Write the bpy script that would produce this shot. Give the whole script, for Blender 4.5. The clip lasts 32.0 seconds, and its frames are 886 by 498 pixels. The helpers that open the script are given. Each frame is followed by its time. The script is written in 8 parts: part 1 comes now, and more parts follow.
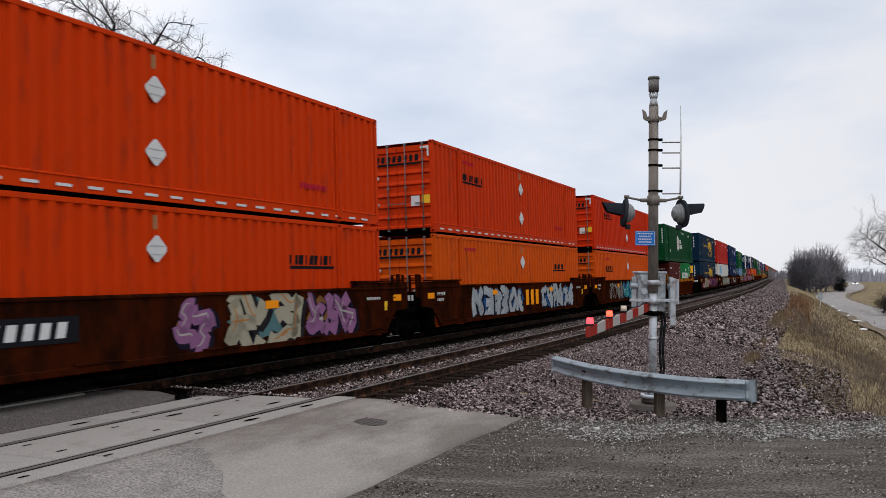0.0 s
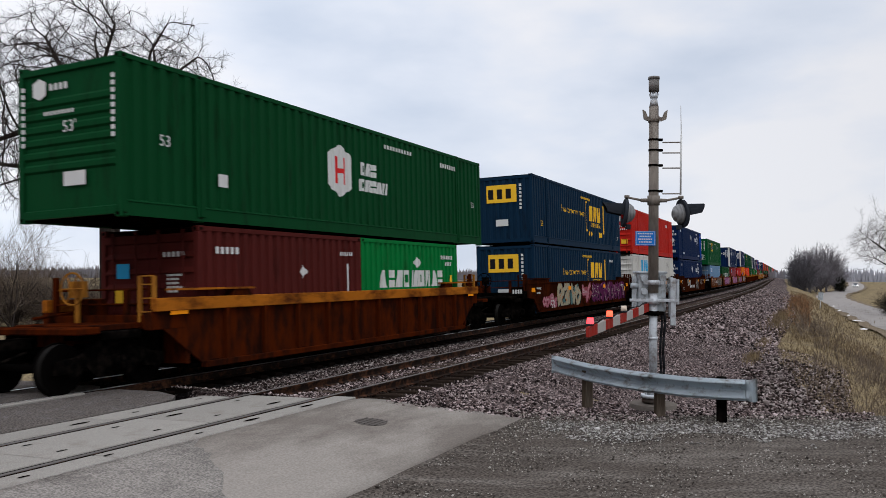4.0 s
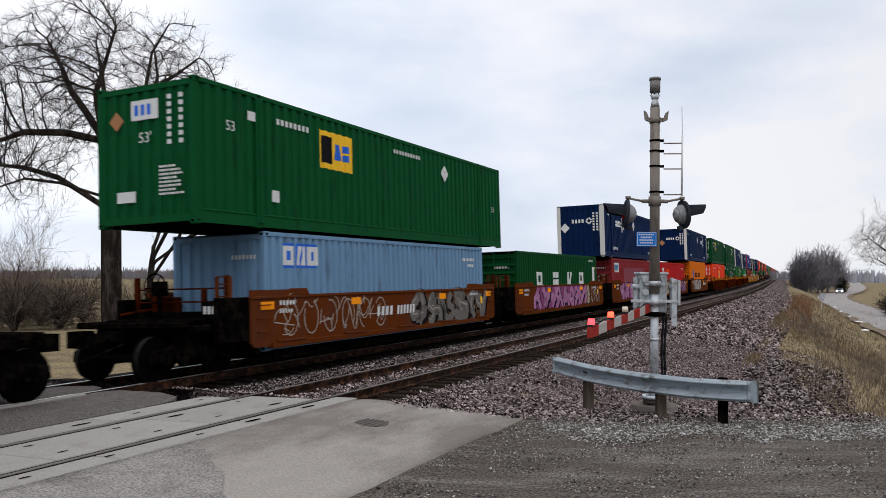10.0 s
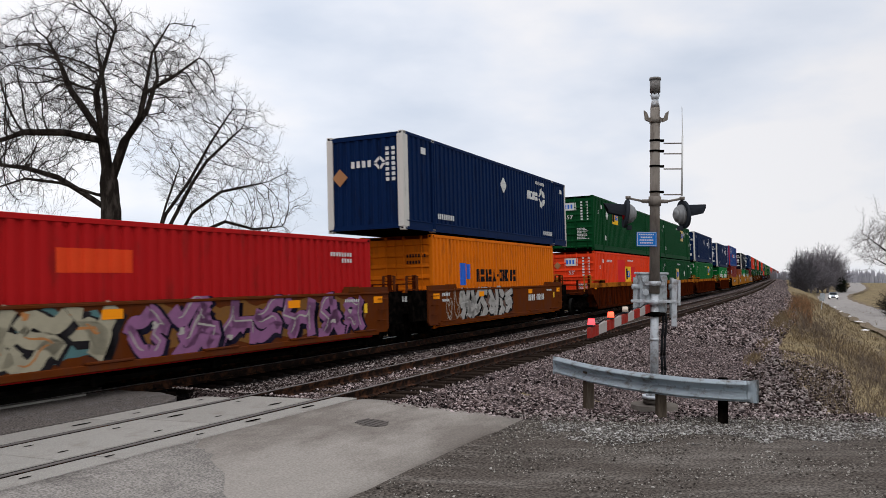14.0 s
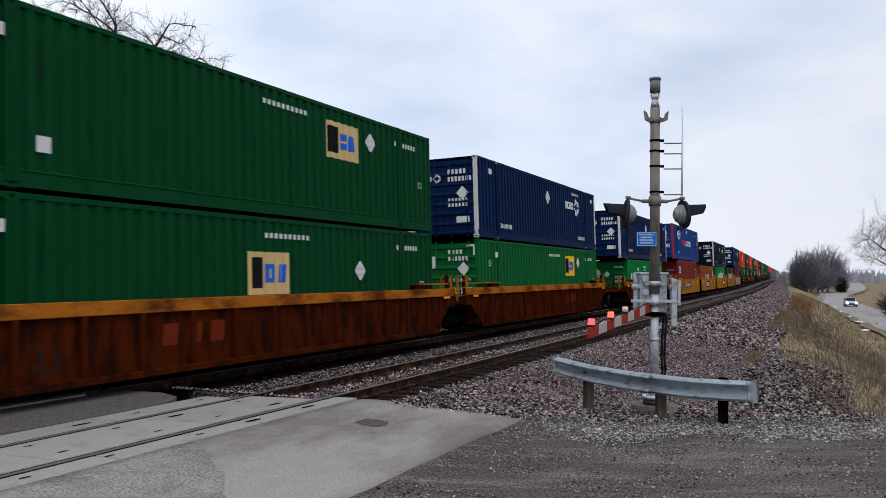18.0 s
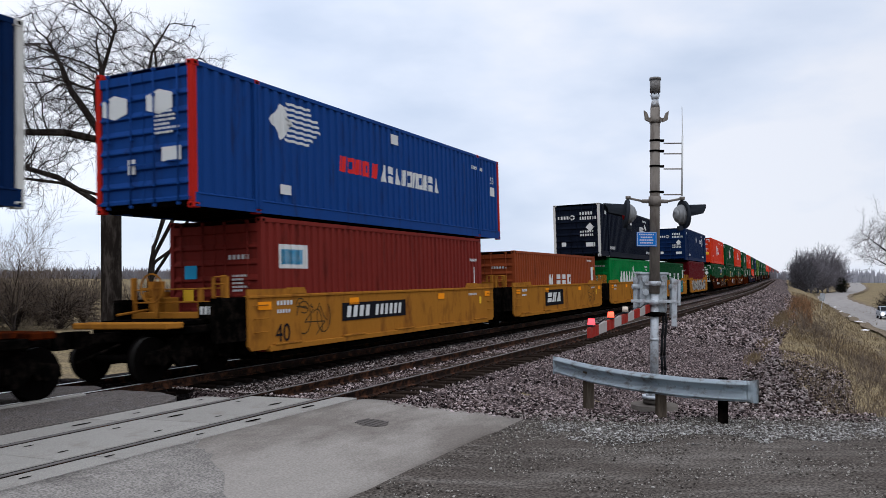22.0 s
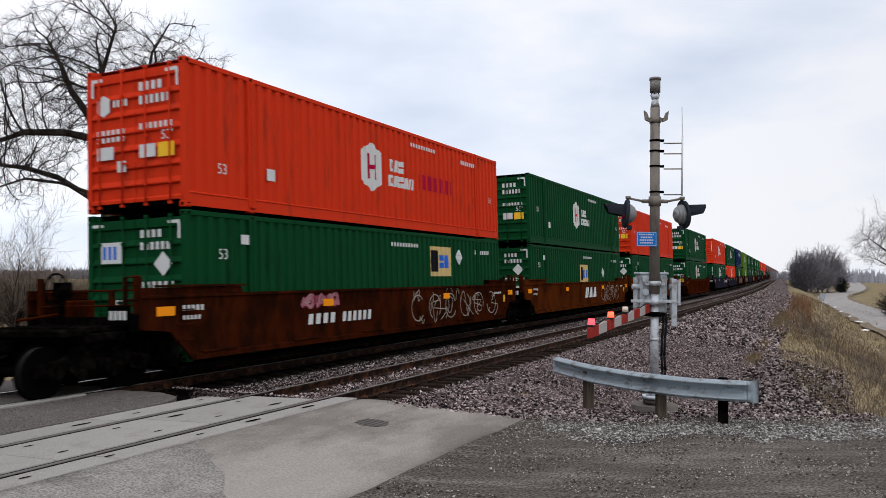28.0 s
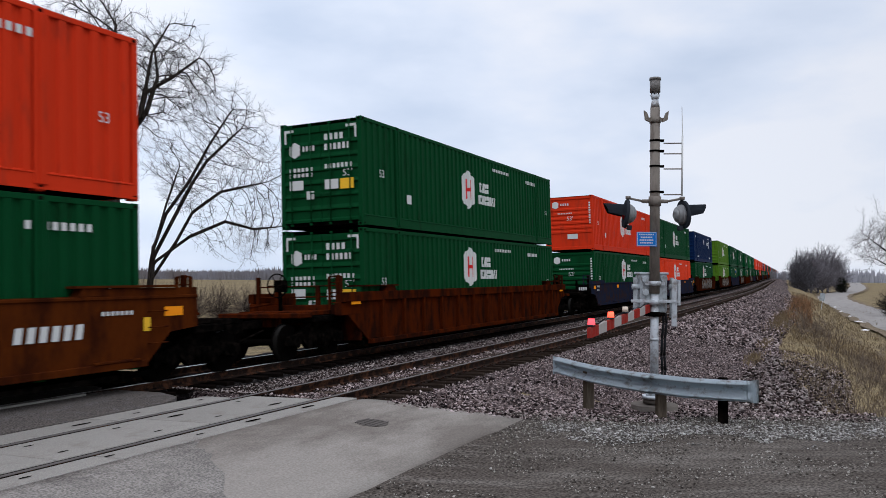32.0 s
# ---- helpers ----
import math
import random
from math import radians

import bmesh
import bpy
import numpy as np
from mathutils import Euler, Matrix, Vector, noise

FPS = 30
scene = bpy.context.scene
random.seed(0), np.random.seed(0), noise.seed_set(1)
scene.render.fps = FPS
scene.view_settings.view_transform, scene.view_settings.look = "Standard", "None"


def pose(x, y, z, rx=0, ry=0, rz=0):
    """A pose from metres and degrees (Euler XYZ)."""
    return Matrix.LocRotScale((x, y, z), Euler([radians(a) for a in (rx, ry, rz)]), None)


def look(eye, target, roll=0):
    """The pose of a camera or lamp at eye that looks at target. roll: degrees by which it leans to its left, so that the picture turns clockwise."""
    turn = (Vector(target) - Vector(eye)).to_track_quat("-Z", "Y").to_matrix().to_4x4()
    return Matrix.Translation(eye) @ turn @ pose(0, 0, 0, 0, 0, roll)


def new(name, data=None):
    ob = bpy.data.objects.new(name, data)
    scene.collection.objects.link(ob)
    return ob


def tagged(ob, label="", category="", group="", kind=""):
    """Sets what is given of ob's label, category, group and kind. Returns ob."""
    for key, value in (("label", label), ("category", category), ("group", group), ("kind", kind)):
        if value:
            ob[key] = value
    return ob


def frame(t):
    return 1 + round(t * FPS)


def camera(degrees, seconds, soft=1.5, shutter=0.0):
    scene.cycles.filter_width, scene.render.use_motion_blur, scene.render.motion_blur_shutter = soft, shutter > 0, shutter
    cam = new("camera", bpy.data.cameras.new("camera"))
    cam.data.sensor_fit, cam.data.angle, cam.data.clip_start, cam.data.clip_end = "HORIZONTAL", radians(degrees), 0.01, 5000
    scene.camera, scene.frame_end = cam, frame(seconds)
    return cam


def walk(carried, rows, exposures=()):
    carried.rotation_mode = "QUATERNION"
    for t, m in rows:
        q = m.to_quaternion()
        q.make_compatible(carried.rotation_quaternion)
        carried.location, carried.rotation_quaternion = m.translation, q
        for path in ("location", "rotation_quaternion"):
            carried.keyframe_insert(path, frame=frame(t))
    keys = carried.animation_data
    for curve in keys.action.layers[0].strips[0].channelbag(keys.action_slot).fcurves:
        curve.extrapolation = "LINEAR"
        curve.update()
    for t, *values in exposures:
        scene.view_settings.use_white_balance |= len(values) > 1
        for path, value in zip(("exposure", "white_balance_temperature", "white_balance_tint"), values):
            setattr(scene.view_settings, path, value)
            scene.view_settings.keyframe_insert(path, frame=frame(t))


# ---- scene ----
import mathutils

# ================= camera =================
YAW, PITCH, EYE = 0.44921, 0.02938, (0.0, 0.0, 2.083)


def aim(dyaw, dpitch):
    y, p = YAW + dyaw, PITCH + dpitch
    d = (math.cos(y) * math.cos(p), math.sin(y) * math.cos(p), math.sin(p))
    return look(EYE, [EYE[i] + d[i] for i in range(3)], 0.25)


cam = camera(57.07, 32.0, soft=0.55, shutter=0.15)
walk(cam, [(0, aim(-0.0016, -0.0011)), (5.5, aim(-0.0012, -0.001)), (7.2, aim(-0.0009, -0.0007)), (9.5, aim(0, 0)),
           (20, aim(0.0001, 0)), (32, aim(0.0001, 0))],
     [(0, -0.08, 6250, 10), (3.5, -0.10, 6250, 10), (6, -0.05, 6200, 10), (8, -0.08, 6150, 10), (9, 0.02, 6220, 10), (10, 0.02, 6300, 10), (12, -0.07, 6300, 10), (14, -0.03, 6400, 10), (17, -0.05, 6000, 10),
      (20, 0.0, 5950, 10), (21, 0.03, 5950, 10), (23, -0.09, 5950, 10), (24, -0.10, 5950, 10), (25, 0.0, 6000, 10), (28, 0.05, 6250, 10), (30, -0.04, 6100, 10), (32, -0.08, 5950, 10)])

# ================= sky and light =================
def build_sky():
    w = bpy.data.worlds.new("overcast_sky")
    scene.world = w
    w.use_nodes = True
    nt = w.node_tree
    nt.nodes.clear()
    n = nt.nodes.new
    out, bg = n("ShaderNodeOutputWorld"), n("ShaderNodeBackground")
    sky = n("ShaderNodeTexSky")
    sky.sky_type, sky.sun_disc = "NISHITA", False
    sky.sun_elevation, sky.sun_rotation = radians(48), radians(200)
    dim = n("ShaderNodeMixRGB")
    dim.blend_type, dim.inputs[0].default_value = "MULTIPLY", 1
    dim.inputs[2].default_value = (0.09, 0.09, 0.09, 1)
    co, mp = n("ShaderNodeTexCoord"), n("ShaderNodeMapping")
    mp.inputs["Scale"].default_value = (1.0, 1.0, 2.6)
    mp.inputs["Location"].default_value = (0.35, 0.2, 0.1)
    big, fine = n("ShaderNodeTexNoise"), n("ShaderNodeTexNoise")
    big.inputs["Scale"].default_value, big.inputs["Detail"].default_value = 2.3, 5
    fine.inputs["Scale"].default_value, fine.inputs["Detail"].default_value = 7.0, 7
    big.inputs["Roughness"].default_value = 0.45
    add = n("ShaderNodeMixRGB")
    add.inputs[0].default_value = 0.26
    ramp = n("ShaderNodeValToRGB")
    e = ramp.color_ramp.elements
    e[0].position, e[0].color = 0.36, (0.72, 0.78, 0.89, 1)
    e[1].position, e[1].color = 0.56, (1.02, 1.005, 1.02, 1)
    m = ramp.color_ramp.elements.new(0.47)
    m.color = (0.87, 0.905, 0.985, 1)
    mix = n("ShaderNodeMixRGB")
    mix.inputs[0].default_value = 0.92
    link = nt.links.new
    link(co.outputs["Generated"], mp.inputs["Vector"])
    link(mp.outputs[0], big.inputs["Vector"])
    link(mp.outputs[0], fine.inputs["Vector"])
    link(big.outputs[0], add.inputs[1])
    link(fine.outputs[0], add.inputs[2])
    link(add.outputs[0], ramp.inputs[0])
    link(sky.outputs[0], dim.inputs[1])
    link(dim.outputs[0], mix.inputs[1])
    link(ramp.outputs[0], mix.inputs[2])
    # an overcast sky is brighter towards the zenith
    sep, high, gain = n("ShaderNodeSeparateXYZ"), n("ShaderNodeMapRange"), n("ShaderNodeMixRGB")
    high.interpolation_type = "SMOOTHSTEP"
    high.inputs[1].default_value, high.inputs[2].default_value = 0.36, 0.95
    high.inputs[3].default_value, high.inputs[4].default_value = 0.97, 2.3
    gain.blend_type, gain.inputs[0].default_value = "MULTIPLY", 1
    link(co.outputs["Generated"], sep.inputs[0])
    link(sep.outputs[2], high.inputs[0])
    link(mix.outputs[0], gain.inputs[1])
    link(high.outputs[0], gain.inputs[2])
    # and a little brighter away from the line's far end, where the cloud is thinner
    dot, side, lean = n("ShaderNodeVectorMath"), n("ShaderNodeMapRange"), n("ShaderNodeMixRGB")
    dot.operation = "DOT_PRODUCT"
    dot.inputs[1].default_value = (-0.43, 0.90, 0.0)
    side.inputs[1].default_value, side.inputs[2].default_value = -0.5, 0.5
    side.inputs[3].default_value, side.inputs[4].default_value = 0.90, 1.10
    lean.blend_type, lean.inputs[0].default_value = "MULTIPLY", 1
    link(co.outputs["Generated"], dot.inputs[0])
    link(dot.outputs["Value"], side.inputs[0])
    link(gain.outputs[0], lean.inputs[1])
    link(side.outputs[0], lean.inputs[2])
    link(lean.outputs[0], bg.inputs[0])
    bg.inputs[1].default_value = 1.02
    link(bg.outputs[0], out.inputs[0])
    sun = new("sun", bpy.data.lights.new("sun", "SUN"))
    sun.data.energy, sun.data.angle, sun.data.color = 0.4, radians(14), (1.0, 0.96, 0.9)
    sun.matrix_basis = look((-20, -10, 45), (20, 15, 0))


build_sky()

# ================= the line of the railway =================
KAPPA, CURVE_END, CANT = 3.4182e-4, 154.0, -1.908
NEAR_TRACK, FAR_TRACK = 8.317, 12.259


def line(s, lat=0.0):
    """Place and heading on the line: s metres along it, lat metres to its left (the camera's foot is s = 0, lat = 0)."""
    R = 1 / KAPPA
    c = min(max(s, 0.0), CURVE_END)
    th = c * KAPPA
    x, y = R * math.sin(th), R - R * math.cos(th)
    rest = s - c
    x, y = x + rest * math.cos(th), y + rest * math.sin(th)
    return x - math.sin(th) * lat, y + math.cos(th) * lat, th


def rolled(s0):
    """The pose on the far track's rail tops."""
    x, y, th = line(s0, FAR_TRACK)
    return pose(x, y, 0, CANT, 0, math.degrees(th))


def way_gone(t):
    return 13.5 * t + 0.0125 * t * t


# ================= materials =================
MATS = {}


def mat(name, color, rough=0.6, metal=0.0, vary=0.25, scale=3.0, dark=None, amount=0.0, bump=0.0, bscale=60.0, stretch=(1, 1, 1), rnd=0.0, spec=0.0, speck=0.0, sscale=70.0):
    """Paint, steel, wood or soil: two scales of variation, a second tone in patches, fine relief."""
    if name in MATS:
        return MATS[name]
    m = bpy.data.materials.new(name)
    m.use_nodes = True
    nt = m.node_tree
    n, link = nt.nodes.new, nt.links.new
    b = nt.nodes["Principled BSDF"]
    b.inputs["Roughness"].default_value, b.inputs["Metallic"].default_value = rough, metal
    b.inputs["Specular IOR Level"].default_value = spec
    co, mp = n("ShaderNodeTexCoord"), n("ShaderNodeMapping")
    mp.inputs["Scale"].default_value = stretch
    link(co.outputs["Object"], mp.inputs["Vector"])
    a, c = n("ShaderNodeTexNoise"), n("ShaderNodeTexNoise")
    a.inputs["Scale"].default_value, a.inputs["Detail"].default_value = scale * 0.3, 3
    c.inputs["Scale"].default_value, c.inputs["Detail"].default_value = scale * 6, 5
    link(mp.outputs[0], a.inputs["Vector"])
    link(mp.outputs[0], c.inputs["Vector"])
    rgb = n("ShaderNodeMixRGB")
    rgb.inputs[1].default_value = (*[v * (1 - vary) for v in color], 1)
    rgb.inputs[2].default_value = (*[min(1, v * (1 + vary)) for v in color], 1)
    half = n("ShaderNodeMixRGB")
    half.inputs[0].default_value = 0.5
    link(a.outputs[0], half.inputs[1])
    link(c.outputs[0], half.inputs[2])
    link(half.outputs[0], rgb.inputs[0])
    last = rgb
    if dark:
        r = n("ShaderNodeValToRGB")
        r.color_ramp.elements[0].position = max(0.0, 0.62 - amount * 0.5)
        r.color_ramp.elements[1].position = min(1.0, 0.80 - amount * 0.5)
        d = n("ShaderNodeTexNoise")
        d.inputs["Scale"].default_value, d.inputs["Detail"].default_value = scale, 7
        d.inputs["Roughness"].default_value = 0.65
        link(mp.outputs[0], d.inputs["Vector"])
        link(d.outputs[0], r.inputs[0])
        mx = n("ShaderNodeMixRGB")
        mx.inputs[2].default_value = (*dark, 1)
        link(r.outputs[0], mx.inputs[0])
        link(last.outputs[0], mx.inputs[1])
        last = mx
    if rnd:
        info, hsv, mr = n("ShaderNodeObjectInfo"), n("ShaderNodeHueSaturation"), n("ShaderNodeMapRange")
        mr.inputs[3].default_value, mr.inputs[4].default_value = 1 - rnd, 1 + rnd
        link(info.outputs["Random"], mr.inputs[0])
        link(mr.outputs[0], hsv.inputs["Value"])
        link(last.outputs[0], hsv.inputs["Color"])
        last = hsv
    if speck:
        gr, sm, mu = n("ShaderNodeTexNoise"), n("ShaderNodeMapRange"), n("ShaderNodeMixRGB")
        gr.inputs["Scale"].default_value, gr.inputs["Detail"].default_value = sscale, 2
        sm.inputs[1].default_value, sm.inputs[2].default_value = 0.35, 0.65
        sm.inputs[3].default_value, sm.inputs[4].default_value = 1 - speck, 1 + speck
        mu.blend_type, mu.inputs[0].default_value = "MULTIPLY", 1
        link(co.outputs["Object"], gr.inputs["Vector"])
        link(gr.outputs[0], sm.inputs[0])
        link(last.outputs[0], mu.inputs[1])
        link(sm.outputs[0], mu.inputs[2])
        last = mu
    link(last.outputs[0], b.inputs["Base Color"])
    rr = n("ShaderNodeMapRange")
    rr.inputs[3].default_value, rr.inputs[4].default_value = max(0.02, rough - 0.12), min(1, rough + 0.12)
    link(c.outputs[0], rr.inputs[0])
    link(rr.outputs[0], b.inputs["Roughness"])
    if bump:
        bn, tx = n("ShaderNodeBump"), n("ShaderNodeTexNoise")
        tx.inputs["Scale"].default_value, tx.inputs["Detail"].default_value = bscale, 4
        bn.inputs["Strength"].default_value, bn.inputs["Distance"].default_value = min(1, bump), 0.02
        link(mp.outputs[0], tx.inputs["Vector"])
        link(tx.outputs[0], bn.inputs["Height"])
        link(bn.outputs[0], b.inputs["Normal"])
    MATS[name] = m
    return m


def glow(name, color, strength):
    m = mat(name, color)
    b = m.node_tree.nodes["Principled BSDF"]
    b.inputs["Emission Color"].default_value, b.inputs["Emission Strength"].default_value = (*color, 1), strength
    return m


def paint(name, color, dirt=0.25):
    """Container or wagon paint: faded, with rust and grime in upright streaks."""
    return mat("paint_" + name, color, rough=0.6, spec=0.02, vary=0.10, scale=2.2, dark=[v * 0.45 + w * min(1.0, max(color) * 1.5) for v, w in zip(color, (0.03, 0.018, 0.012))],
               amount=dirt * 0.5, bump=0.08, bscale=40, stretch=(1.6, 1.6, 0.3))


PAINTS = dict(tangerine=(0.49, 0.034, 0.0022), orange=(0.46, 0.032, 0.004), vermilion=(0.45, 0.024, 0.003), amber=(0.50, 0.068, 0.004), red=(0.37, 0.0165, 0.0105), white=(0.496, 0.48, 0.44), csx_blue=(0.0055, 0.0198, 0.04125),
              navy=(0.0035, 0.0132, 0.050), ink=(0.0045, 0.0066, 0.0135), blue=(0.010, 0.042, 0.17), green=(0.0038, 0.044, 0.0134), pine=(0.0042, 0.060, 0.0175), leaf=(0.0066, 0.088, 0.020), lime=(0.066, 0.143, 0.011),
              evergreen=(0.0044, 0.143, 0.03025), uasc=(0.0033, 0.04675, 0.0121), sky=(0.128, 0.224, 0.336), rose=(0.195, 0.021, 0.025), cai=(0.36, 0.011, 0.012), tan=(0.20, 0.043, 0.014),
              hapag=(0.56, 0.130, 0.0045), brick=(0.145, 0.020, 0.015), maroon=(0.088, 0.0055, 0.0077), occ=(0.066, 0.0121, 0.0099), scarlet=(0.624, 0.044, 0.0112),
              hub=(0.52, 0.032, 0.0085), bright_blue=(0.016, 0.072, 0.44))
for k, v in PAINTS.items():
    paint(k, v)
P = lambda k: MATS["paint_" + k]
WELL_UMBER = mat("well_umber", (0.064, 0.015, 0.0032), 0.7, 0, 0.4, 2.5, (0.028, 0.007, 0.003), 0.35, 0.3, 30, (1, 1, 0.4))
WELL_BROWN = mat("well_brown", (0.036, 0.0072, 0.0022), 0.6, 0, 0.4, 2.0, (0.013, 0.004, 0.002), 0.4, 0.2, 30, (1, 1, 0.5))
WELL_RUST = mat("well_rust", (0.056, 0.0098, 0.002), 0.8, 0, 0.4, 3.0, (0.016, 0.005, 0.003), 0.4, 0.4, 40, (1, 1, 0.35))
RIB_TOP = mat("rust_orange_sill", (0.33, 0.105, 0.011), 0.7, 0, 0.35, 2.0, (0.075, 0.022, 0.007), 0.36, 0.3, 40, (0.4, 1, 1))
WELL_YELLOW = mat("well_yellow", (0.29, 0.120, 0.018), 0.6, 0, 0.2, 2.0, (0.14, 0.052, 0.014), 0.2, 0.2, 30, (1, 1, 0.4))
WELL_ORANGE = mat("well_orange", (0.08942, 0.02235, 0.005364), 0.65, 0, 0.3, 2.0, (0.08, 0.025, 0.012), 0.35, 0.2, 30, (1, 1, 0.4))
WELL_NAVY = mat("well_navy", (0.012, 0.0156, 0.03), 0.6, 0, 0.3, 2.0, (0.03, 0.016, 0.012), 0.3, 0.2, 30)
# black parts; the near-black also stands for the shade beneath the wagons
BLACK = mat("deep_black", (0.00144, 0.00132, 0.0012), 0.75, 0, 0.4, 6, (0.008, 0.006, 0.005), 0.3, 0.3, 50)
# wheel steel and treads darkened in colour for the shade under the wagons
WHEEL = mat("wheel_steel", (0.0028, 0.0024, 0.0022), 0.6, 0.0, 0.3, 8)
TREAD = mat("shaded_tread", (0.012, 0.011, 0.010), 0.5, 0.2, 0.1, 10)
GALV = mat("galvanised_steel", (0.40, 0.45, 0.48), 0.5, 0.15, 0.16, 6, (0.15, 0.125, 0.10), 0.2, 0.1, 60, (1, 1, 0.5), spec=0.3)
LOCKROD = mat("lock_rod_steel", (0.13, 0.12, 0.115), 0.5, 0.2, 0.3, 9)
SLAT = mat("placard_slat", (0.36, 0.37, 0.37), 0.6, 0, 0.15, 6)
MARK = mat("white_marking", (0.54, 0.54, 0.52), 0.6, 0, 0.15, 6)
MARK_BLACK = mat("black_marking", (0.012, 0.012, 0.014), 0.6, 0, 0.2, 6)
MARK_YELLOW = mat("yellow_marking", (0.72, 0.42, 0.03), 0.6, 0, 0.15, 6)
MARK_CREAM = mat("cream_marking", (0.52, 0.38, 0.16), 0.6, 0, 0.15, 6)
MARK_BLUE = mat("blue_marking", (0.03, 0.12, 0.50), 0.6, 0, 0.15, 6)
MARK_CYAN = mat("cyan_marking", (0.04, 0.30, 0.52), 0.6, 0, 0.15, 6)
MARK_RED = mat("red_marking", (0.55, 0.03, 0.03), 0.6, 0, 0.15, 6)
MARK_AMBER = mat("amber_reflector", (0.80, 0.26, 0.01), 0.4, 0, 0.1, 6)
MARK_RUST = mat("faded_patch", (0.62, 0.055, 0.016), 0.6, 0, 0.15, 6)
MARK_TAN = mat("weathered_placard", (0.30, 0.15, 0.07), 0.7, 0, 0.2, 6)
MARK_MAROON = mat("maroon_marking", (0.34, 0.01, 0.04), 0.6, 0, 0.15, 6)
STEEL = mat("rail_steel", (0.0162, 0.0108, 0.00864), 0.6, 0.3, 0.35, 5, (0.09, 0.04, 0.022), 0.3, 0.2, 60)
DULLTOP = mat("dull_rail_head", (0.12, 0.108, 0.10), 0.5, 0.4, 0.2, 8)
RAILTOP = mat("rail_head", (0.58, 0.57, 0.56), 0.30, 1.0, 0.15, 8)
TIE = mat("creosoted_tie", (0.016, 0.0112, 0.0085), 0.9, 0, 0.4, 4, (0.060, 0.045, 0.036), 0.3, 0.6, 30, (1, 0.2, 1), rnd=0.25)
CONCRETE = mat("crossing_concrete", (0.232, 0.217, 0.194), 0.85, 0, 0.10, 2.0, (0.19, 0.17, 0.15), 0.18, 0.25, 90, rnd=0.06, speck=0.14, sscale=60)
SLAB = mat("approach_slab", (0.222, 0.200, 0.176), 0.9, 0, 0.16, 0.7, (0.140, 0.122, 0.106), 0.36, 0.15, 45, (0.5, 1, 1), speck=0.14, sscale=40)
ASPHALT = mat("old_asphalt", (0.092, 0.080, 0.072), 0.9, 0, 0.2, 4.0, (0.11, 0.10, 0.095), 0.25, 0.6, 90, speck=0.45, sscale=45)
LOT = mat("dirty_gravel_road", (0.064, 0.054, 0.046), 0.95, 0, 0.32, 2.2, (0.105, 0.092, 0.080), 0.34, 0.7, 26, speck=0.55, sscale=30)
# wheel tracks run across the view, along the road
tracks = LOT.node_tree.nodes["Mapping"]
tracks.vector_type = "TEXTURE"
tracks.inputs["Rotation"].default_value, tracks.inputs["Scale"].default_value = (0, 0, YAW - math.pi / 2), (4.5, 0.8, 1)


def crushed(name, tones, cell):
    """Crushed stone seen as a surface: broken pieces of many tones with dark gaps between them."""
    m = bpy.data.materials.new(name)
    m.use_nodes = True
    nt = m.node_tree
    n, link = nt.nodes.new, nt.links.new
    b = nt.nodes["Principled BSDF"]
    b.inputs["Roughness"].default_value, b.inputs["Specular IOR Level"].default_value = 0.95, 0.02
    co, cells, gap = n("ShaderNodeTexCoord"), n("ShaderNodeTexVoronoi"), n("ShaderNodeTexVoronoi")
    gap.feature = "DISTANCE_TO_EDGE"
    for v in (cells, gap):
        v.inputs["Scale"].default_value = 1 / cell
        link(co.outputs["Object"], v.inputs["Vector"])
    grey, ramp = n("ShaderNodeSeparateXYZ"), n("ShaderNodeValToRGB")
    link(cells.outputs["Color"], grey.inputs[0])
    e = ramp.color_ramp.elements
    e[0].color, e[1].color = (*tones[0], 1), (*tones[2], 1)
    e.new(0.5).color = (*tones[1], 1)
    link(grey.outputs[0], ramp.inputs[0])
    mr, mu, big, br = n("ShaderNodeMapRange"), n("ShaderNodeMixRGB"), n("ShaderNodeTexNoise"), n("ShaderNodeMapRange")
    mr.inputs[1].default_value, mr.inputs[2].default_value = 0.0, 0.22
    mr.inputs[3].default_value, mr.inputs[4].default_value = 0.10, 1.0
    link(gap.outputs[0], mr.inputs[0])
    mu.blend_type, mu.inputs[0].default_value = "MULTIPLY", 1
    link(ramp.outputs[0], mu.inputs[1])
    link(mr.outputs[0], mu.inputs[2])
    big.inputs["Scale"].default_value = 0.9
    link(co.outputs["Object"], big.inputs["Vector"])
    br.inputs[1].default_value, br.inputs[2].default_value = 0.3, 0.7
    br.inputs[3].default_value, br.inputs[4].default_value = 0.7, 1.3
    link(big.outputs[0], br.inputs[0])
    m2 = n("ShaderNodeMixRGB")
    m2.blend_type, m2.inputs[0].default_value = "MULTIPLY", 1
    link(mu.outputs[0], m2.inputs[1])
    link(br.outputs[0], m2.inputs[2])
    link(m2.outputs[0], b.inputs["Base Color"])
    bump = n("ShaderNodeBump")
    bump.inputs["Distance"].default_value = cell * 0.4
    link(gap.outputs[0], bump.inputs["Height"])
    link(bump.outputs[0], b.inputs["Normal"])
    MATS[name] = m
    return m


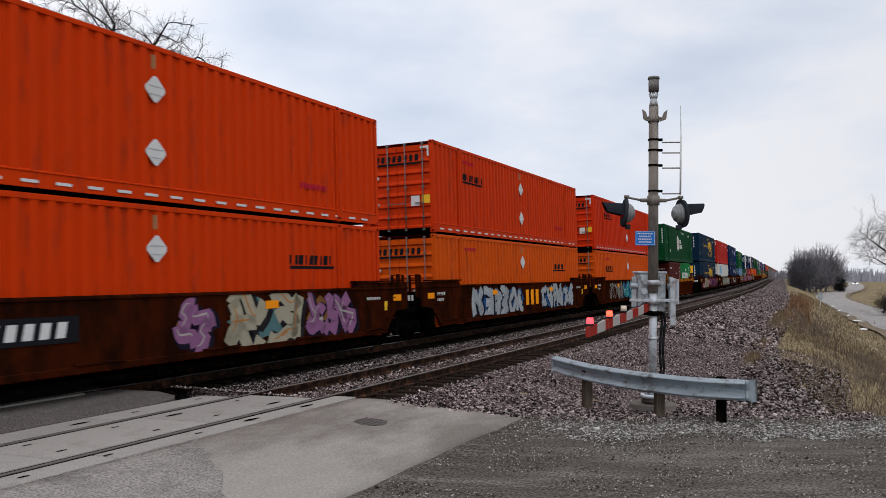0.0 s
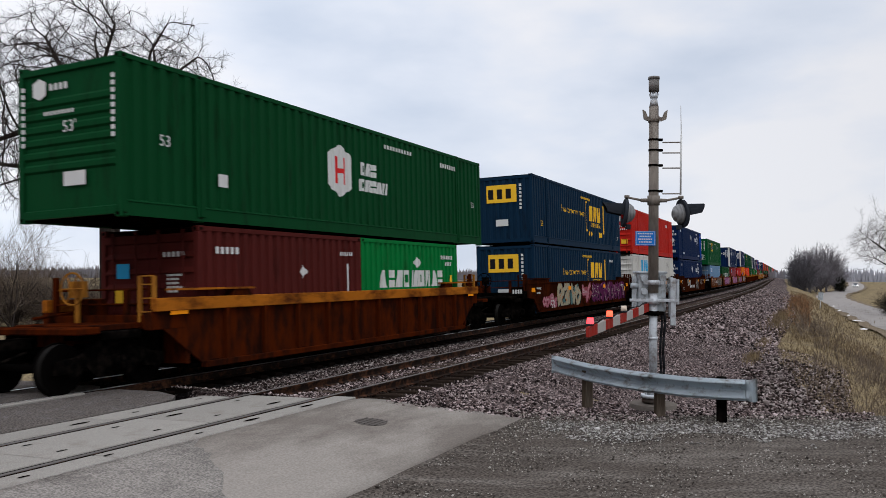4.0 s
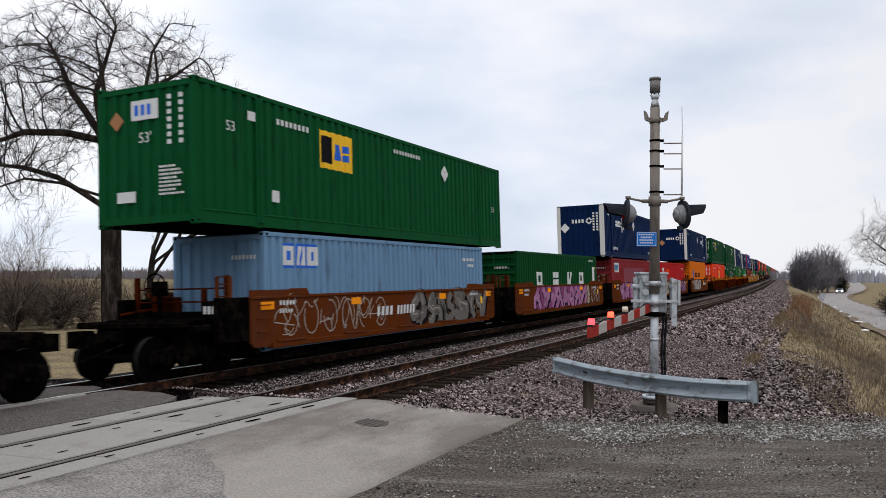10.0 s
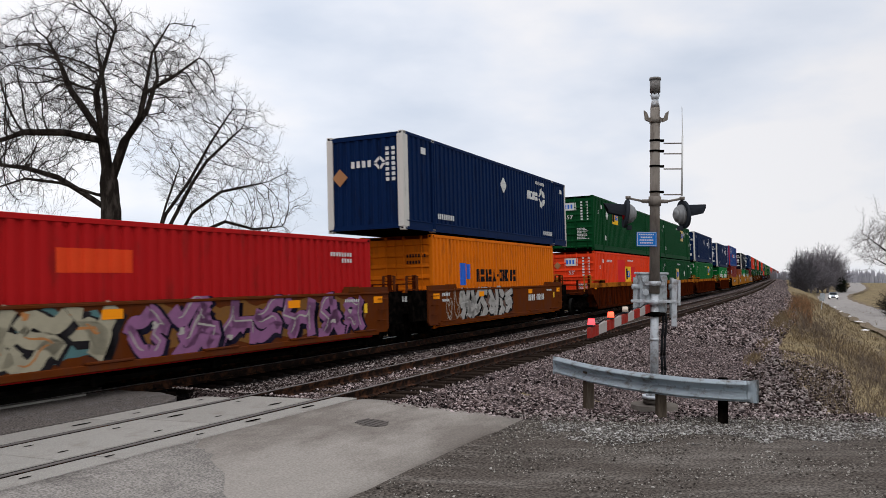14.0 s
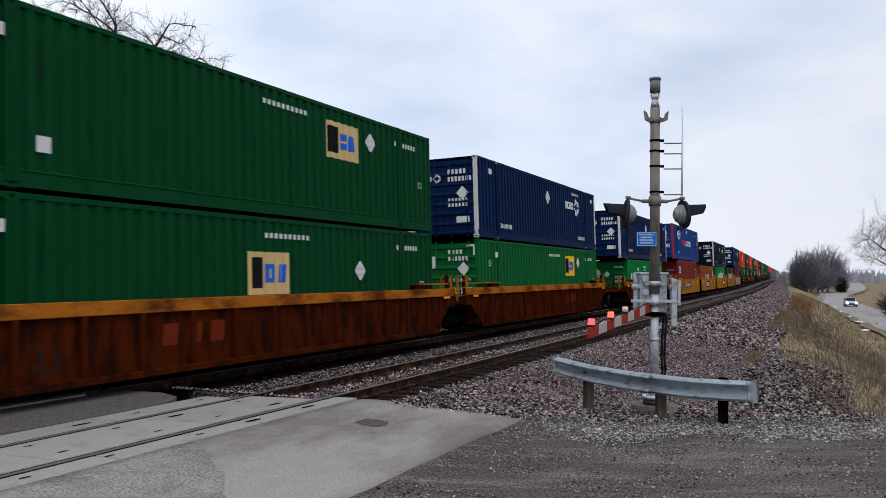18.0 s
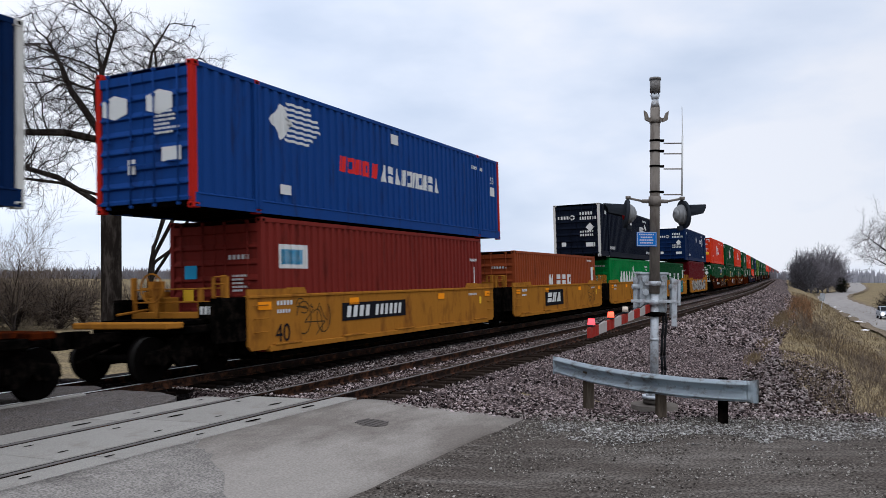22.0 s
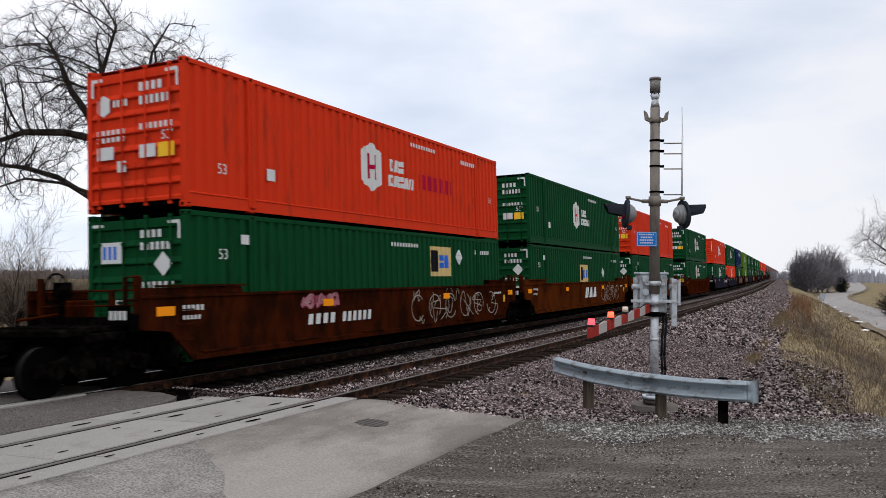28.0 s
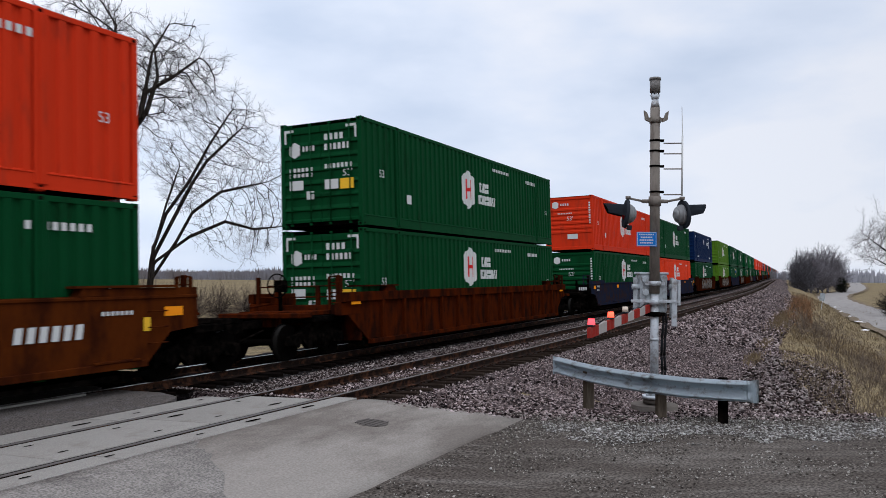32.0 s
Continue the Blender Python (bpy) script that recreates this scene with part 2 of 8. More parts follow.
# near-black ballast: the train's shade on the far track, put in the colour
SHADE_BALLAST = crushed("shade_dark_ballast", ((0.002, 0.0018, 0.0018), (0.010, 0.008, 0.008), (0.05, 0.042, 0.04)), 0.05)
BALLAST = crushed("ballast_bed", ((0.012, 0.009, 0.009), (0.100, 0.070, 0.066), (0.32, 0.255, 0.24)), 0.045)
GRASS = mat("dry_grass_ground", (0.178, 0.138, 0.080), 0.95, 0, 0.3, 0.5, (0.12, 0.095, 0.062), 0.34, 1.0, 20, speck=0.4, sscale=9)
STRAW = mat("dry_straw", (0.190, 0.142, 0.080), 0.9, 0, 0.4, 2, (0.095, 0.066, 0.040), 0.42)
WEED = mat("dead_weed", (0.24, 0.13, 0.065), 0.9, 0, 0.4, 3, (0.07, 0.045, 0.03), 0.4)
WEEDGREY = mat("grey_dead_weed", (0.155, 0.122, 0.095), 0.9, 0, 0.4, 3, (0.06, 0.045, 0.035), 0.4)
CEDAR = mat("dark_evergreen", (0.016, 0.020, 0.014), 0.9, 0, 0.4, 3)
PALETWIG = mat("pale_distant_twigs", (0.13, 0.115, 0.108), 0.95, 0, 0.3, 0.5)
BARK = mat("dark_bark", (0.016, 0.013, 0.011), 0.95, 0, 0.4, 3, (0.055, 0.046, 0.040), 0.3, 0.8, 20, (1, 1, 0.3))
TWIG = mat("bare_twig", (0.036, 0.029, 0.026), 0.95, 0, 0.3, 3)
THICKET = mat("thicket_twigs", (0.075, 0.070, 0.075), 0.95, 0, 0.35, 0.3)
# the distant trees' twigs, paled by haze mixed into the colour
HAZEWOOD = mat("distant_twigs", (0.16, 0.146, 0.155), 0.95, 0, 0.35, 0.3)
# aerial haze is mixed into both wood colours, most on the skyline
FARHAZE = mat("hazed_skyline_woods", (0.42, 0.42, 0.46), 1.0, 0, 0.2, 0.05, (0.36, 0.355, 0.385), 0.4)
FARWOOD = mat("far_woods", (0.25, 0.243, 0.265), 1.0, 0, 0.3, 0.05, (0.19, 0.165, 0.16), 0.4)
TIMBER = mat("weathered_post", (0.065, 0.050, 0.036), 0.95, 0, 0.4, 4, (0.13, 0.105, 0.082), 0.3, 0.6, 30, (1, 1, 0.15))
ROAD = mat("far_road", (0.225, 0.205, 0.188), 0.8, 0, 0.12, 0.6, (0.17, 0.153, 0.138), 0.3, spec=0.05)
DIRT = mat("packed_dirt", (0.17, 0.135, 0.095), 0.95, 0, 0.25, 1.5, (0.11, 0.085, 0.06), 0.4)


# ================= mesh helpers =================
def link_mesh(name, me, parent=None, label="", m=None):
    ob = new(name, me)
    if parent is not None:
        ob.parent = parent
    if m is not None:
        ob.matrix_basis = m
    if label:
        ob["label"] = label
    return ob


def to_mesh(name, bm, *materials):
    me = bpy.data.meshes.new(name)
    bm.to_mesh(me)
    bm.free()
    for k in materials:
        me.materials.append(k)
    return me


def part(name, bm, material, parent, label="", m=None):
    """Links a bmesh, or a finished mesh, as one mesh object under a thing or part."""
    me = bm if isinstance(bm, bpy.types.Mesh) else to_mesh(name, bm, *(material if isinstance(material, (list, tuple)) else [material]))
    return link_mesh(name, me, parent, label, m)


def box(bm, x0, x1, y0, y1, z0, z1, mi=0):
    v = [bm.verts.new((x, y, z)) for x in (x0, x1) for y in (y0, y1) for z in (z0, z1)]
    for f in ((0, 1, 3, 2), (4, 6, 7, 5), (0, 4, 5, 1), (2, 3, 7, 6), (0, 2, 6, 4), (1, 5, 7, 3)):
        bm.faces.new([v[i] for i in f]).material_index = mi
    return v


def solid(bm, pts, y0, y1, mi=0):
    """A plate: an outline in x, z, from y0 to y1."""
    a = [bm.verts.new((x, y0, z)) for x, z in pts]
    b = [bm.verts.new((x, y1, z)) for x, z in pts]
    bm.faces.new(a).material_index = mi
    bm.faces.new(b[::-1]).material_index = mi
    k = len(pts)
    for i in range(k):
        bm.faces.new((a[i], b[i], b[(i + 1) % k], a[(i + 1) % k])).material_index = mi


def tube(bm, p, q, r0, r1=None, n=8, mi=0, caps=True):
    """A round bar from p to q."""
    p, q = Vector(p), Vector(q)
    r1 = r0 if r1 is None else r1
    d = (q - p).normalized()
    u = d.orthogonal().normalized()
    w = d.cross(u)
    rings = []
    for c, r in ((p, r0), (q, r1)):
        rings.append([bm.verts.new(c + (u * math.cos(a) + w * math.sin(a)) * r) for a in [2 * math.pi * i / n for i in range(n)]])
    for i in range(n):
        f = bm.faces.new((rings[0][i], rings[0][(i + 1) % n], rings[1][(i + 1) % n], rings[1][i]))
        f.smooth, f.material_index = n > 6, mi
    if caps:
        bm.faces.new(rings[0][::-1]).material_index = mi
        bm.faces.new(rings[1]).material_index = mi


def bevelled(bm, width, seg=1):
    bmesh.ops.recalc_face_normals(bm, faces=bm.faces)
    bmesh.ops.bevel(bm, geom=bm.edges[:], offset=width, segments=seg, affect="EDGES", clamp_overlap=True)
    return bm


def fixed(bm):
    bmesh.ops.recalc_face_normals(bm, faces=bm.faces)
    return bm


def thing(name, label, category, m=None, group="", kind=""):
    ob = new(name)
    ob.empty_display_size = 0.3
    if m is not None:
        ob.matrix_basis = m
    return tagged(ob, label, category, group, kind)


def pydata(name, verts, faces, *materials):
    me = bpy.data.meshes.new(name)
    me.from_pydata(verts, [], faces)
    for k in materials:
        me.materials.append(k)
    return me


# ================= ground =================
def smooth(a, b, v):
    k = min(1.0, max(0.0, (v - a) / (b - a)))
    return k * k * (3 - 2 * k)


def lerp_table(table, v):
    if v <= table[0][0]:
        return table[0][1]
    for (a, p), (b, q) in zip(table, table[1:]):
        if v <= b:
            return p + (q - p) * (v - a) / (b - a)
    return table[-1][1]


BANK = [(-1500, -1.0), (-300, -3.0), (-60, -3.4), (-9, -3.3), (-3.5, -2.7), (0.8, -1.2), (5.6, -0.36), (6.3, -0.20), (14.6, -0.20), (17, -1.1), (26, -1.7), (120, -2.2), (400, -1.5), (1500, 2.0)]


def forward(x, y):
    return x * math.cos(YAW) + y * math.sin(YAW)


def lot_height(lat):
    return -0.20 + 0.20 * smooth(3.6, 7.0, lat) if lat < 9 else 0.0


def near_lot(x, y):
    """1 on the road and its gravel shoulder, 0 on the open line."""
    return 1 - smooth(13.2, 17.5, forward(x, y) + 0.25 * math.sin(x * 1.7 + y * 2.3))


BANK_FOOT = [(-60, -3.44), (-3.4, -3.44), (0.8, -1.55), (5.6, -0.36)]


def height(x, y, s, lat):
    h = lerp_table(BANK, lat)
    if -60 < lat < 5.6 and s > 34:
        # along the open line the bank falls straight to the road below
        k = smooth(34, 70, s)
        h = h * (1 - k) + lerp_table(BANK_FOOT, lat) * k
    if 0.5 < lat < 6:
        h += 0.05 * math.sin(s * 0.9 + lat) * math.sin(lat * 1.3)
    w = near_lot(x, y) if lat < 6.5 else 1 - smooth(11.0, 12.5, s)
    if lat > 15:
        w *= 1 - smooth(15, 24, lat)
    if lat < -14:
        w *= 1 - smooth(14, 26, -lat)
    return h * (1 - w) + lot_height(min(lat, 8)) * w


def spread(lo, hi, step0, grow):
    out, v, st = [0.0], 0.0, step0
    while v < hi:
        v += st
        st *= grow
        out.append(v)
    v, st = 0.0, step0
    while v > lo:
        v -= st
        st *= grow
        out.insert(0, v)
    return out


def sheet(name, ss, lats, lift, material, hfun=height, rough_amp=0.0):
    verts, faces = [], []
    for s in ss:
        for la in lats:
            x, y, _ = line(s, la)
            z = hfun(x, y, s, la) + lift
            if rough_amp:
                z += rough_amp * noise.noise((x * 2.1, y * 2.1, 0)) + rough_amp * 0.6 * noise.noise((x * 7, y * 7, 3))
            verts.append((x, y, z))
    k = len(lats)
    for i in range(len(ss) - 1):
        for j in range(k - 1):
            a = i * k + j
            faces.append((a, a + k, a + k + 1, a + 1))
    me = pydata(name, verts, faces, material)
    for p in me.polygons:
        p.use_smooth = True
    return link_mesh(name, me)


def bank_edge(s):
    """Where the ballast gives way to grass, in metres to the left of the camera's foot."""
    return lerp_table([(0, -1.2), (18, -0.5), (24, 0.05), (31, 1.3), (45, 2.0), (60, 2.5), (140, 3.0)], s) + 0.35 * noise.noise((s * 0.35, 0, 5)) + 0.3 * noise.noise((s * 1.3, 0, 8))


def build_ground():
    ss = spread(-900, 3200, 0.9, 1.035)
    lats = spread(-1800, 1800, 0.7, 1.06)
    tagged(sheet("ground", ss, lats, -0.07, GRASS, lambda x, y, s, la: height(x, y, s, la) - (0.42 if 4.2 < la < 26 and s < 13.4 else 0.0)), "straw-coloured dormant grass ground falling away from the railway", kind="structure")
    # the ballast bed of both tracks, with its wide shoulder
    ss = [9.0 + 0.5 * i for i in range(110)] + [64 + 4 * i for i in range(140)]
    lats = [-1.4 + 0.35 * i for i in range(50)]

    def bed(x, y, s, lat):
        h = height(x, y, s, lat)
        e = bank_edge(s)
        side = smooth(e - 0.4, e + 0.5, lat)
        drop = 0.5 * (1 - smooth(11.1, 11.7, s + 0.15 * math.sin(lat * 5))) if lat > 4.6 else 0.0
        if lat < 5.0:
            drop += 0.2 * (1 - smooth(12.5, 13.3, forward(x, y)))
        return h * side + (h - 0.3) * (1 - side) - drop

    bed_sheet = sheet("ballast", ss, lats, 0.0, BALLAST, bed, 0.05)
    # the far track's strip takes the ballast darkened for the train's shade
    bed_sheet.data.materials.append(SHADE_BALLAST)
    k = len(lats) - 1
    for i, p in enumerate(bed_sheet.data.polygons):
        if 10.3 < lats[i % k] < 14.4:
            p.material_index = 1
    tagged(bed_sheet, "grey and reddish crushed-stone railway ballast bed", kind="structure")
    # the road that crosses, and the dark gravel beside it
    ss = [-30 + 0.6 * i for i in range(80)]
    lats = [-22 + 0.4 * i for i in range(67)]
    tagged(sheet("road", ss, lats, 0.0, LOT, lambda x, y, s, la: height(x, y, s, la) - 0.25 * smooth(13.0, 14.6, forward(x, y)) - 0.4 * smooth(4.5, 5.2, la), 0.012),
           "dark worn gravelly road surface beside the crossing", kind="structure")


build_ground()


def build_crossing():
    # approach slab between the gravel road and the crossing panels
    bm = bmesh.new()
    nx, ny = 46, 10
    grid = []
    for i in range(nx + 1):
        row = []
        for j in range(ny + 1):
            u, v = i / nx, j / ny
            s_end = 11.55 + 0.42 * (1 - v) + 0.05 * math.sin(9 * v)
            la = 4.42 + v * (7.035 - 4.42)
            if j == 0:
                la += 0.10 * noise.noise((i * 0.9, 1, 2)) + 0.10 * noise.noise((i * 2.9, 1, 2))
            s = -26 + (s_end + 26) * u ** 0.6
            z = lot_height(la) + 0.035 * (1 if 0 < j and i < nx else 0.1)
            row.append(bm.verts.new((s, la, z)))
        grid.append(row)
    for i in range(nx):
        for j in range(ny):
            bm.faces.new((grid[i][j], grid[i + 1][j], grid[i + 1][j + 1], grid[i][j + 1])).smooth = True
    low = bmesh.ops.extrude_face_region(bm, geom=bm.faces[:])
    for v in low["geom"]:
        if isinstance(v, bmesh.types.BMVert):
            v.co.z -= 0.2
    tagged(link_mesh("pavement", to_mesh("pavement", fixed(bm), SLAB)), "worn tan and grey paved approach of the level crossing", kind="structure")
    # older asphalt apron over the slab's foot
    bm = bmesh.new()
    grid = []
    for i in range(31):
        row = []
        for j in range(13):
            v = j / 12
            la = 4.52 + v * 2.50
            end = 5.9 + 2.2 * v + 0.30 * noise.noise((v * 5, 3, 1)) + 0.14 * noise.noise((v * 17, 1, 4))
            sx = -26 + (end + 26) * (i / 30) ** 0.6
            row.append(bm.verts.new((sx, la, lot_height(la) + 0.041 - 0.012 * (i == 30))))
        grid.append(row)
    for i in range(30):
        for j in range(12):
            bm.faces.new((grid[i][j], grid[i + 1][j], grid[i + 1][j + 1], grid[i][j + 1])).smooth = True
    low = bmesh.ops.extrude_face_region(bm, geom=bm.faces[:])
    for v in low["geom"]:
        if isinstance(v, bmesh.types.BMVert):
            v.co.z -= 0.05
    tagged(link_mesh("asphalt_apron", to_mesh("asphalt_apron", fixed(bm), mat("grey_apron", (0.196, 0.179, 0.161), 0.9, 0, 0.2, 2.0, (0.148, 0.134, 0.121), 0.35, 0.4, 70, speck=0.35, sscale=42))), "worn grey asphalt apron laid against the slab", kind="structure")
    # asphalt between and beyond the tracks
    for lo, hi, end in ((9.79, 11.38, 10.55), (11.62, 12.92, 10.6), (13.14, 24.0, 10.8)):
        bm = bmesh.new()
        pts = [(-26, lo), (end - 0.9, lo), (end - 0.3, lo + 0.08), (end, lo + 0.3), (end + 0.12, (lo + hi) / 2), (end - 0.15, hi - 0.1), (end - 0.5, hi), (-26, hi)]
        top = [bm.verts.new((x, y, lerp_table([(9.79, -0.040), (11.38, 0.022), (11.62, 0.012), (12.92, -0.030), (13.14, -0.035), (24.0, -0.3)], y))) for x, y in pts]
        bm.faces.new(top)
        low = bmesh.ops.extrude_face_region(bm, geom=bm.faces[:])
        for v in low["geom"]:
            if isinstance(v, bmesh.types.BMVert):
                v.co.z -= 0.35
        tagged(link_mesh("asphalt_strip", to_mesh("asphalt_strip", fixed(bm), ASPHALT)), "dark patched asphalt between the rails at the crossing", kind="structure")
    bm = bmesh.new()
    box(bm, -26, 9.7, 11.25, 11.385, -0.2, 0.05)
    tagged(link_mesh("edge_strip", to_mesh("edge_strip", bevelled(bm, 0.012), CONCRETE)), "pale concrete edge strip beside the far rails", kind="structure")
    # concrete panels between and beside the near rails
    root = thing("crossing_panels", "pale concrete level-crossing panels set between the rails", "crossing panel", pose(0, NEAR_TRACK, 0, CANT), kind="structure")
    cache = {}
    for lo, hi in ((-1.28, -0.87), (-0.63, 0.63), (0.87, 1.45)):
        bm = bmesh.new()
        box(bm, 0, 2.425, lo, hi, -0.25, 0.004)
        cache[lo] = to_mesh("panel", bevelled(bm, 0.012), CONCRETE)
        for k in range(9):
            end = 11.12 - 0.25 * (lo > 0.5) + 0.3 * (lo < -0.7)
            part("panel", cache[lo], None, root, m=pose(end - 2.44 * (k + 1) + 0.24 * (lo > -0.7) * 0, 0, 0))
    bm = bmesh.new()
    a = [bm.verts.new((0.17 * math.cos(t), 0.045 * math.sin(t), 0)) for t in [i * math.pi / 8 for i in range(16)]]
    bm.faces.new(a)
    slot = to_mesh("lifting_slot", bm, BLACK)
    rnd = random.Random(4)
    for k in range(9):
        for lat0 in (-1.06, -0.36, 0.36, 1.14):
            for dx in (0.55, 1.85):
                big = rnd.random() < 0.4
                q = pose(11.0 - 2.44 * (k + 1) + dx + rnd.uniform(-0.1, 0.1), lat0 + rnd.uniform(-0.05, 0.05), 0.0085)
                part("lifting_slot", slot, None, root, m=q @ Matrix.Diagonal((1.0 if big else 0.45, 1.0 if big else 0.55, 1, 1)))
    # the two near rails' rubber-lined grooves
    bm = bmesh.new()
    for c in (-0.755, 0.755):
        box(bm, -26, 11.1, c - 0.123, c - 0.040, -0.25, -0.010)
        box(bm, -26, 11.1, c + 0.040, c + 0.113, -0.25, -0.010)
    part("flangeway", fixed(bm), BLACK, root, "black rubber flangeway filler")
    # round iron cover in the approach
    bm = bmesh.new()
    tube(bm, (0, 0, -0.06), (0, 0, 0.012), 0.225, n=28)
    for i in range(5):
        box(bm, -0.18, 0.18, -0.16 + 0.08 * i - 0.012, -0.16 + 0.08 * i + 0.012, 0.011, 0.02)
    cover = link_mesh("utility_cover", to_mesh("utility_cover", bm, mat("worn_iron_cover", (0.085, 0.075, 0.068), 0.8, 0.1, 0.3, 12)), m=pose(9.89, 5.86, -0.022, 3.2))
    tagged(cover, "round dark iron utility cover set in the pavement", "cover")


build_crossing()


def sweep(profile, ss, lat, material, name, z0=0.0, tilt=0.0):
    """A closed profile in y, z, drawn along the line."""
    verts, faces = [], []
    k = len(profile)
    ct, st = math.cos(tilt), math.sin(tilt)
    for s in ss:
        x, y, th = line(s, 0)
        for py, pz in profile:
            a, z = py + lat, pz + z0
            verts.append((x - math.sin(th) * a, y + math.cos(th) * a, z))
    for i in range(len(ss) - 1):
        for j in range(k):
            a, b = i * k + j, i * k + (j + 1) % k
            faces.append((a, b, b + k, a + k))
    faces.append(tuple(range(k))[::-1])
    faces.append(tuple(len(verts) - k + j for j in range(k)))
    return pydata(name, verts, faces, material)


def build_track():
    c = math.sin(radians(-CANT))
    ss = [-60 + 8 * i for i in range(9)] + [10 + 5 * i for i in range(35)] + [190 + 20 * i for i in range(28)]
    rail = [(-0.075, -0.17), (-0.075, -0.155), (-0.012, -0.13), (-0.010, -0.045), (-0.036, -0.036), (-0.036, -0.006), (0.036, -0.006), (0.036, -0.036),
            (0.010, -0.045), (0.012, -0.13), (0.075, -0.155), (0.075, -0.17)]
    head = [(-0.034, -0.0065), (-0.030, 0.0), (0.030, 0.0), (0.034, -0.0065)]
    tie = bmesh.new()
    box(tie, -0.115, 0.115, -1.30, 1.30, -0.35, -0.172)
    tie = to_mesh("tie", bevelled(tie, 0.012), TIE)
    # far-track ties: same tie, darkened in colour for the shade under the train
    shaded = tie.copy()
    shaded.materials.clear()
    shaded.materials.append(mat("shaded_tie", (0.006, 0.0045, 0.0038), 0.85, 0, 0.4, 4))
    plate = bmesh.new()
    box(plate, -0.09, 0.09, -0.17, 0.17, -0.172, -0.158)
    for sx in (-0.06, 0.06):
        for sy in (-0.1, 0.1):
            box(plate, sx - 0.012, sx + 0.012, sy - 0.02, sy + 0.02, -0.158, -0.135)
    plate = to_mesh("tie_plate", plate, STEEL)
    rnd = random.Random(11)
    for centre in (NEAR_TRACK, FAR_TRACK):
        root = thing("railway_track", "steel rails on dark timber ties in stone ballast", "track", kind="structure", group="two parallel tracks")
        for k in (-0.755, 0.755):
            r = part("rail", sweep(rail, ss, centre + k, STEEL, "rail", -k * c), None, root, "rusty-sided steel rail")
            part("rail_head", sweep(head, ss, centre + k, RAILTOP if centre == FAR_TRACK else DULLTOP, "rail_head", -k * c), None, r, "polished running surface" if centre == FAR_TRACK else "dull brown running surface")
        far_v, far_f = [], []
        base = np.array([v.co[:] for v in tie.vertices])
        faces = [tuple(p.vertices) for p in tie.polygons]
        i = 0
        s = 11.4
        while s < 330:
            x, y, th = line(s, centre)
            q = pose(x, y, rnd.uniform(-0.012, 0.008), CANT, 0, math.degrees(th) + rnd.uniform(-1.2, 1.2))
            if i < 150:
                t = part("tie", tie if centre == NEAR_TRACK else shaded, None, root, m=q)
                if i < 40 and centre == NEAR_TRACK:
                    for k in (-0.755, 0.755):
                        part("tie_plate", plate, None, t, m=pose(0, k, 0))
            else:
                o = len(far_v)
                far_v += [tuple(q @ Vector(v)) for v in base]
                far_f += [tuple(a + o for a in f) for f in faces]
            s += 0.535 + rnd.uniform(-0.03, 0.03)
            i += 1
        tagged(part("far_ties", pydata("far_ties", far_v, far_f, TIE), None, root), kind="stuff")


build_track()


def scatter_stones(name, count, place, size, material, seed, label, flat=0.75):
    """Loose broken stones, each a few uneven faces."""
    r = np.random.RandomState(seed)
    base = np.array([(0, 0, 1), (0.9, 0, 0.25), (0.28, 0.85, 0.3), (-0.72, 0.52, 0.2), (-0.72, -0.52, 0.3), (0.28, -0.85, 0.2), (0.1, 0.1, -0.8)])
    tri = [(0, 1, 2), (0, 2, 3), (0, 3, 4), (0, 4, 5), (0, 5, 1), (6, 2, 1), (6, 3, 2), (6, 4, 3), (6, 5, 4), (6, 1, 5)]
    pts = place(r, count)
    n = len(pts)
    v = base[None] * (1 + r.uniform(-0.35, 0.35, (n, 7, 3)))
    a = r.uniform(0, 2 * math.pi, n)
    ca, sa = np.cos(a)[:, None], np.sin(a)[:, None]
    sz = size * np.exp(r.normal(0, 0.35, n))[:, None]
    x = (v[..., 0] * ca - v[..., 1] * sa) * sz
    y = (v[..., 0] * sa + v[..., 1] * ca) * sz
    z = v[..., 2] * sz * flat
    tl = r.uniform(-0.5, 0.5, (n, 1))
    z, x = z + x * tl, x - z * tl
    co = np.stack([x + pts[:, :1], y + pts[:, 1:2], z + pts[:, 2:3] + sz * 0.2], -1).reshape(-1, 3)
    f = (np.array(tri)[None] + 7 * np.arange(n)[:, None, None]).reshape(-1, 3)
    me = bpy.data.meshes.new(name)
    me.vertices.add(len(co))
    me.vertices.foreach_set("co", co.astype(np.float32).ravel())
    me.loops.add(f.size)
    me.loops.foreach_set("vertex_index", f.astype(np.int32).ravel())
    me.polygons.add(len(f))
    me.polygons.foreach_set("loop_start", np.arange(0, f.size, 3, dtype=np.int32))
    me.update(calc_edges=True)
    me.materials.append(material)
    return tagged(link_mesh(name, me), label, "stones", kind="stuff")


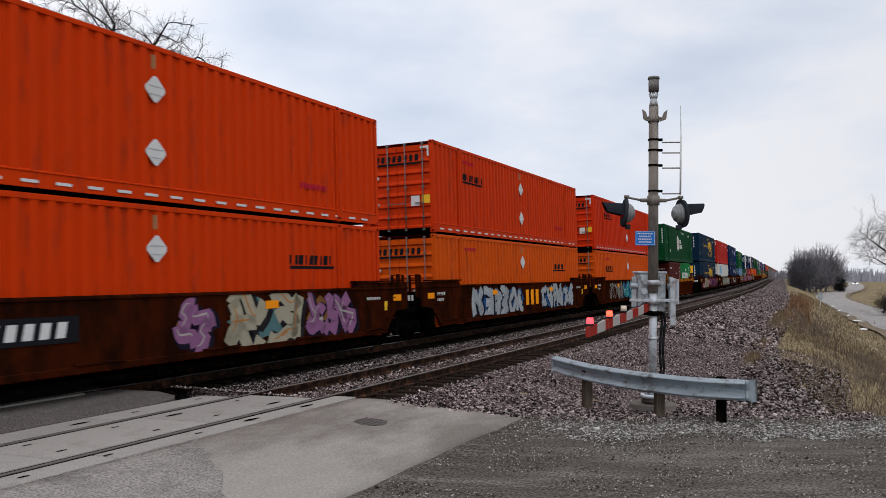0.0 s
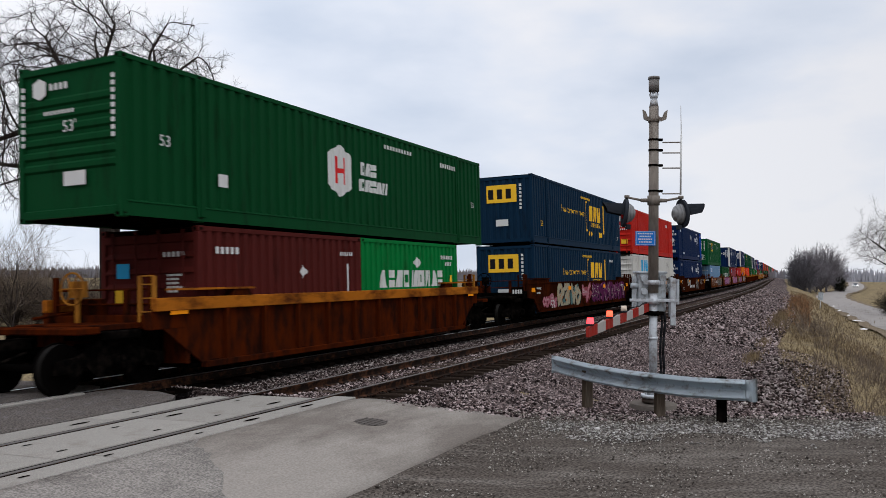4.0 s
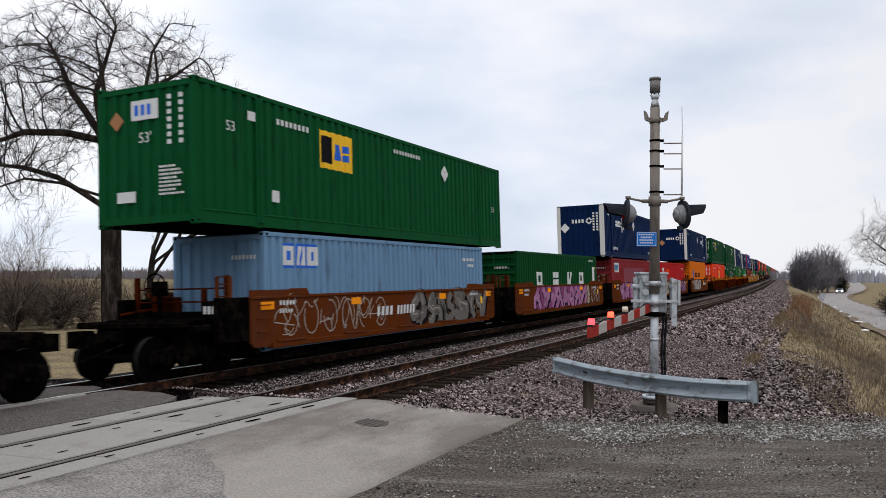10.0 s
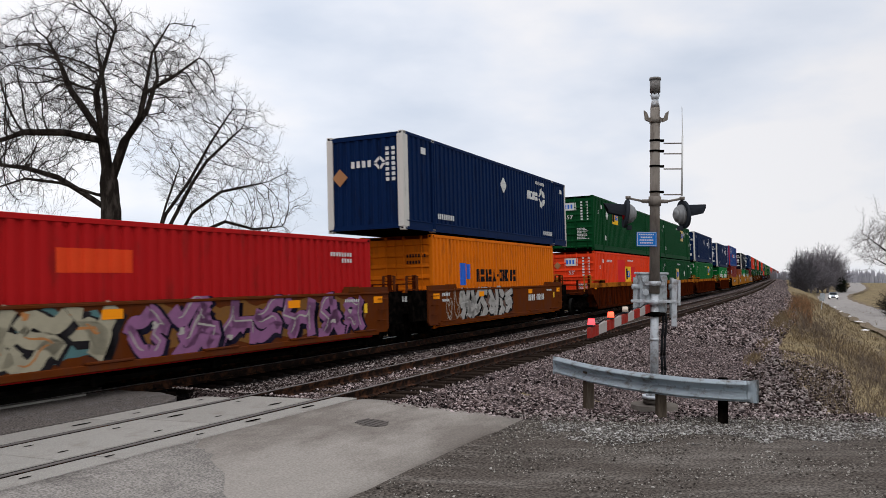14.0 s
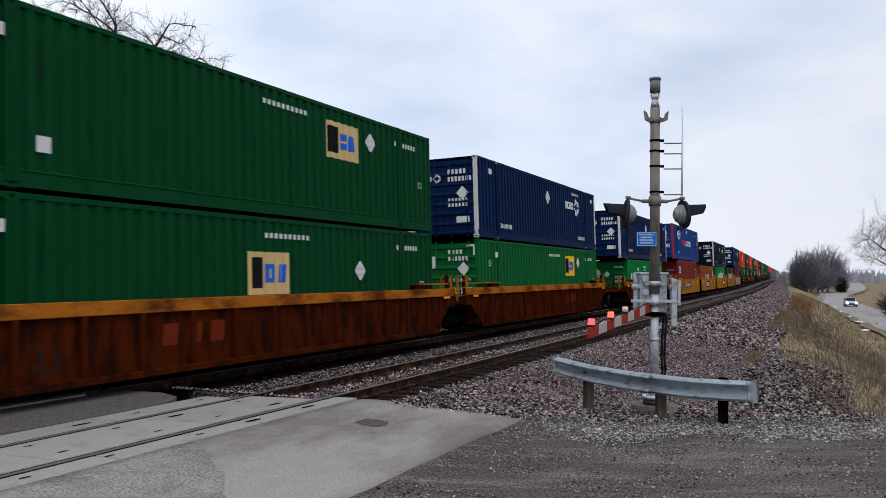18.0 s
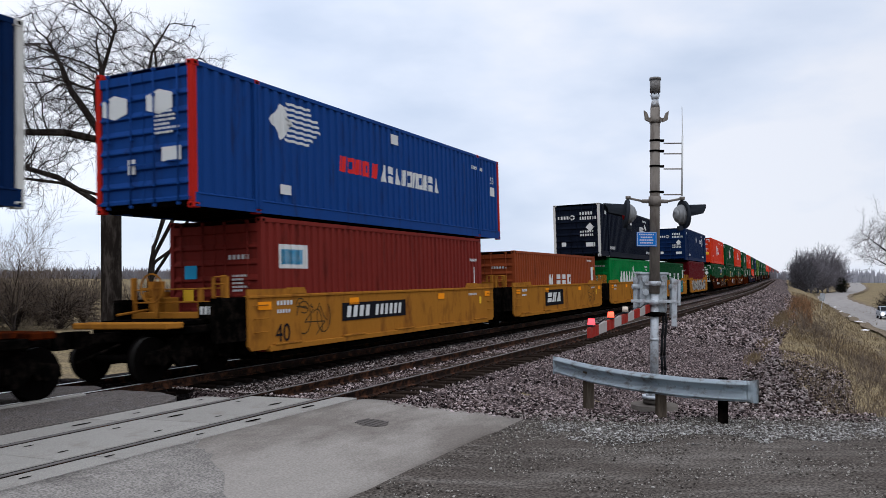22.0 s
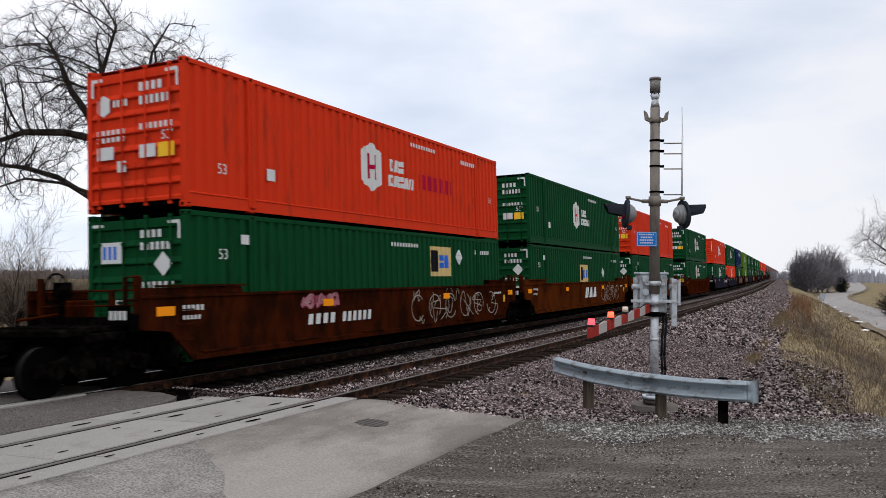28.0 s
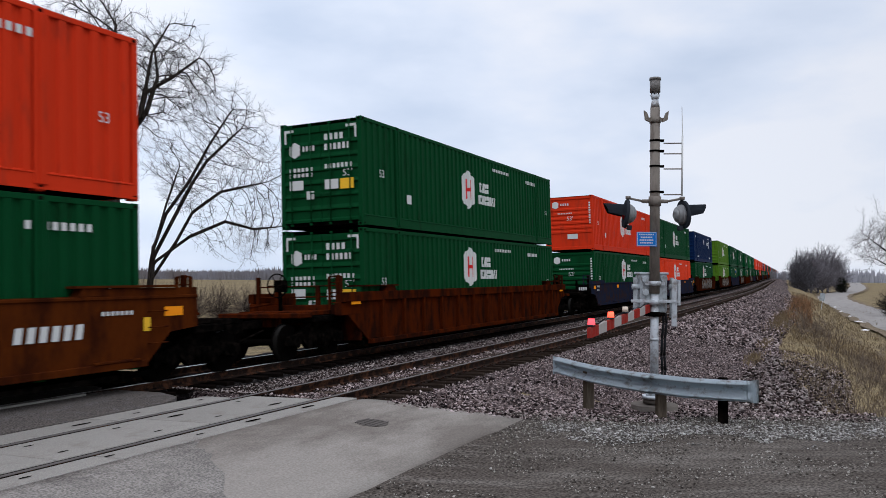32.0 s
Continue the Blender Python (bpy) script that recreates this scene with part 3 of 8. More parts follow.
def island_mat(name, dark, light, warm):
    """Stones whose tone goes from piece to piece."""
    m = bpy.data.materials.new(name)
    m.use_nodes = True
    nt = m.node_tree
    n, link = nt.nodes.new, nt.links.new
    b = nt.nodes["Principled BSDF"]
    b.inputs["Roughness"].default_value, b.inputs["Specular IOR Level"].default_value = 0.9, 0.04
    g, r = n("ShaderNodeNewGeometry"), n("ShaderNodeValToRGB")
    e = r.color_ramp.elements
    e[0].color, e[1].color = (*dark, 1), (*light, 1)
    e[0].position = 0.22
    k = e.new(0.56)
    k.color = (*warm, 1)
    t, mx = n("ShaderNodeTexNoise"), n("ShaderNodeMixRGB")
    t.inputs["Scale"].default_value = 30
    mx.blend_type, mx.inputs[0].default_value = "OVERLAY", 0.5
    link(g.outputs["Random Per Island"], r.inputs[0])
    link(r.outputs[0], mx.inputs[1])
    link(t.outputs[0], mx.inputs[2])
    link(mx.outputs[0], b.inputs["Base Color"])
    return m


ROCK = island_mat("mixed_ballast", (0.010, 0.007, 0.007), (0.47, 0.385, 0.37), (0.112, 0.080, 0.074))
PEBBLE = island_mat("mixed_pebbles", (0.05, 0.042, 0.036), (0.45, 0.42, 0.375), (0.135, 0.118, 0.10))


RUBBLE = island_mat("dark_rubble", (0.010, 0.007, 0.006), (0.36, 0.31, 0.29), (0.045, 0.030, 0.026))


def build_stones():
    def on_bed(s0, s1, l0, l1, power=1.0):
        def place(r, n):
            s = s0 + (s1 - s0) * r.uniform(0, 1, n) ** power
            la = r.uniform(l0, l1, n)
            out = []
            for a, b in zip(s, la):
                x, y, _ = line(a, b)
                if b < 6.0 and forward(x, y) < 12.75 + 0.4 * noise.noise((x, y, 1)):
                    continue
                out.append((x, y, height(x, y, a, b) + 0.0))
            return np.array(out)
        return place

    scatter_stones("ballast_stones", 56000, on_bed(11.3, 36, -0.6, 7.4, 1.5), 0.0172, ROCK, 1, "loose grey and reddish ballast stones on the track shoulder")
    scatter_stones("ballast_stones", 20000, on_bed(11.2, 44, 9.2, 10.75, 1.5), 0.017, RUBBLE, 2, "loose ballast stones between the two tracks")
    scatter_stones("ballast_stones", 15000, on_bed(11.6, 36, 7.55, 9.1, 1.4), 0.018, ROCK, 7, "ballast stones in the cribs between the ties")
    scatter_stones("ballast_stones", 16000, on_bed(34, 130, 2.0, 7.2, 1.5), 0.042, ROCK, 3, "loose ballast stones along the open line")
    scatter_stones("rubble", 4600, on_bed(15.5, 33, -0.4, 2.4, 1.1), 0.036, RUBBLE, 5, "broken rock on the foot of the embankment")

    def on_lot(r, n):
        out = []
        while len(out) < n:
            d, e = r.uniform(8.3, 13.2), r.uniform(-1.5, 7.2)
            x, y = d * math.cos(YAW) + e * math.sin(YAW), d * math.sin(YAW) - e * math.cos(YAW)
            if y > 4.35 and x < 12.1:
                continue
            if d < 11.3 and (r.uniform() < 0.55 or noise.noise((x * 0.9, y * 2.2, 7)) < -0.05):
                continue
            out.append((x, y, lot_height(y) + 0.004))
        return np.array(out)

    scatter_stones("loose_gravel", 12500, on_lot, 0.0095, PEBBLE, 9, "pale loose pebbles scattered over the gravel road")

    def band(r, n):
        out = []
        while len(out) < n:
            d, e = r.normal(11.95, 0.42) - 0.06 * r.uniform(0, 7), r.uniform(1.5, 7.6)
            x, y = d * math.cos(YAW) + e * math.sin(YAW), d * math.sin(YAW) - e * math.cos(YAW)
            if y > 4.3 and x < 11.9:
                continue
            if noise.noise((x * 1.3, y * 1.3, 2)) < -0.12 + 0.5 * abs(d - 12.0) - 0.25:
                continue
            out.append((x, y, lot_height(y) + 0.004))
        return np.array(out)

    scatter_stones("pale_gravel_band", 12000, band, 0.0135, island_mat("pale_pebbles", (0.07, 0.06, 0.055), (0.50, 0.48, 0.45), (0.18, 0.168, 0.15)), 10, "band of pale washed gravel along the road's edge", 0.38)


build_stones()

# ================= the train: containers =================
MESHES = {}


def kept(key, make):
    if key not in MESHES:
        MESHES[key] = make()
    return MESHES[key]


HALF = 1.295
DEPTH = 0.046
LONG, FORTY, TWENTY = 16.154, 12.192, 6.058
TALL, PLAIN = 2.896, 2.591


def pitch_of(length):
    return 0.323 if length > 15 else 0.278


def wave(x, p):
    k = (x / p) % 1.0
    if k < 0.40:
        return 0.0
    if k < 0.52:
        return DEPTH * (k - 0.40) / 0.12
    if k < 0.88:
        return DEPTH
    return DEPTH * (1 - (k - 0.88) / 0.12)


def breaks(x0, x1, p):
    out = []
    for i in range(int(x0 / p) - 1, int(x1 / p) + 2):
        out += [v for v in (p * i, p * (i + 0.40), p * (i + 0.52), p * (i + 0.88)) if x0 < v < x1]
    return out


def side_panel(length, high, key):
    """Corrugated steel side; outer crests at y = -HALF."""
    def make():
        p = pitch_of(length)
        xs = [0.10] + breaks(0.10, length - 0.10, p) + [length - 0.10]
        zs = (0.20, high - 0.10)
        verts = [(x, -HALF + 0.006 + wave(x, p), z) for x in xs for z in zs]
        verts += [(x, -HALF + 0.075, z) for x in (0.10, length - 0.10) for z in zs]
        n = len(xs)
        faces = [(2 * i, 2 * i + 2, 2 * i + 3, 2 * i + 1) for i in range(n - 1)]
        a = 2 * n
        faces.append((a, a + 1, a + 3, a + 2))
        return pydata("side_panel", verts, faces, P(key))
    return kept(("side", length, high, key), make)


def solid_x(bm, x0, x1, pts, mi=0):
    """A bar along x: an outline in y, z, from x0 to x1."""
    a = [bm.verts.new((x0, y, z)) for y, z in pts]
    b = [bm.verts.new((x1, y, z)) for y, z in pts]
    bm.faces.new(a).material_index = mi
    bm.faces.new(b[::-1]).material_index = mi
    k = len(pts)
    for i in range(k):
        bm.faces.new((a[i], b[i], b[(i + 1) % k], a[(i + 1) % k])).material_index = mi


def frame_bits(length, high, key):
    """Meshes of the box's roof, floor, rails and posts."""
    def make():
        out = {}
        bm = bmesh.new()
        p = 0.42
        xs, x = [0.12], 0.12
        while x + p < length - 0.12:
            xs += [x + p * 0.45, x + p * 0.55, x + p]
            x += p
        xs.append(length - 0.12)
        rows = []
        for i, xx in enumerate(xs):
            z = high - 0.012 - (0.02 if i % 3 == 2 else 0)
            rows.append([bm.verts.new((xx, y, z)) for y in (-HALF + 0.05, HALF - 0.05)])
        for a, b in zip(rows, rows[1:]):
            bm.faces.new((a[0], b[0], b[1], a[1]))
        out["roof"] = to_mesh("roof", bm, P(key))
        bm = bmesh.new()
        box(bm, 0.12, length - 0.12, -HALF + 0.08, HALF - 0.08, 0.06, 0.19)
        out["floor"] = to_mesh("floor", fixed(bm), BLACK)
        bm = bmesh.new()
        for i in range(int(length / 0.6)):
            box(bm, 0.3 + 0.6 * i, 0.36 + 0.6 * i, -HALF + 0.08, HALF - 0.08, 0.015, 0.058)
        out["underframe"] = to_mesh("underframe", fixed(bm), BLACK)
        bm = bmesh.new()
        box(bm, 0.05, length - 0.05, -HALF - 0.002, -HALF + 0.06, high - 0.105, high - 0.008)
        out["top_rail"] = to_mesh("top_rail", bevelled(bm, 0.008), P(key))
        bm = bmesh.new()
        lip = 0.30 if length > 15 else 0.205
        box(bm, 0.05, length - 0.05, -HALF - 0.002, -HALF + 0.05, 0.03, lip)
        box(bm, 0.05, length - 0.05, -HALF - 0.012, -HALF, 0.025, 0.06)
        if length > 15:
            solid_x(bm, 0.14, length - 0.14, [(-HALF - 0.002, lip - 0.035), (-HALF - 0.016, lip - 0.028), (-HALF - 0.016, lip - 0.012), (-HALF + 0.03, lip + 0.016), (-HALF + 0.03, lip - 0.035)])
        out["bottom_rail"] = to_mesh("bottom_rail", fixed(bm), P(key))
        bm = bmesh.new()
        box(bm, -0.012, 0.30, -HALF - 0.006, -HALF + 0.2, 0.10, high - 0.10)
        out["wide_post"] = to_mesh("corner_post", bevelled(bm, 0.014), P(key))
        bm = bmesh.new()
        box(bm, 0.0, 0.13, -HALF, -HALF + 0.13, 0.115, high - 0.115)
        out["corner_post"] = to_mesh("corner_post", bevelled(bm, 0.012), P(key))
        bm = bmesh.new()
        box(bm, -0.12, 0.12, -HALF - 0.024, -HALF + 0.07, 0.1, high - 0.1)
        box(bm, -0.03, 0.03, -HALF - 0.048, -HALF, 0.1, high - 0.1)
        out["lift_post"] = to_mesh("lift_post", bevelled(bm, 0.008), P(key))
        return out
    return kept(("frame", length, high, key), make)


def casting_mesh(key):
    def make():
        bm = bmesh.new()
        box(bm, -0.089, 0.089, -0.081, 0.081, -0.059, 0.059)
        bevelled(bm, 0.012)
        box(bm, -0.04, 0.04, -0.0835, -0.0800, -0.026, 0.026, 1)
        box(bm, -0.0915, -0.0880, -0.035, 0.035, -0.026, 0.026, 1)
        return to_mesh("corner_casting", bm, P(key), BLACK)
    return kept(("casting", key), make)


def door_mesh(high, key):
    """One door leaf of folded steel."""
    def make():
        bm = bmesh.new()
        w = HALF - 0.07
        n = 7
        step = (high - 0.44) / n
        pts = [(0.0, 0.16), (0.0, 0.22)]
        for i in range(n):
            z = 0.23 + step * i
            pts += [(0.052, z + 0.03), (0.052, z + step * 0.66), (0.004, z + step * 0.74), (0.004, z + step * 0.82)]
        pts += [(0.0, high - 0.13), (0.09, high - 0.13), (0.09, 0.16)]
        solid(bm, pts, 0.0, w)
        return to_mesh("door", fixed(bm), P(key))
    return kept(("door", high, key), make)


def rod_mesh(high, key):
    def make():
        bm = bmesh.new()
        tube(bm, (-0.022, 0, 0.09), (-0.022, 0, high - 0.07), 0.016, n=8)
        for z in (0.10, 0.5, high * 0.5, high - 0.6, high - 0.09):
            box(bm, -0.042, 0.012, -0.035, 0.035, z - 0.028, z + 0.028)
        box(bm, -0.045, -0.02, -0.28, 0.02, 0.925, 0.955)
        return to_mesh("lock_rod", fixed(bm), LOCKROD if key in ("orange", "tangerine", "vermilion", "amber") else P(key))
    return kept(("rod", high, key), make)


def front_mesh(high, key, panelled):
    def make():
        bm = bmesh.new()
        if panelled:
            pts, z = [(0.0, 0.06), (0.0, 0.20), (0.05, 0.22)], 0.9
            while z < high - 0.75:
                pts += [(0.05, z), (0.012, z + 0.04), (0.012, z + 0.13), (0.05, z + 0.17)]
                z += 0.24
            pts += [(0.05, high - 0.18), (0.0, high - 0.17), (0.0, high - 0.06), (0.10, high - 0.06), (0.10, 0.06)]
            solid(bm, pts, -HALF + 0.08, HALF - 0.08)
        else:
            p = 0.30
            ys = [-HALF + 0.1] + [v - HALF for v in breaks(0.1, 2 * HALF - 0.1, p)] + [HALF - 0.1]
            rows = [[bm.verts.new((0.015 + wave(y + HALF, p), y, z)) for z in (0.16, high - 0.1)] for y in ys]
            for a, b in zip(rows, rows[1:]):
                bm.faces.new((a[0], a[1], b[1], b[0]))
            box(bm, 0.0, 0.09, -HALF + 0.08, HALF - 0.08, high - 0.17, high - 0.06)
            box(bm, 0.0, 0.09, -HALF + 0.08, HALF - 0.08, 0.06, 0.2)
        return to_mesh("front_wall", fixed(bm), P(key))
    return kept(("front", high, key, panelled), make)


# ---- painted marks ----
def letters(text, size):
    def make():
        cu = bpy.data.curves.new("lettering", "FONT")
        cu.body, cu.size, cu.align_x, cu.align_y = text, size, "CENTER", "CENTER"
        ob = new("lettering", cu)
        bpy.context.view_layer.update()
        me = bpy.data.meshes.new_from_object(ob.evaluated_get(bpy.context.evaluated_depsgraph_get()))
        bpy.data.objects.remove(ob)
        return me
    return kept(("text", text, size), make)


def flat_poly(bm, pts, mi):
    try:
        bm.faces.new([bm.verts.new((x, 0, z)) for x, z in pts]).material_index = mi
    except ValueError:
        pass


MARK_FADED = mat("faded_rose_paint", (0.205, 0.062, 0.075), 0.75, 0, 0.15, 2)
MARK_DULL = mat("dull_red_marking", (0.12, 0.018, 0.007), 0.7, 0, 0.25, 5)
MARK_AZURE = mat("bright_blue_paint", (0.010, 0.045, 0.24), 0.6, 0, 0.12, 2)
INKS = [MARK, MARK_BLACK, MARK_YELLOW, MARK_CREAM, MARK_BLUE, MARK_CYAN, MARK_RED, MARK_AMBER, MARK_MAROON, MARK_RUST, MARK_TAN, MARK_FADED, MARK_AZURE, MARK_DULL]
W_, K_, Y_, C_, B_, N_, R_, A_, M_, F_ = range(10)


# plain shapes that stand for the pieces of an emblem: a holed block, a wedge, a slanted pair, a split block
PIECES = ((((0, 0), (0.3, 0), (0.3, 1), (0, 1)), ((0.7, 0), (1, 0), (1, 1), (0.7, 1)), ((0.3, 0.74), (0.7, 0.74), (0.7, 1), (0.3, 1)), ((0.3, 0), (0.7, 0), (0.7, 0.26), (0.3, 0.26))),
          (((0, 0), (1, 0), (0.72, 1), (0.28, 1)),),
          (((0, 0), (0.42, 0), (0.58, 1), (0.16, 1)), ((0.5, 0), (0.86, 0), (1, 1), (0.66, 1))),
          (((0, 0), (1, 0), (1, 0.42), (0, 0.42)), ((0, 0.56), (1, 0.56), (1, 1), (0, 1))))


def draw(bm, el):
    """Adds one painted element in the plane y = 0 (x to the right, z up)."""
    kind, x, z = el[0], el[1], el[2]
    if kind == "bars":
        w, h, n, mi = el[3:7]
        lean = el[7] if len(el) > 7 else 0.0
        st = w / n
        for i in range(n):
            a, k = x + i * st, st * 0.60
            flat_poly(bm, [(a, z), (a + k, z), (a + k + lean * h, z + h), (a + lean * h, z + h)], mi)
    elif kind == "pieces":
        w, h, n, mi = el[3:7]
        lean = el[7] if len(el) > 7 else 0.0
        st = w / n
        for i in range(n):
            a = x + i * st
            for pts in PIECES[int(round(a * 5)) % len(PIECES)]:
                flat_poly(bm, [(a + st * 0.84 * u + lean * h * v, z + h * v) for u, v in pts], mi)
    elif kind == "lines":
        w, h, n, mi = el[3:7]
        for i in range(n):
            zz, a, k = z + h * i / n, x, 0
            while a < x + w * (0.82 + 0.18 * math.sin(i * 2.3 + n)):
                b = a + w * (0.10 + 0.05 * math.sin(k * 1.9 + i))
                flat_poly(bm, [(a, zz), (b, zz), (b, zz + h / n * 0.55), (a, zz + h / n * 0.55)], mi)
                a, k = b + w * 0.035, k + 1
    elif kind == "rect":
        w, h, mi = el[3:6]
        flat_poly(bm, [(x, z), (x + w, z), (x + w, z + h), (x, z + h)], mi)
    elif kind == "diamond":
        r, mi = el[3:5]
        flat_poly(bm, [(x - r, z), (x, z - r), (x + r, z), (x, z + r)], mi)
    elif kind == "ring":
        r, mi = el[3:5]
        for i in range(4):
            a0, a1 = i * math.pi / 2 + 0.12, (i + 1) * math.pi / 2 - 0.12
            q = [(r * math.cos(a0), r * math.sin(a0)), (r * math.cos(a1), r * math.sin(a1)), (0.5 * r * math.cos(a1), 0.5 * r * math.sin(a1)), (0.5 * r * math.cos(a0), 0.5 * r * math.sin(a0))]
            flat_poly(bm, [(x + a, z + b) for a, b in q], mi)
    elif kind == "hex":
        w, h, mi = el[3:6]
        flat_poly(bm, [(x, z - h), (x + w, z - h * 0.6), (x + w, z + h * 0.6), (x, z + h), (x - w, z + h * 0.6), (x - w, z - h * 0.6)], mi)
    elif kind == "disc":
        r, mi = el[3:5]
        flat_poly(bm, [(x + r * math.cos(i * math.pi / 7), z + r * math.sin(i * math.pi / 7)) for i in range(14)], mi)
    elif kind == "text":
        size, text, mi = el[3:6]
        tmp = bmesh.new()
        tmp.from_mesh(letters(text, size))
        vm = {v: bm.verts.new((v.co.x + x, 0, v.co.y + z)) for v in tmp.verts}
        for f in tmp.faces:
            try:
                bm.faces.new([vm[v] for v in f.verts]).material_index = mi
            except ValueError:
                pass
        tmp.free()
    elif kind == "bracket":
        h, d, mi = el[3:6]
        flat_poly(bm, [(x, z), (x + 0.09, z), (x + 0.09, z + h), (x, z + h)], mi)
        for zz in (z, z + h - 0.09):
            flat_poly(bm, [(x + 0.045, zz), (x + 0.045 + d, zz), (x + 0.045 + d, zz + 0.09), (x + 0.045, zz + 0.09)], mi)


def single_bars(el):
    """The bars of one row, one by one."""
    if el[0] not in ("bars", "pieces"):
        return [el]
    kind, x, z, w, h, n, mi = el[:7]
    st = w / n
    return [(kind, x + i * st, z, st, h, 1, mi) + tuple(el[7:]) for i in range(n)]


def placard_mesh(el):
    """A diamond placard holder: a thin plate with clipped corners and two slats."""
    def make():
        _, x, z, r, mi = el
        c = r * 0.14
        bm = bmesh.new()
        solid(bm, [(x - r, z - c), (x - c, z - r), (x + c, z - r), (x + r, z - c), (x + r, z + c), (x + c, z + r), (x - c, z + r), (x - r, z + c)], -HALF - 0.014, -HALF - 0.002, mi)
        return to_mesh("placard", fixed(bm), *INKS)
    return kept(("placard", el), make)


def side_decal(name, els, parent, length, label=""):
    """Paint laid over the corrugated side."""
    lift = 0.004 if name == "emblem_letters" else 0.0
    flat = {"size_number": -0.003, "code": -0.003, "notice": -0.003, "reflective_strip": -0.017}.get(name)
    if name == "placard":
        ob = part(name, placard_mesh(els[0]), None, parent, label)
        x, z, r = els[0][1:4]
        for k in (-0.42, 0.22):
            def slat():
                bm = bmesh.new()
                w = r * (1 - abs(k)) * 0.96
                box(bm, -w, w, -0.0045, 0.0, -0.009, 0.009)
                return to_mesh("slat", bm, SLAT)
            part("slat", kept(("slat", r, k), slat), None, ob, m=pose(x, -HALF - 0.0145, z + k * r))
        return ob

    def make():
        bm = bmesh.new()
        for el in els:
            draw(bm, el)
        if flat is not None:
            for v in bm.verts:
                v.co.y = -HALF + flat
            return to_mesh(name, fixed(bm), *INKS)
        p = pitch_of(length)
        x0, x1 = min(v.co.x for v in bm.verts), max(v.co.x for v in bm.verts)
        for b in breaks(x0, x1, p):
            bmesh.ops.bisect_plane(bm, geom=bm.verts[:] + bm.edges[:] + bm.faces[:], plane_co=(b, 0, 0), plane_no=(1, 0, 0))
        for v in bm.verts:
            v.co.y = -HALF + 0.002 - lift + wave(v.co.x, p)
        return to_mesh(name, fixed(bm), *INKS)
    return part(name, kept(("sd", name, tuple(els), length), make), None, parent, label)


def end_decal(name, els, parent, label="", x=-0.004):
    """Paint on the end that leads; x of the element runs from the far edge to the near edge, centred."""
    def make():
        bm = bmesh.new()
        for el in els:
            draw(bm, el)
        for v in bm.verts:
            v.co = (x, -v.co.x, v.co.z)
        return to_mesh(name, fixed(bm), *INKS)
    return part(name, kept(("ed", tuple(els), x), make), None, parent, label)


CONTAINER_WORDS = dict(tangerine="weathered orange", vermilion="glossy orange-red", orange="faded bright orange", amber="sun-bleached amber orange", red="red", white="dirty white", csx_blue="dark teal blue", navy="navy blue", ink="blue-black",
                       blue="bright blue", green="dark green", pine="pine green", leaf="mid green", lime="lime green", evergreen="bright green", uasc="deep green", sky="light blue", rose="faded rose red", cai="crimson red", tan="rust-tan",
                       hapag="orange", brick="brick red", maroon="maroon", occ="brown", scarlet="orange-red", hub="orange-red")


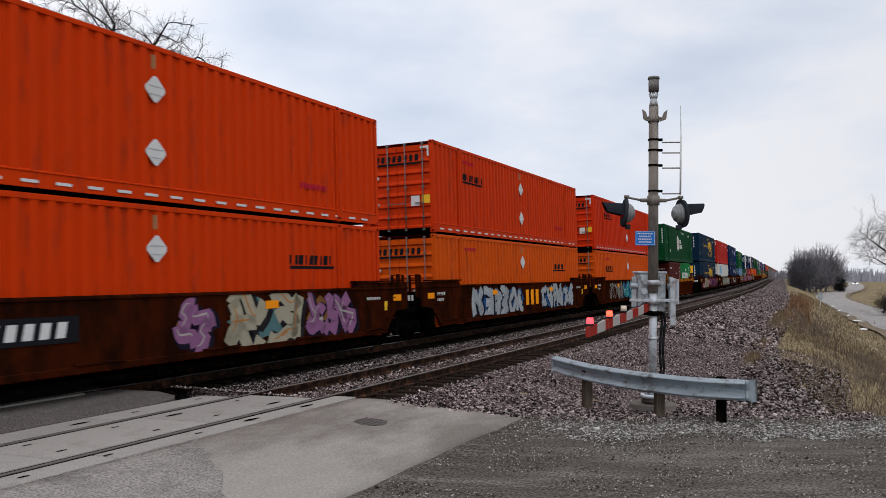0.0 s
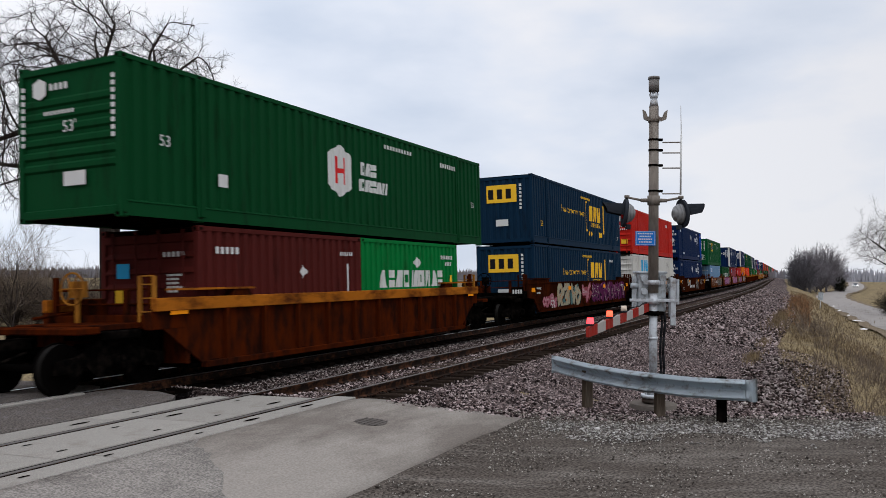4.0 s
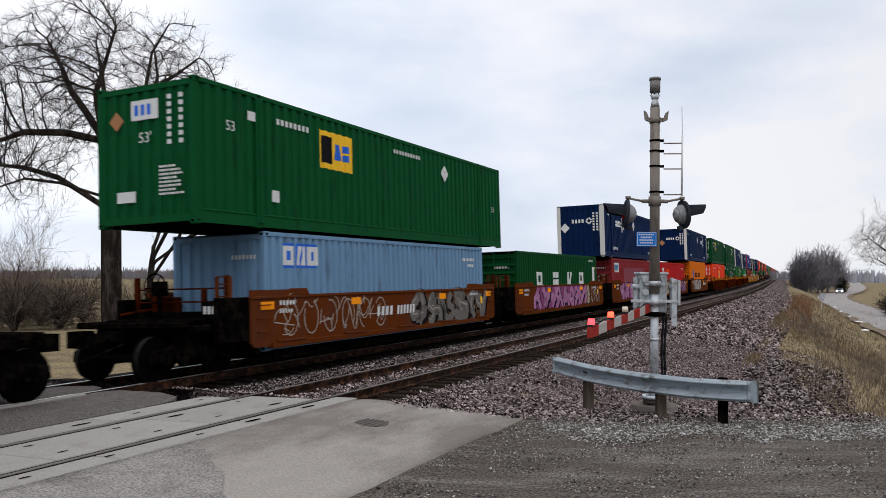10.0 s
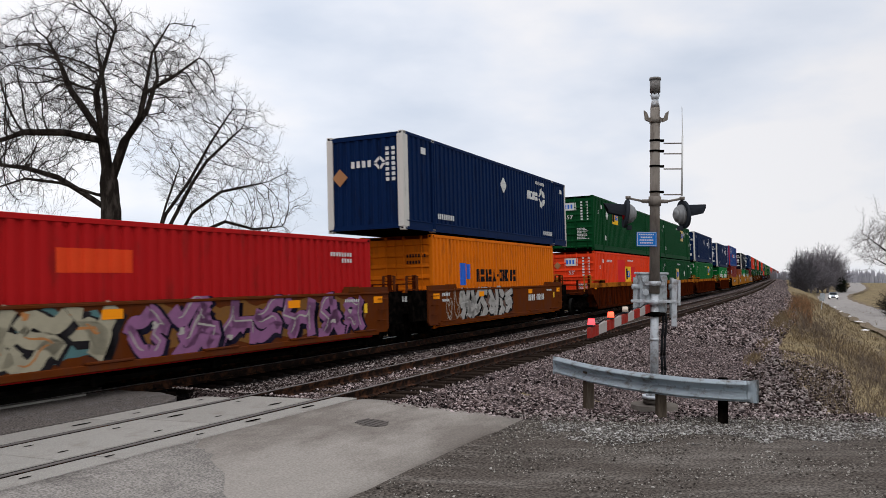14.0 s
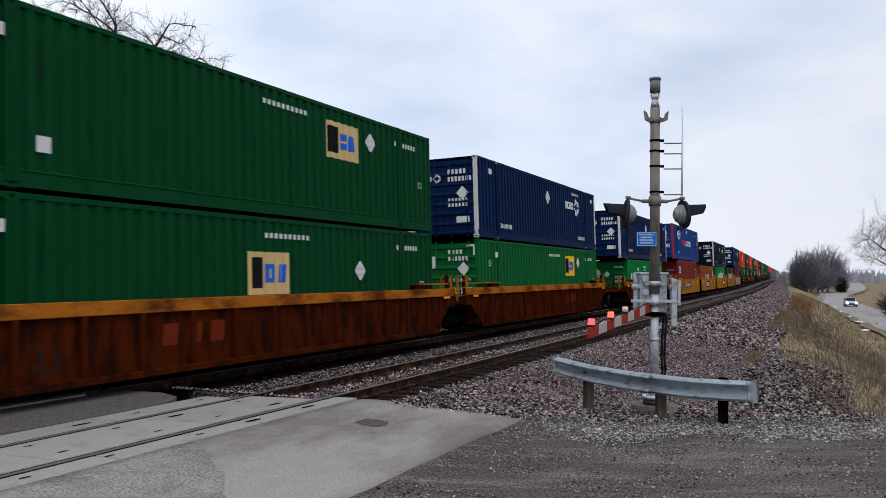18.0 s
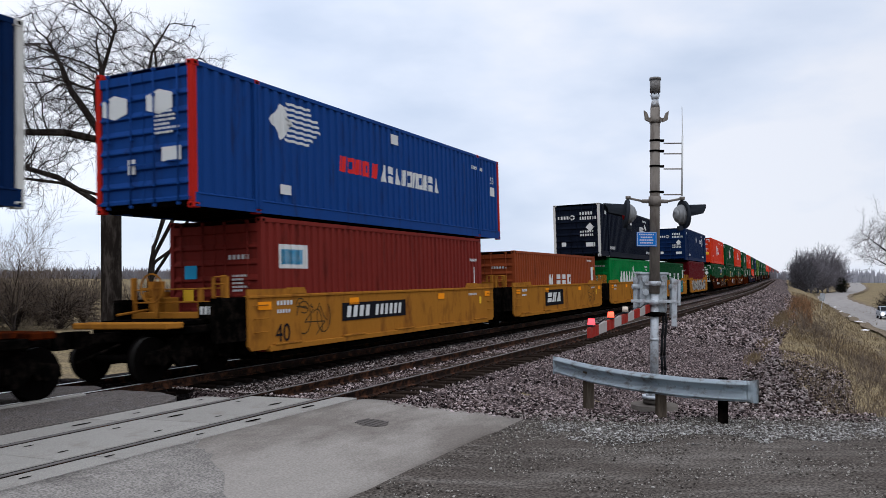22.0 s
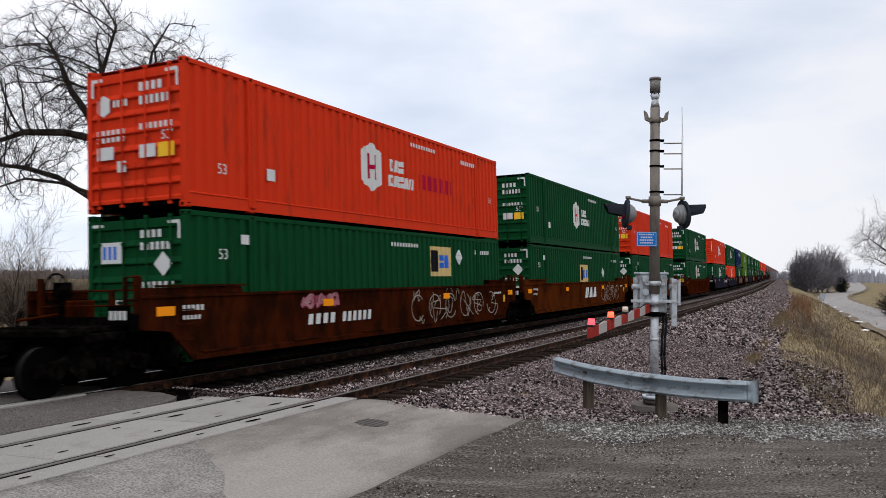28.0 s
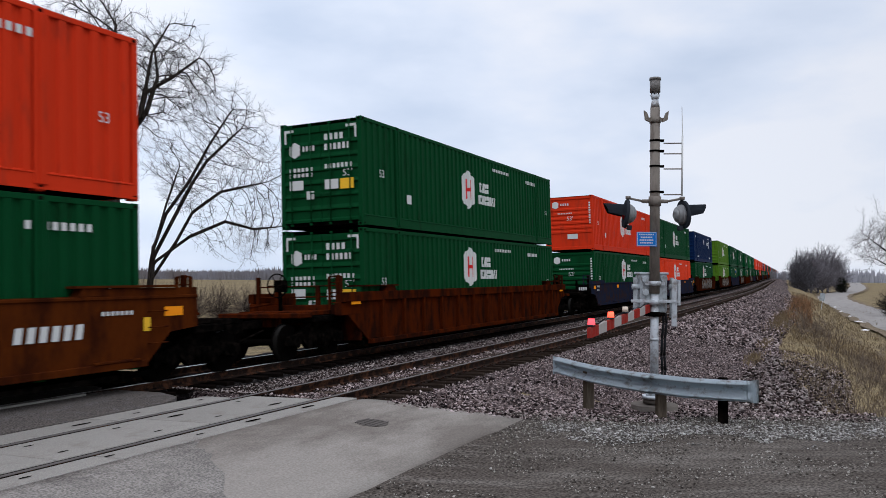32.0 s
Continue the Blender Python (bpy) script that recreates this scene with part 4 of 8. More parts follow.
def marks_for(brand, length, high, top):
    """Side groups and end groups of painted marks: (name, elements)."""
    L = length
    side, end = [], []
    n53 = ("size_number", (("text", 1.05, 2.05 if brand.startswith("emp") else (0.82 if brand in ("red53", "hub_x") else 1.45), 0.30, "53", W_), ("text", L - 0.75, 1.35, 0.26, "53", W_)))
    small = lambda x, z, w=1.3, mi=W_: ("code", (("bars", x, z, w, 0.13, 8, mi),))
    if brand in ("sch", "sch_b"):
        for z in ((0.94, 2.10) if top else (2.13,)):
            side.append(("placard", (("diamond", 8.06, z - 0.03, 0.24, W_),)))
        side.append(("stripe", (("rect", 8.02, high - 0.44, 0.07, 0.26, 10),)))
        wx = 2.27 if (top or brand == "sch_b") else 12.08
        side.append(("wordmark", (("bars", wx, 1.86, 1.82, 0.22, 9, K_, 0.1), ("rect", wx, 1.76, 1.82, 0.07, K_))))
        side.append(("code", (("bars", 2.3, 2.42, 1.0, 0.11, 7, MAROON_), ("bars", L - 3.6, 0.7, 1.1, 0.13, 8, MAROON_))))
        if top:
            side.append(("reflective_strip", tuple(("rect", 0.35 + 0.62 * i, 0.10, 0.30, 0.05, W_) for i in range(25))))
        end += [("wordmark", (("bars", -0.95, high - 0.62, 1.8, 0.2, 9, K_, 0.1), ("rect", -0.95, high - 0.72, 1.8, 0.06, K_))),
                ("placard", (("diamond", -0.82, high - 1.1, 0.2, W_), ("diamond", -0.82, high - 1.95, 0.2, W_))), ("notice", (("rect", 0.5, 0.85, 0.3, 0.32, W_), ("rect", 0.88, 0.92, 0.28, 0.26, Y_)))]
        if top:
            end.append(("edge_tape", (("rect", -1.15, high - 0.25, 0.3, 0.07, W_), ("rect", -1.15, high - 0.5, 0.06, 0.25, W_), ("rect", 0.85, high - 0.25, 0.3, 0.07, W_), ("rect", 1.09, high - 0.5, 0.06, 0.25, W_))))
    elif brand == "csx":
        side.append(("slogan", (("text", 6.26, 1.74, 0.44, "How tomorrow moves", Y_),)))
        side.append(("bracket", (("bracket", 8.5, 0.88, 1.54, 0.24, Y_),)))
        side.append(("bracket", (("bracket", 12.2, 0.88, 1.54, -0.24, Y_),)))
        side.append(("emblem", (("bars", 9.12, 1.44, 2.6, 0.80, 3, Y_), ("text", 10.55, 1.24, 0.30, "INTERMODAL", Y_))))
        if top:
            for x in (9.18, 9.55, 11.3, 11.7):
                side.append(("dot", (("disc", x, 0.78, 0.15, Y_),)))
        side += [("size_number", (("text", 1.17, 0.85, 0.34, "53", Y_), ("text", L - 0.7, 0.75, 0.28, "53", W_))), small(L - 2.9, high - 0.60, 1.1), ("code", (("bars", 7.6, high - 0.42, 1.8, 0.11, 11, Y_),))]
        end += [("emblem", (("rect", -0.75, high - 1.15, 1.35, 0.75, Y_), ("bars", -0.68, high - 1.0, 1.2, 0.42, 3, K_))), ("notice", (("rect", -0.35, 0.75, 0.55, 0.28, W_),)), ("code", tuple(("rect", 0.72, high - 0.5 - 0.16 * i, 0.1, 0.1, W_) for i in range(7)))]
    elif brand in ("umax", "umax_b", "umax_l", "umax_f"):
        if brand == "umax_b":
            side.append(("patch", (("rect", 14.32, 0.31, 1.73, 2.46, 12),)))
        x = 10.85 if brand != "umax_l" else 3.05
        side.append(("wordmark", (("bars", x, 1.82, 1.40, 0.34, 4, W_),)))
        side.append(("emblem", (("ring", x + 1.85, 1.97, 0.46, W_),)))
        side.append(("placard", (("diamond", 8.05, 2.08, 0.28, W_),)))
        side += [small(x + 1.0, 2.5, 1.2), ("code", (("bars", 2.25, 0.44, 1.25, 0.17, 9, W_),)), ("code", (("bars", 12.73, 0.40, 1.25, 0.17, 9, W_),)), ("code", (("rect", 1.15, high - 0.55, 0.32, 0.2, W_), ("rect", L - 0.9, high - 0.5, 0.3, 0.18, W_)))]
        if brand == "umax_f" or brand == "umax_l":
            end += [("emblem", (("bars", -0.45, high - 1.0, 0.75, 0.2, 4, W_), ("ring", 0.52, high - 0.9, 0.2, W_))), ("placard", (("diamond", -0.85, high - 1.25, 0.27, W_ if brand == "umax_l" else 10),)),
                    ("code", tuple(("rect", 0.72 + 0.2 * j, high - 0.55 - 0.15 * i, 0.11, 0.10, W_) for i in range(7) for j in range(2)))]
        else:
            end += [("emblem", (("bars", -1.02, high - 0.82, 0.65, 0.17, 4, W_), ("ring", -0.22, high - 0.74, 0.17, W_))), ("code", (("bars", 0.2, high - 0.62, 0.75, 0.17, 5, W_), ("bars", 0.2, high - 0.88, 0.95, 0.17, 7, W_))),
                    ("placard", (("diamond", 0.75, high - 1.3, 0.24, W_),)), ("notice", (("bars", 0.2, 1.12, 0.8, 0.12, 6, W_), ("bars", 0.2, 1.32, 0.8, 0.1, 6, W_), ("rect", 0.5, 0.55, 0.5, 0.22, W_), ("rect", -0.85, 0.6, 0.25, 0.22, W_)))]
    elif brand in ("emp", "emp_y", "emp_l", "emp_p", "emp_x", "emp_m"):
        x, z = {"emp": (10.45, 1.60), "emp_y": (10.45, 1.60), "emp_l": (4.30, 1.60), "emp_p": (4.30, 1.60), "emp_x": (7.35, 1.22), "emp_m": (7.42, 1.22)}[brand]
        bg = C_ if brand in ("emp", "emp_m") else Y_
        side.append(("emblem", (("rect", x, z, 1.50, 0.92, bg),)))
        side.append(("emblem_letters", (("rect", x + 0.12, z + 0.14, 0.42, 0.66, K_), ("bars", x + 0.62, z + 0.26, 0.78, 0.40, 2, B_))))
        if brand == "emp_x":
            side.append(("patch", (("rect", x + 1.55, z + 0.02, 1.15, 0.88, 6), ("rect", x - 1.95, z, 1.90, 1.30, 6))))
        else:
            side.append(("placard", (("diamond", 2.95, 2.0, 0.24, W_),) if brand == "emp_p" else (("diamond", x + 2.1 if brand in ("emp", "emp_y", "emp_m") else (11.34 if top else 12.0), 2.22, 0.24, W_),) if brand != "emp_m" else (("diamond", 11.9, 1.75, 0.24, W_),)))
        side += [n53, small(13.9 if brand in ("emp", "emp_y", "emp_m") else 2.6, high - 0.55, 1.3), ("code", (("bars", 8.0, high - 0.45, 1.7, 0.11, 10, W_), ("rect", 1.6, high - 0.62, 0.32, 0.2, W_), ("rect", 2.4, 0.6, 0.26, 0.26, W_)))]
        if brand in ("emp_l", "emp_p", "emp_x"):
            end += [("emblem", (("rect", -0.35, high - 0.75, 0.72, 0.4, W_), ("bars", -0.26, high - 0.66, 0.5, 0.22, 3, B_))), ("size_number", (("text", 0.02, high - 1.12, 0.3, "53'", W_),)), ("placard", (("diamond", -0.75, high - 0.72, 0.2, 10),)),
                    ("notice", (("rect", -0.75, 0.5, 0.5, 0.22, W_), ("lines", 0.38, 0.6, 0.6, 0.62, 8, W_))), ("code", tuple(("rect", 0.6 + 0.3 * j, high - 0.4 - 0.15 * i, 0.11, 0.09, W_) for i in range(7) for j in range(2)))]
        else:
            end += [("emblem", (("rect", -0.92, high - 0.98, 0.56, 0.42, C_ if top else W_), ("bars", -0.86, high - 0.90, 0.42, 0.26, 3, B_))), ("code", (("bars", 0.14, high - 0.5, 0.6, 0.15, 4, W_), ("bars", 0.14, high - 0.74, 0.8, 0.15, 6, W_))),
                    ("placard", (("diamond", 0.72, high - 1.02, 0.24, W_),)), ("notice", (("bars", 0.14, 1.42, 0.9, 0.12, 6, W_), ("rect", 0.14, 1.0, 0.4, 0.22, Y_), ("rect", 0.6, 1.0, 0.42, 0.22, W_))), ("size_number", (("text", -0.4, 1.08, 0.3, "53", W_),)),
                    ("edge_tape", (("rect", -1.15, high - 0.25, 0.3, 0.06, W_), ("rect", 0.85, high - 0.25, 0.3, 0.06, W_), ("rect", 1.10, high - 0.55, 0.06, 0.3, W_)))]
    elif brand in ("hub", "hub_f", "hub_x"):
        x, z = 7.06, 1.60 if top else 1.92
        side.append(("emblem", (("hex", x, z, 0.58, 0.66, W_),)))
        ink = MAROON_ if brand == "hub_x" else R_
        side.append(("emblem_letters", (("rect", x - 0.26, z - 0.34, 0.13, 0.68, ink), ("rect", x + 0.13, z - 0.34, 0.13, 0.68, ink), ("rect", x - 0.13, z - 0.06, 0.26, 0.12, ink))))
        side.append(("wordmark", (("bars", x + 1.0, z + 0.0, 0.85, 0.34, 3, W_), ("bars", x + 0.95, z - 0.42, 1.5, 0.32, 5, W_)) + ((("bars", 9.85, 1.27, 2.33, 0.45, 13, M_),) if brand == "hub_x" else ())))
        side += [n53, ("code", (("bars", 9.3, high - 0.42, 1.7, 0.11, 10, W_), ("bars", 12.9, high - 0.52, 1.2, 0.14, 7, W_), ("rect", 2.5, 0.75, 0.28, 0.26, W_)))]
        if brand == "hub_f":
            end += [("emblem", (("hex", -0.72, high - 0.45, 0.17, 0.2, W_), ("bars", -0.45, high - 0.5, 0.5, 0.12, 4, W_))), ("size_number", (("text", 0.05, high - 1.2, 0.3, "53'", W_),)), ("notice", (("rect", -0.1, 0.62, 0.55, 0.26, W_), ("bars", -0.6, high - 0.95, 0.8, 0.07, 9, W_))),
                    ("code", tuple(("rect", sx, high - 0.45 - 0.13 * i, 0.09, 0.08, W_) for i in range(9) for sx in (-1.2, 1.08)))]
        else:
            end += [("emblem", (("hex", -0.82, high - 0.75, 0.17, 0.22, W_), ("bars", -0.56, high - 0.8, 0.42, 0.14, 4, W_))), ("code", (("bars", 0.14, high - 0.55, 0.65, 0.17, 4, W_), ("bars", 0.14, high - 0.82, 0.85, 0.17, 6, W_))),
                    ("notice", (("bars", 0.14, 1.58, 0.9, 0.12, 7, W_), ("bars", -1.0, 1.55, 0.8, 0.1, 6, W_), ("bars", -1.0, 1.40, 0.8, 0.1, 6, W_), ("rect", 0.14, 1.02, 0.42, 0.26, W_), ("rect", 0.62, 1.0, 0.42, 0.28, Y_), ("rect", -1.0, 1.05, 0.45, 0.26, W_), ("rect", -0.45, 0.78, 0.24, 0.22, W_))),
                    ("size_number", (("text", 0.85, 1.42, 0.26, "53'", W_),)), ("edge_tape", (("rect", -1.15, high - 0.25, 0.3, 0.07, W_), ("rect", 0.82, high - 0.25, 0.32, 0.07, W_), ("rect", 1.09, high - 0.55, 0.06, 0.32, W_), ("rect", -1.15, high - 0.55, 0.06, 0.3, W_)))]
    elif brand == "red53":
        side += [n53, ("code", (("bars", 6.8, high - 0.5, 1.6, 0.13, 9, W_), ("bars", 12.9, high - 0.62, 0.9, 0.22, 4, W_)))]
        end += [("code", (("rect", 0.1, high - 0.82, 0.75, 0.4, W_), ("bars", 0.15, high - 0.6, 0.6, 0.12, 4, MAROON_))), ("size_number", (("text", -0.85, high - 1.2, 0.3, "53'", W_),)),
                ("notice", (("bars", 0.15, high - 1.2, 0.8, 0.12, 7, W_), ("bars", 0.15, 1.5, 0.9, 0.1, 7, W_), ("rect", -1.0, 1.02, 0.42, 0.26, W_), ("rect", 0.6, 0.62, 0.4, 0.3, Y_))), ("edge_tape", (("rect", -1.15, high - 0.28, 0.3, 0.07, W_), ("rect", 0.82, high - 0.28, 0.32, 0.07, W_), ("rect", 1.09, high - 0.6, 0.06, 0.35, W_)))]
    elif brand == "csx_w":
        side += [("emblem", (("bars", 2.70, 1.76, 2.55, 0.82, 3, N_), ("text", 4.05, 1.56, 0.34, "INTERMODAL", N_))), ("code", (("rect", 13.1, 2.2, 0.1, 0.3, K_), ("rect", 13.5, 2.1, 0.08, 0.4, K_)))]
        end += [("emblem", (("bars", -1.0, high - 0.9, 0.8, 0.3, 3, N_),)), ("code", (("bars", 0.2, 0.9, 0.8, 0.06, 9, K_), ("bars", 0.2, 1.02, 0.8, 0.06, 9, K_)))]
    elif brand == "evg":
        k = 1.0 if L > 10 else 0.5
        side += [("wordmark", (("bars", 2.67 if L > 10 else 1.0, 1.14 if L > 10 else 1.27, 6.87 if L > 10 else 4.05, 0.70 if L > 10 else 0.48, 9, W_),)), ("emblem", (("diamond", L * 0.53, 1.98, 0.22, W_),)), ("code", (("bars", L * 0.86 - 0.4, 2.1, 0.9, 0.12, 7, W_), ("bars", L * 0.86 - 0.1, 1.9, 0.5, 0.12, 4, W_), ("rect", L - 0.6, 1.3, 0.14, 0.3, Y_)))]
        end += [("emblem", (("disc", -0.7, 1.75, 0.3, W_),)), ("placard", (("diamond", 0.0, 1.7, 0.2, W_),)), ("code", (("bars", 0.45, 2.1, 0.6, 0.1, 6, W_), ("lines", 0.5, 1.2, 0.5, 0.4, 5, W_)))]
    elif brand in ("uasc", "uasc_m"):
        for q in ((2.36, 4.72, 6.84, 8.94) if brand == "uasc" else (4.4, 5.45, 6.35, 7.2)):
            side.append(("wordmark_piece", (("bars", q - 0.06, 1.20, 0.90 if brand == "uasc" else 0.72, 0.56 if brand == "uasc" else 0.46, 1, W_),)))
        side += [("code", (("rect", 11.28, 1.16, 0.42, 0.88, W_), ("rect", L - 0.4, 1.9, 0.12, 0.15, Y_))), ("code", (("bars", L - 1.6, 2.3, 0.9, 0.1, 8, W_),))]
        if high > 0:
            end += [("notice", (("rect", -0.95, 1.5, 0.3, 0.26, W_), ("disc", -0.3, 1.62, 0.1, W_), ("bars", 0.3, 1.9, 0.7, 0.09, 6, W_)))]
    elif brand == "cai":
        side += [("wordmark", (("bars", 0.64, 1.65, 0.92, 0.50, 3, W_),)), ("patch", (("rect", 2.5, 1.68, 1.6, 0.4, F_),)), ("code", (("bars", L - 1.9, 2.1, 1.0, 0.1, 8, W_), ("bars", L - 1.4, 1.95, 0.5, 0.1, 4, W_)))]
        end += [("wordmark", (("bars", -1.0, 1.7, 0.6, 0.25, 3, W_),)), ("code", (("bars", 0.4, 2.2, 0.7, 0.1, 7, W_), ("bars", 0.4, 2.0, 0.5, 0.1, 5, W_)))]
    elif brand == "hapag":
        side += [("emblem", (("rect", 2.1, 1.3, 0.42, 0.73, B_), ("rect", 2.58, 1.5, 0.42, 0.5, B_))), ("wordmark", (("bars", 3.5, 1.40, 1.85, 0.44, 5, K_), ("rect", 5.36, 1.58, 0.2, 0.08, K_), ("bars", 5.62, 1.40, 1.8, 0.44, 5, K_)))]
        end += [("code", (("bars", 0.4, 2.2, 0.7, 0.1, 7, K_), ("bars", 0.4, 2.0, 0.5, 0.1, 5, K_)))]
    elif brand == "mol":
        side += [("emblem", (("rect", 0.70, 1.80, 0.40, 0.56, B_), ("rect", 1.14, 1.80, 0.40, 0.56, B_), ("rect", 1.58, 1.80, 0.40, 0.56, B_))), ("emblem_letters", (("bars", 0.70, 1.86, 1.4, 0.44, 3, W_),)), ("code", (("bars", L - 1.7, 2.1, 1.0, 0.1, 8, W_), ("bars", L - 1.3, 1.9, 0.5, 0.1, 4, W_)))]
        end += [("code", (("bars", 0.4, 2.0, 0.7, 0.09, 7, W_),))]
    elif brand == "pacer":
        side += [("emblem", (("diamond", 2.85, 2.14, 0.42, W_),) + tuple(("rect", 2.95 + 0.07 * (i % 2), 1.72 + 0.12 * i, 1.5 - 0.16 * abs(i - 3.5), 0.06, W_) for i in range(8))),
                 ("wordmark", (("bars", 5.2, 1.30, 2.0, 0.40, 5, R_), ("bars", 7.37, 1.26, 3.66, 0.46, 10, W_))), ("size_number", (("text", L - 0.72, 2.1, 0.34, "53", W_),)), ("notice", (("rect", 7.9, 2.38, 0.42, 0.28, W_), ("rect", L - 0.9, 1.55, 0.4, 0.32, W_), ("rect", 2.75, 0.5, 0.4, 0.22, W_), ("bars", 13.6, 2.35, 1.0, 0.12, 8, W_)))]
        end += [("emblem", (("hex", -0.75, high - 0.75, 0.34, 0.25, W_), ("hex", 0.45, high - 0.75, 0.34, 0.25, W_))), ("notice", (("rect", 0.5, 0.95, 0.5, 0.28, W_), ("lines", 0.3, 1.5, 0.6, 0.5, 6, W_), ("rect", -0.4, 0.75, 0.2, 0.3, W_)))]
    elif brand in ("tex", "tex_f", "occ", "plain40"):
        if brand == "tex_f":
            side.append(("patch", (("rect", 3.1, 0.45, 6.2, 1.62, 11),)))
        side += [("emblem", (("rect", 0.61, 1.79, 1.1, 0.54, W_), ("rect", 0.75, 1.88, 0.8, 0.34, N_))) if brand.startswith("tex") else ("code", (("bars", 0.5 if L < 7 else L - 1.6, 2.05, 0.75, 0.14, 5, W_),)), ("code", (("bars", L - 1.0, 2.1, 0.6, 0.09, 6, W_), ("bars", L - 0.7, 1.2, 0.12, 0.7, 1, W_))),]
        if brand == "occ":
            side.append(("emblem", (("diamond", 3.5, 1.7, 0.16, W_),)))
        end += [("notice", (("rect", -0.85, 1.6, 0.35, 0.3, N_), ("rect", -0.9, 1.1, 0.3, 0.3, Y_), ("bars", 0.4, 2.0, 0.6, 0.1, 5, W_), ("lines", 0.5, 1.3, 0.4, 0.4, 5, W_)))]
    made = lambda n, els: (n, tuple(("pieces",) + el[1:] if el[0] == "bars" and el[4] >= 0.3 and el[6] != M_ else el for el in els))
    return [made(*g) if g[0] in ("wordmark", "wordmark_piece", "emblem", "emblem_letters") else g for g in side], end


MAROON_ = 8
MOVING = []


def container(key, length, high, brand, end="door", sigma=0.0, z=0.34, top=False, post=None, detail=2):
    """One freight container; its leading lower edge is the origin."""
    word = CONTAINER_WORDS[key]
    feet = {LONG: "fifty-three-foot", FORTY: "forty-foot", TWENTY: "twenty-foot"}[length]
    where = "stacked atop another" if top else "riding in a well car"
    root = thing("shipping_container", "%s %s corrugated container %s" % (word, feet, where), "container", group="containers of the train")
    MOVING.append((root, sigma, length, z))
    f = frame_bits(length, high, key)
    if not detail:
        # the train's distant tail
        part("side_panel", side_panel(length, high, key), None, root)
        for n in ("roof", "floor", "top_rail", "bottom_rail"):
            part(n, f[n], None, root)
        part("front_wall", front_mesh(high, key, False), None, root)
        return root
    turn = pose(length, 0, 0, 0, 0, 180)
    flip = Matrix.Diagonal((1, -1, 1, 1))
    part("side_panel", side_panel(length, high, key), None, root)
    part("side_panel", side_panel(length, high, key), None, root, m=turn)
    part("roof", f["roof"], None, root)
    part("floor", f["floor"], None, root)
    if top and detail > 1:
        tagged(part("underframe", f["underframe"], None, root), kind="stuff")
    for n in ("top_rail", "bottom_rail"):
        part(n, f[n], None, root)
        part(n, f[n], None, root, m=turn)
    pf = frame_bits(length, high, post) if post else f
    lead_near = pose(0, 0, 0)
    for q in (lead_near, turn, flip, turn @ flip):
        wide = post == "white" and end == "front" and q in (lead_near, flip)
        part("corner_post", pf["wide_post" if wide else "corner_post"], None, root, "pale painted post" if post else "", m=q)
    cm = casting_mesh(post or key)
    xs = [0.089, length - 0.089]
    if length > 15:
        xs += [1.98, length - 1.98]
        for x in xs[2:]:
            part("lift_post", f["lift_post"], None, root, m=pose(x, 0, 0))
            part("lift_post", f["lift_post"], None, root, m=pose(x, 0, 0, 0, 0, 180))
    if detail > 1:
        for x in xs:
            for zz in (0.059, high - 0.059):
                part("corner_casting", cm, None, root, m=pose(x, -HALF + 0.078, zz))
        for zz in (0.059, high - 0.059):
            part("corner_casting", cm, None, root, m=pose(0.089, HALF - 0.078, zz, 0, 0, 0) @ flip)
    for lead in (True, False):
        base = pose(0, 0, 0) if lead else turn
        if (end == "door") == lead:
            for sgn in (1, -1):
                d = part("door", door_mesh(high, key), None, root, m=base @ (pose(0, 0.01, 0) if sgn > 0 else pose(0, -0.01, 0) @ flip))
                if detail > 1 and lead:
                    for y in (0.30, 0.92):
                        part("lock_rod", rod_mesh(high, key), None, d, m=pose(0, y, 0))
        else:
            part("front_wall", front_mesh(high, key, brand.startswith("hub")), None, root, m=base)
    side, ends = marks_for(brand, length, high, top)
    if detail:
        for n, els in side:
            if n in ("wordmark", "emblem", "emblem_letters") and detail > 1:
                for el in els:
                    for one in single_bars(el):
                        side_decal({"wordmark": "wordmark_bar", "emblem": "emblem", "emblem_letters": "emblem_letters"}[n], (one,), root, length)
            else:
                if n in ("reflective_strip", "size_number"):
                    for el in els:
                        side_decal(n, (el,), root, length)
                    continue
                ob = side_decal(n, els, root, length)
                if n == "code":
                    tagged(ob, kind="stuff")
    if detail > 1:
        for n, els in ends:
            if n in ("notice", "placard", "edge_tape", "emblem"):
                for i, el in enumerate(els):
                    ob = end_decal(n, (el,), root, x=-0.004 - 0.001 * i)
                    if el[0] in ("lines", "bars"):
                        tagged(ob, kind="stuff")
            else:
                ob = end_decal(n, els, root)
                if n == "code":
                    tagged(ob, kind="stuff")
    return root


# ================= the train: well cars =================
WR = 0.42


def wheelset_mesh():
    def make():
        bm = bmesh.new()
        for y in (-0.755, 0.755):
            k = 1 if y > 0 else -1
            tube(bm, (0, y - 0.065, 0), (0, y + 0.065, 0), WR - 0.006, n=24, mi=0)
            tube(bm, (0, y - 0.060, 0), (0, y + 0.060, 0), WR, n=24, mi=1, caps=False)
            tube(bm, (0, y - k * 0.09, 0), (0, y - k * 0.06, 0), WR + 0.028, n=24, mi=0)
            for i in range(6):
                a = i * math.pi / 3
                tube(bm, (0.24 * math.cos(a), y + k * 0.06, 0.24 * math.sin(a)), (0.24 * math.cos(a), y + k * 0.075, 0.24 * math.sin(a)), 0.05, n=8)
        tube(bm, (0, -0.98, 0), (0, 0.98, 0), 0.075, n=12)
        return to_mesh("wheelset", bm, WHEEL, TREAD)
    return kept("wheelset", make)


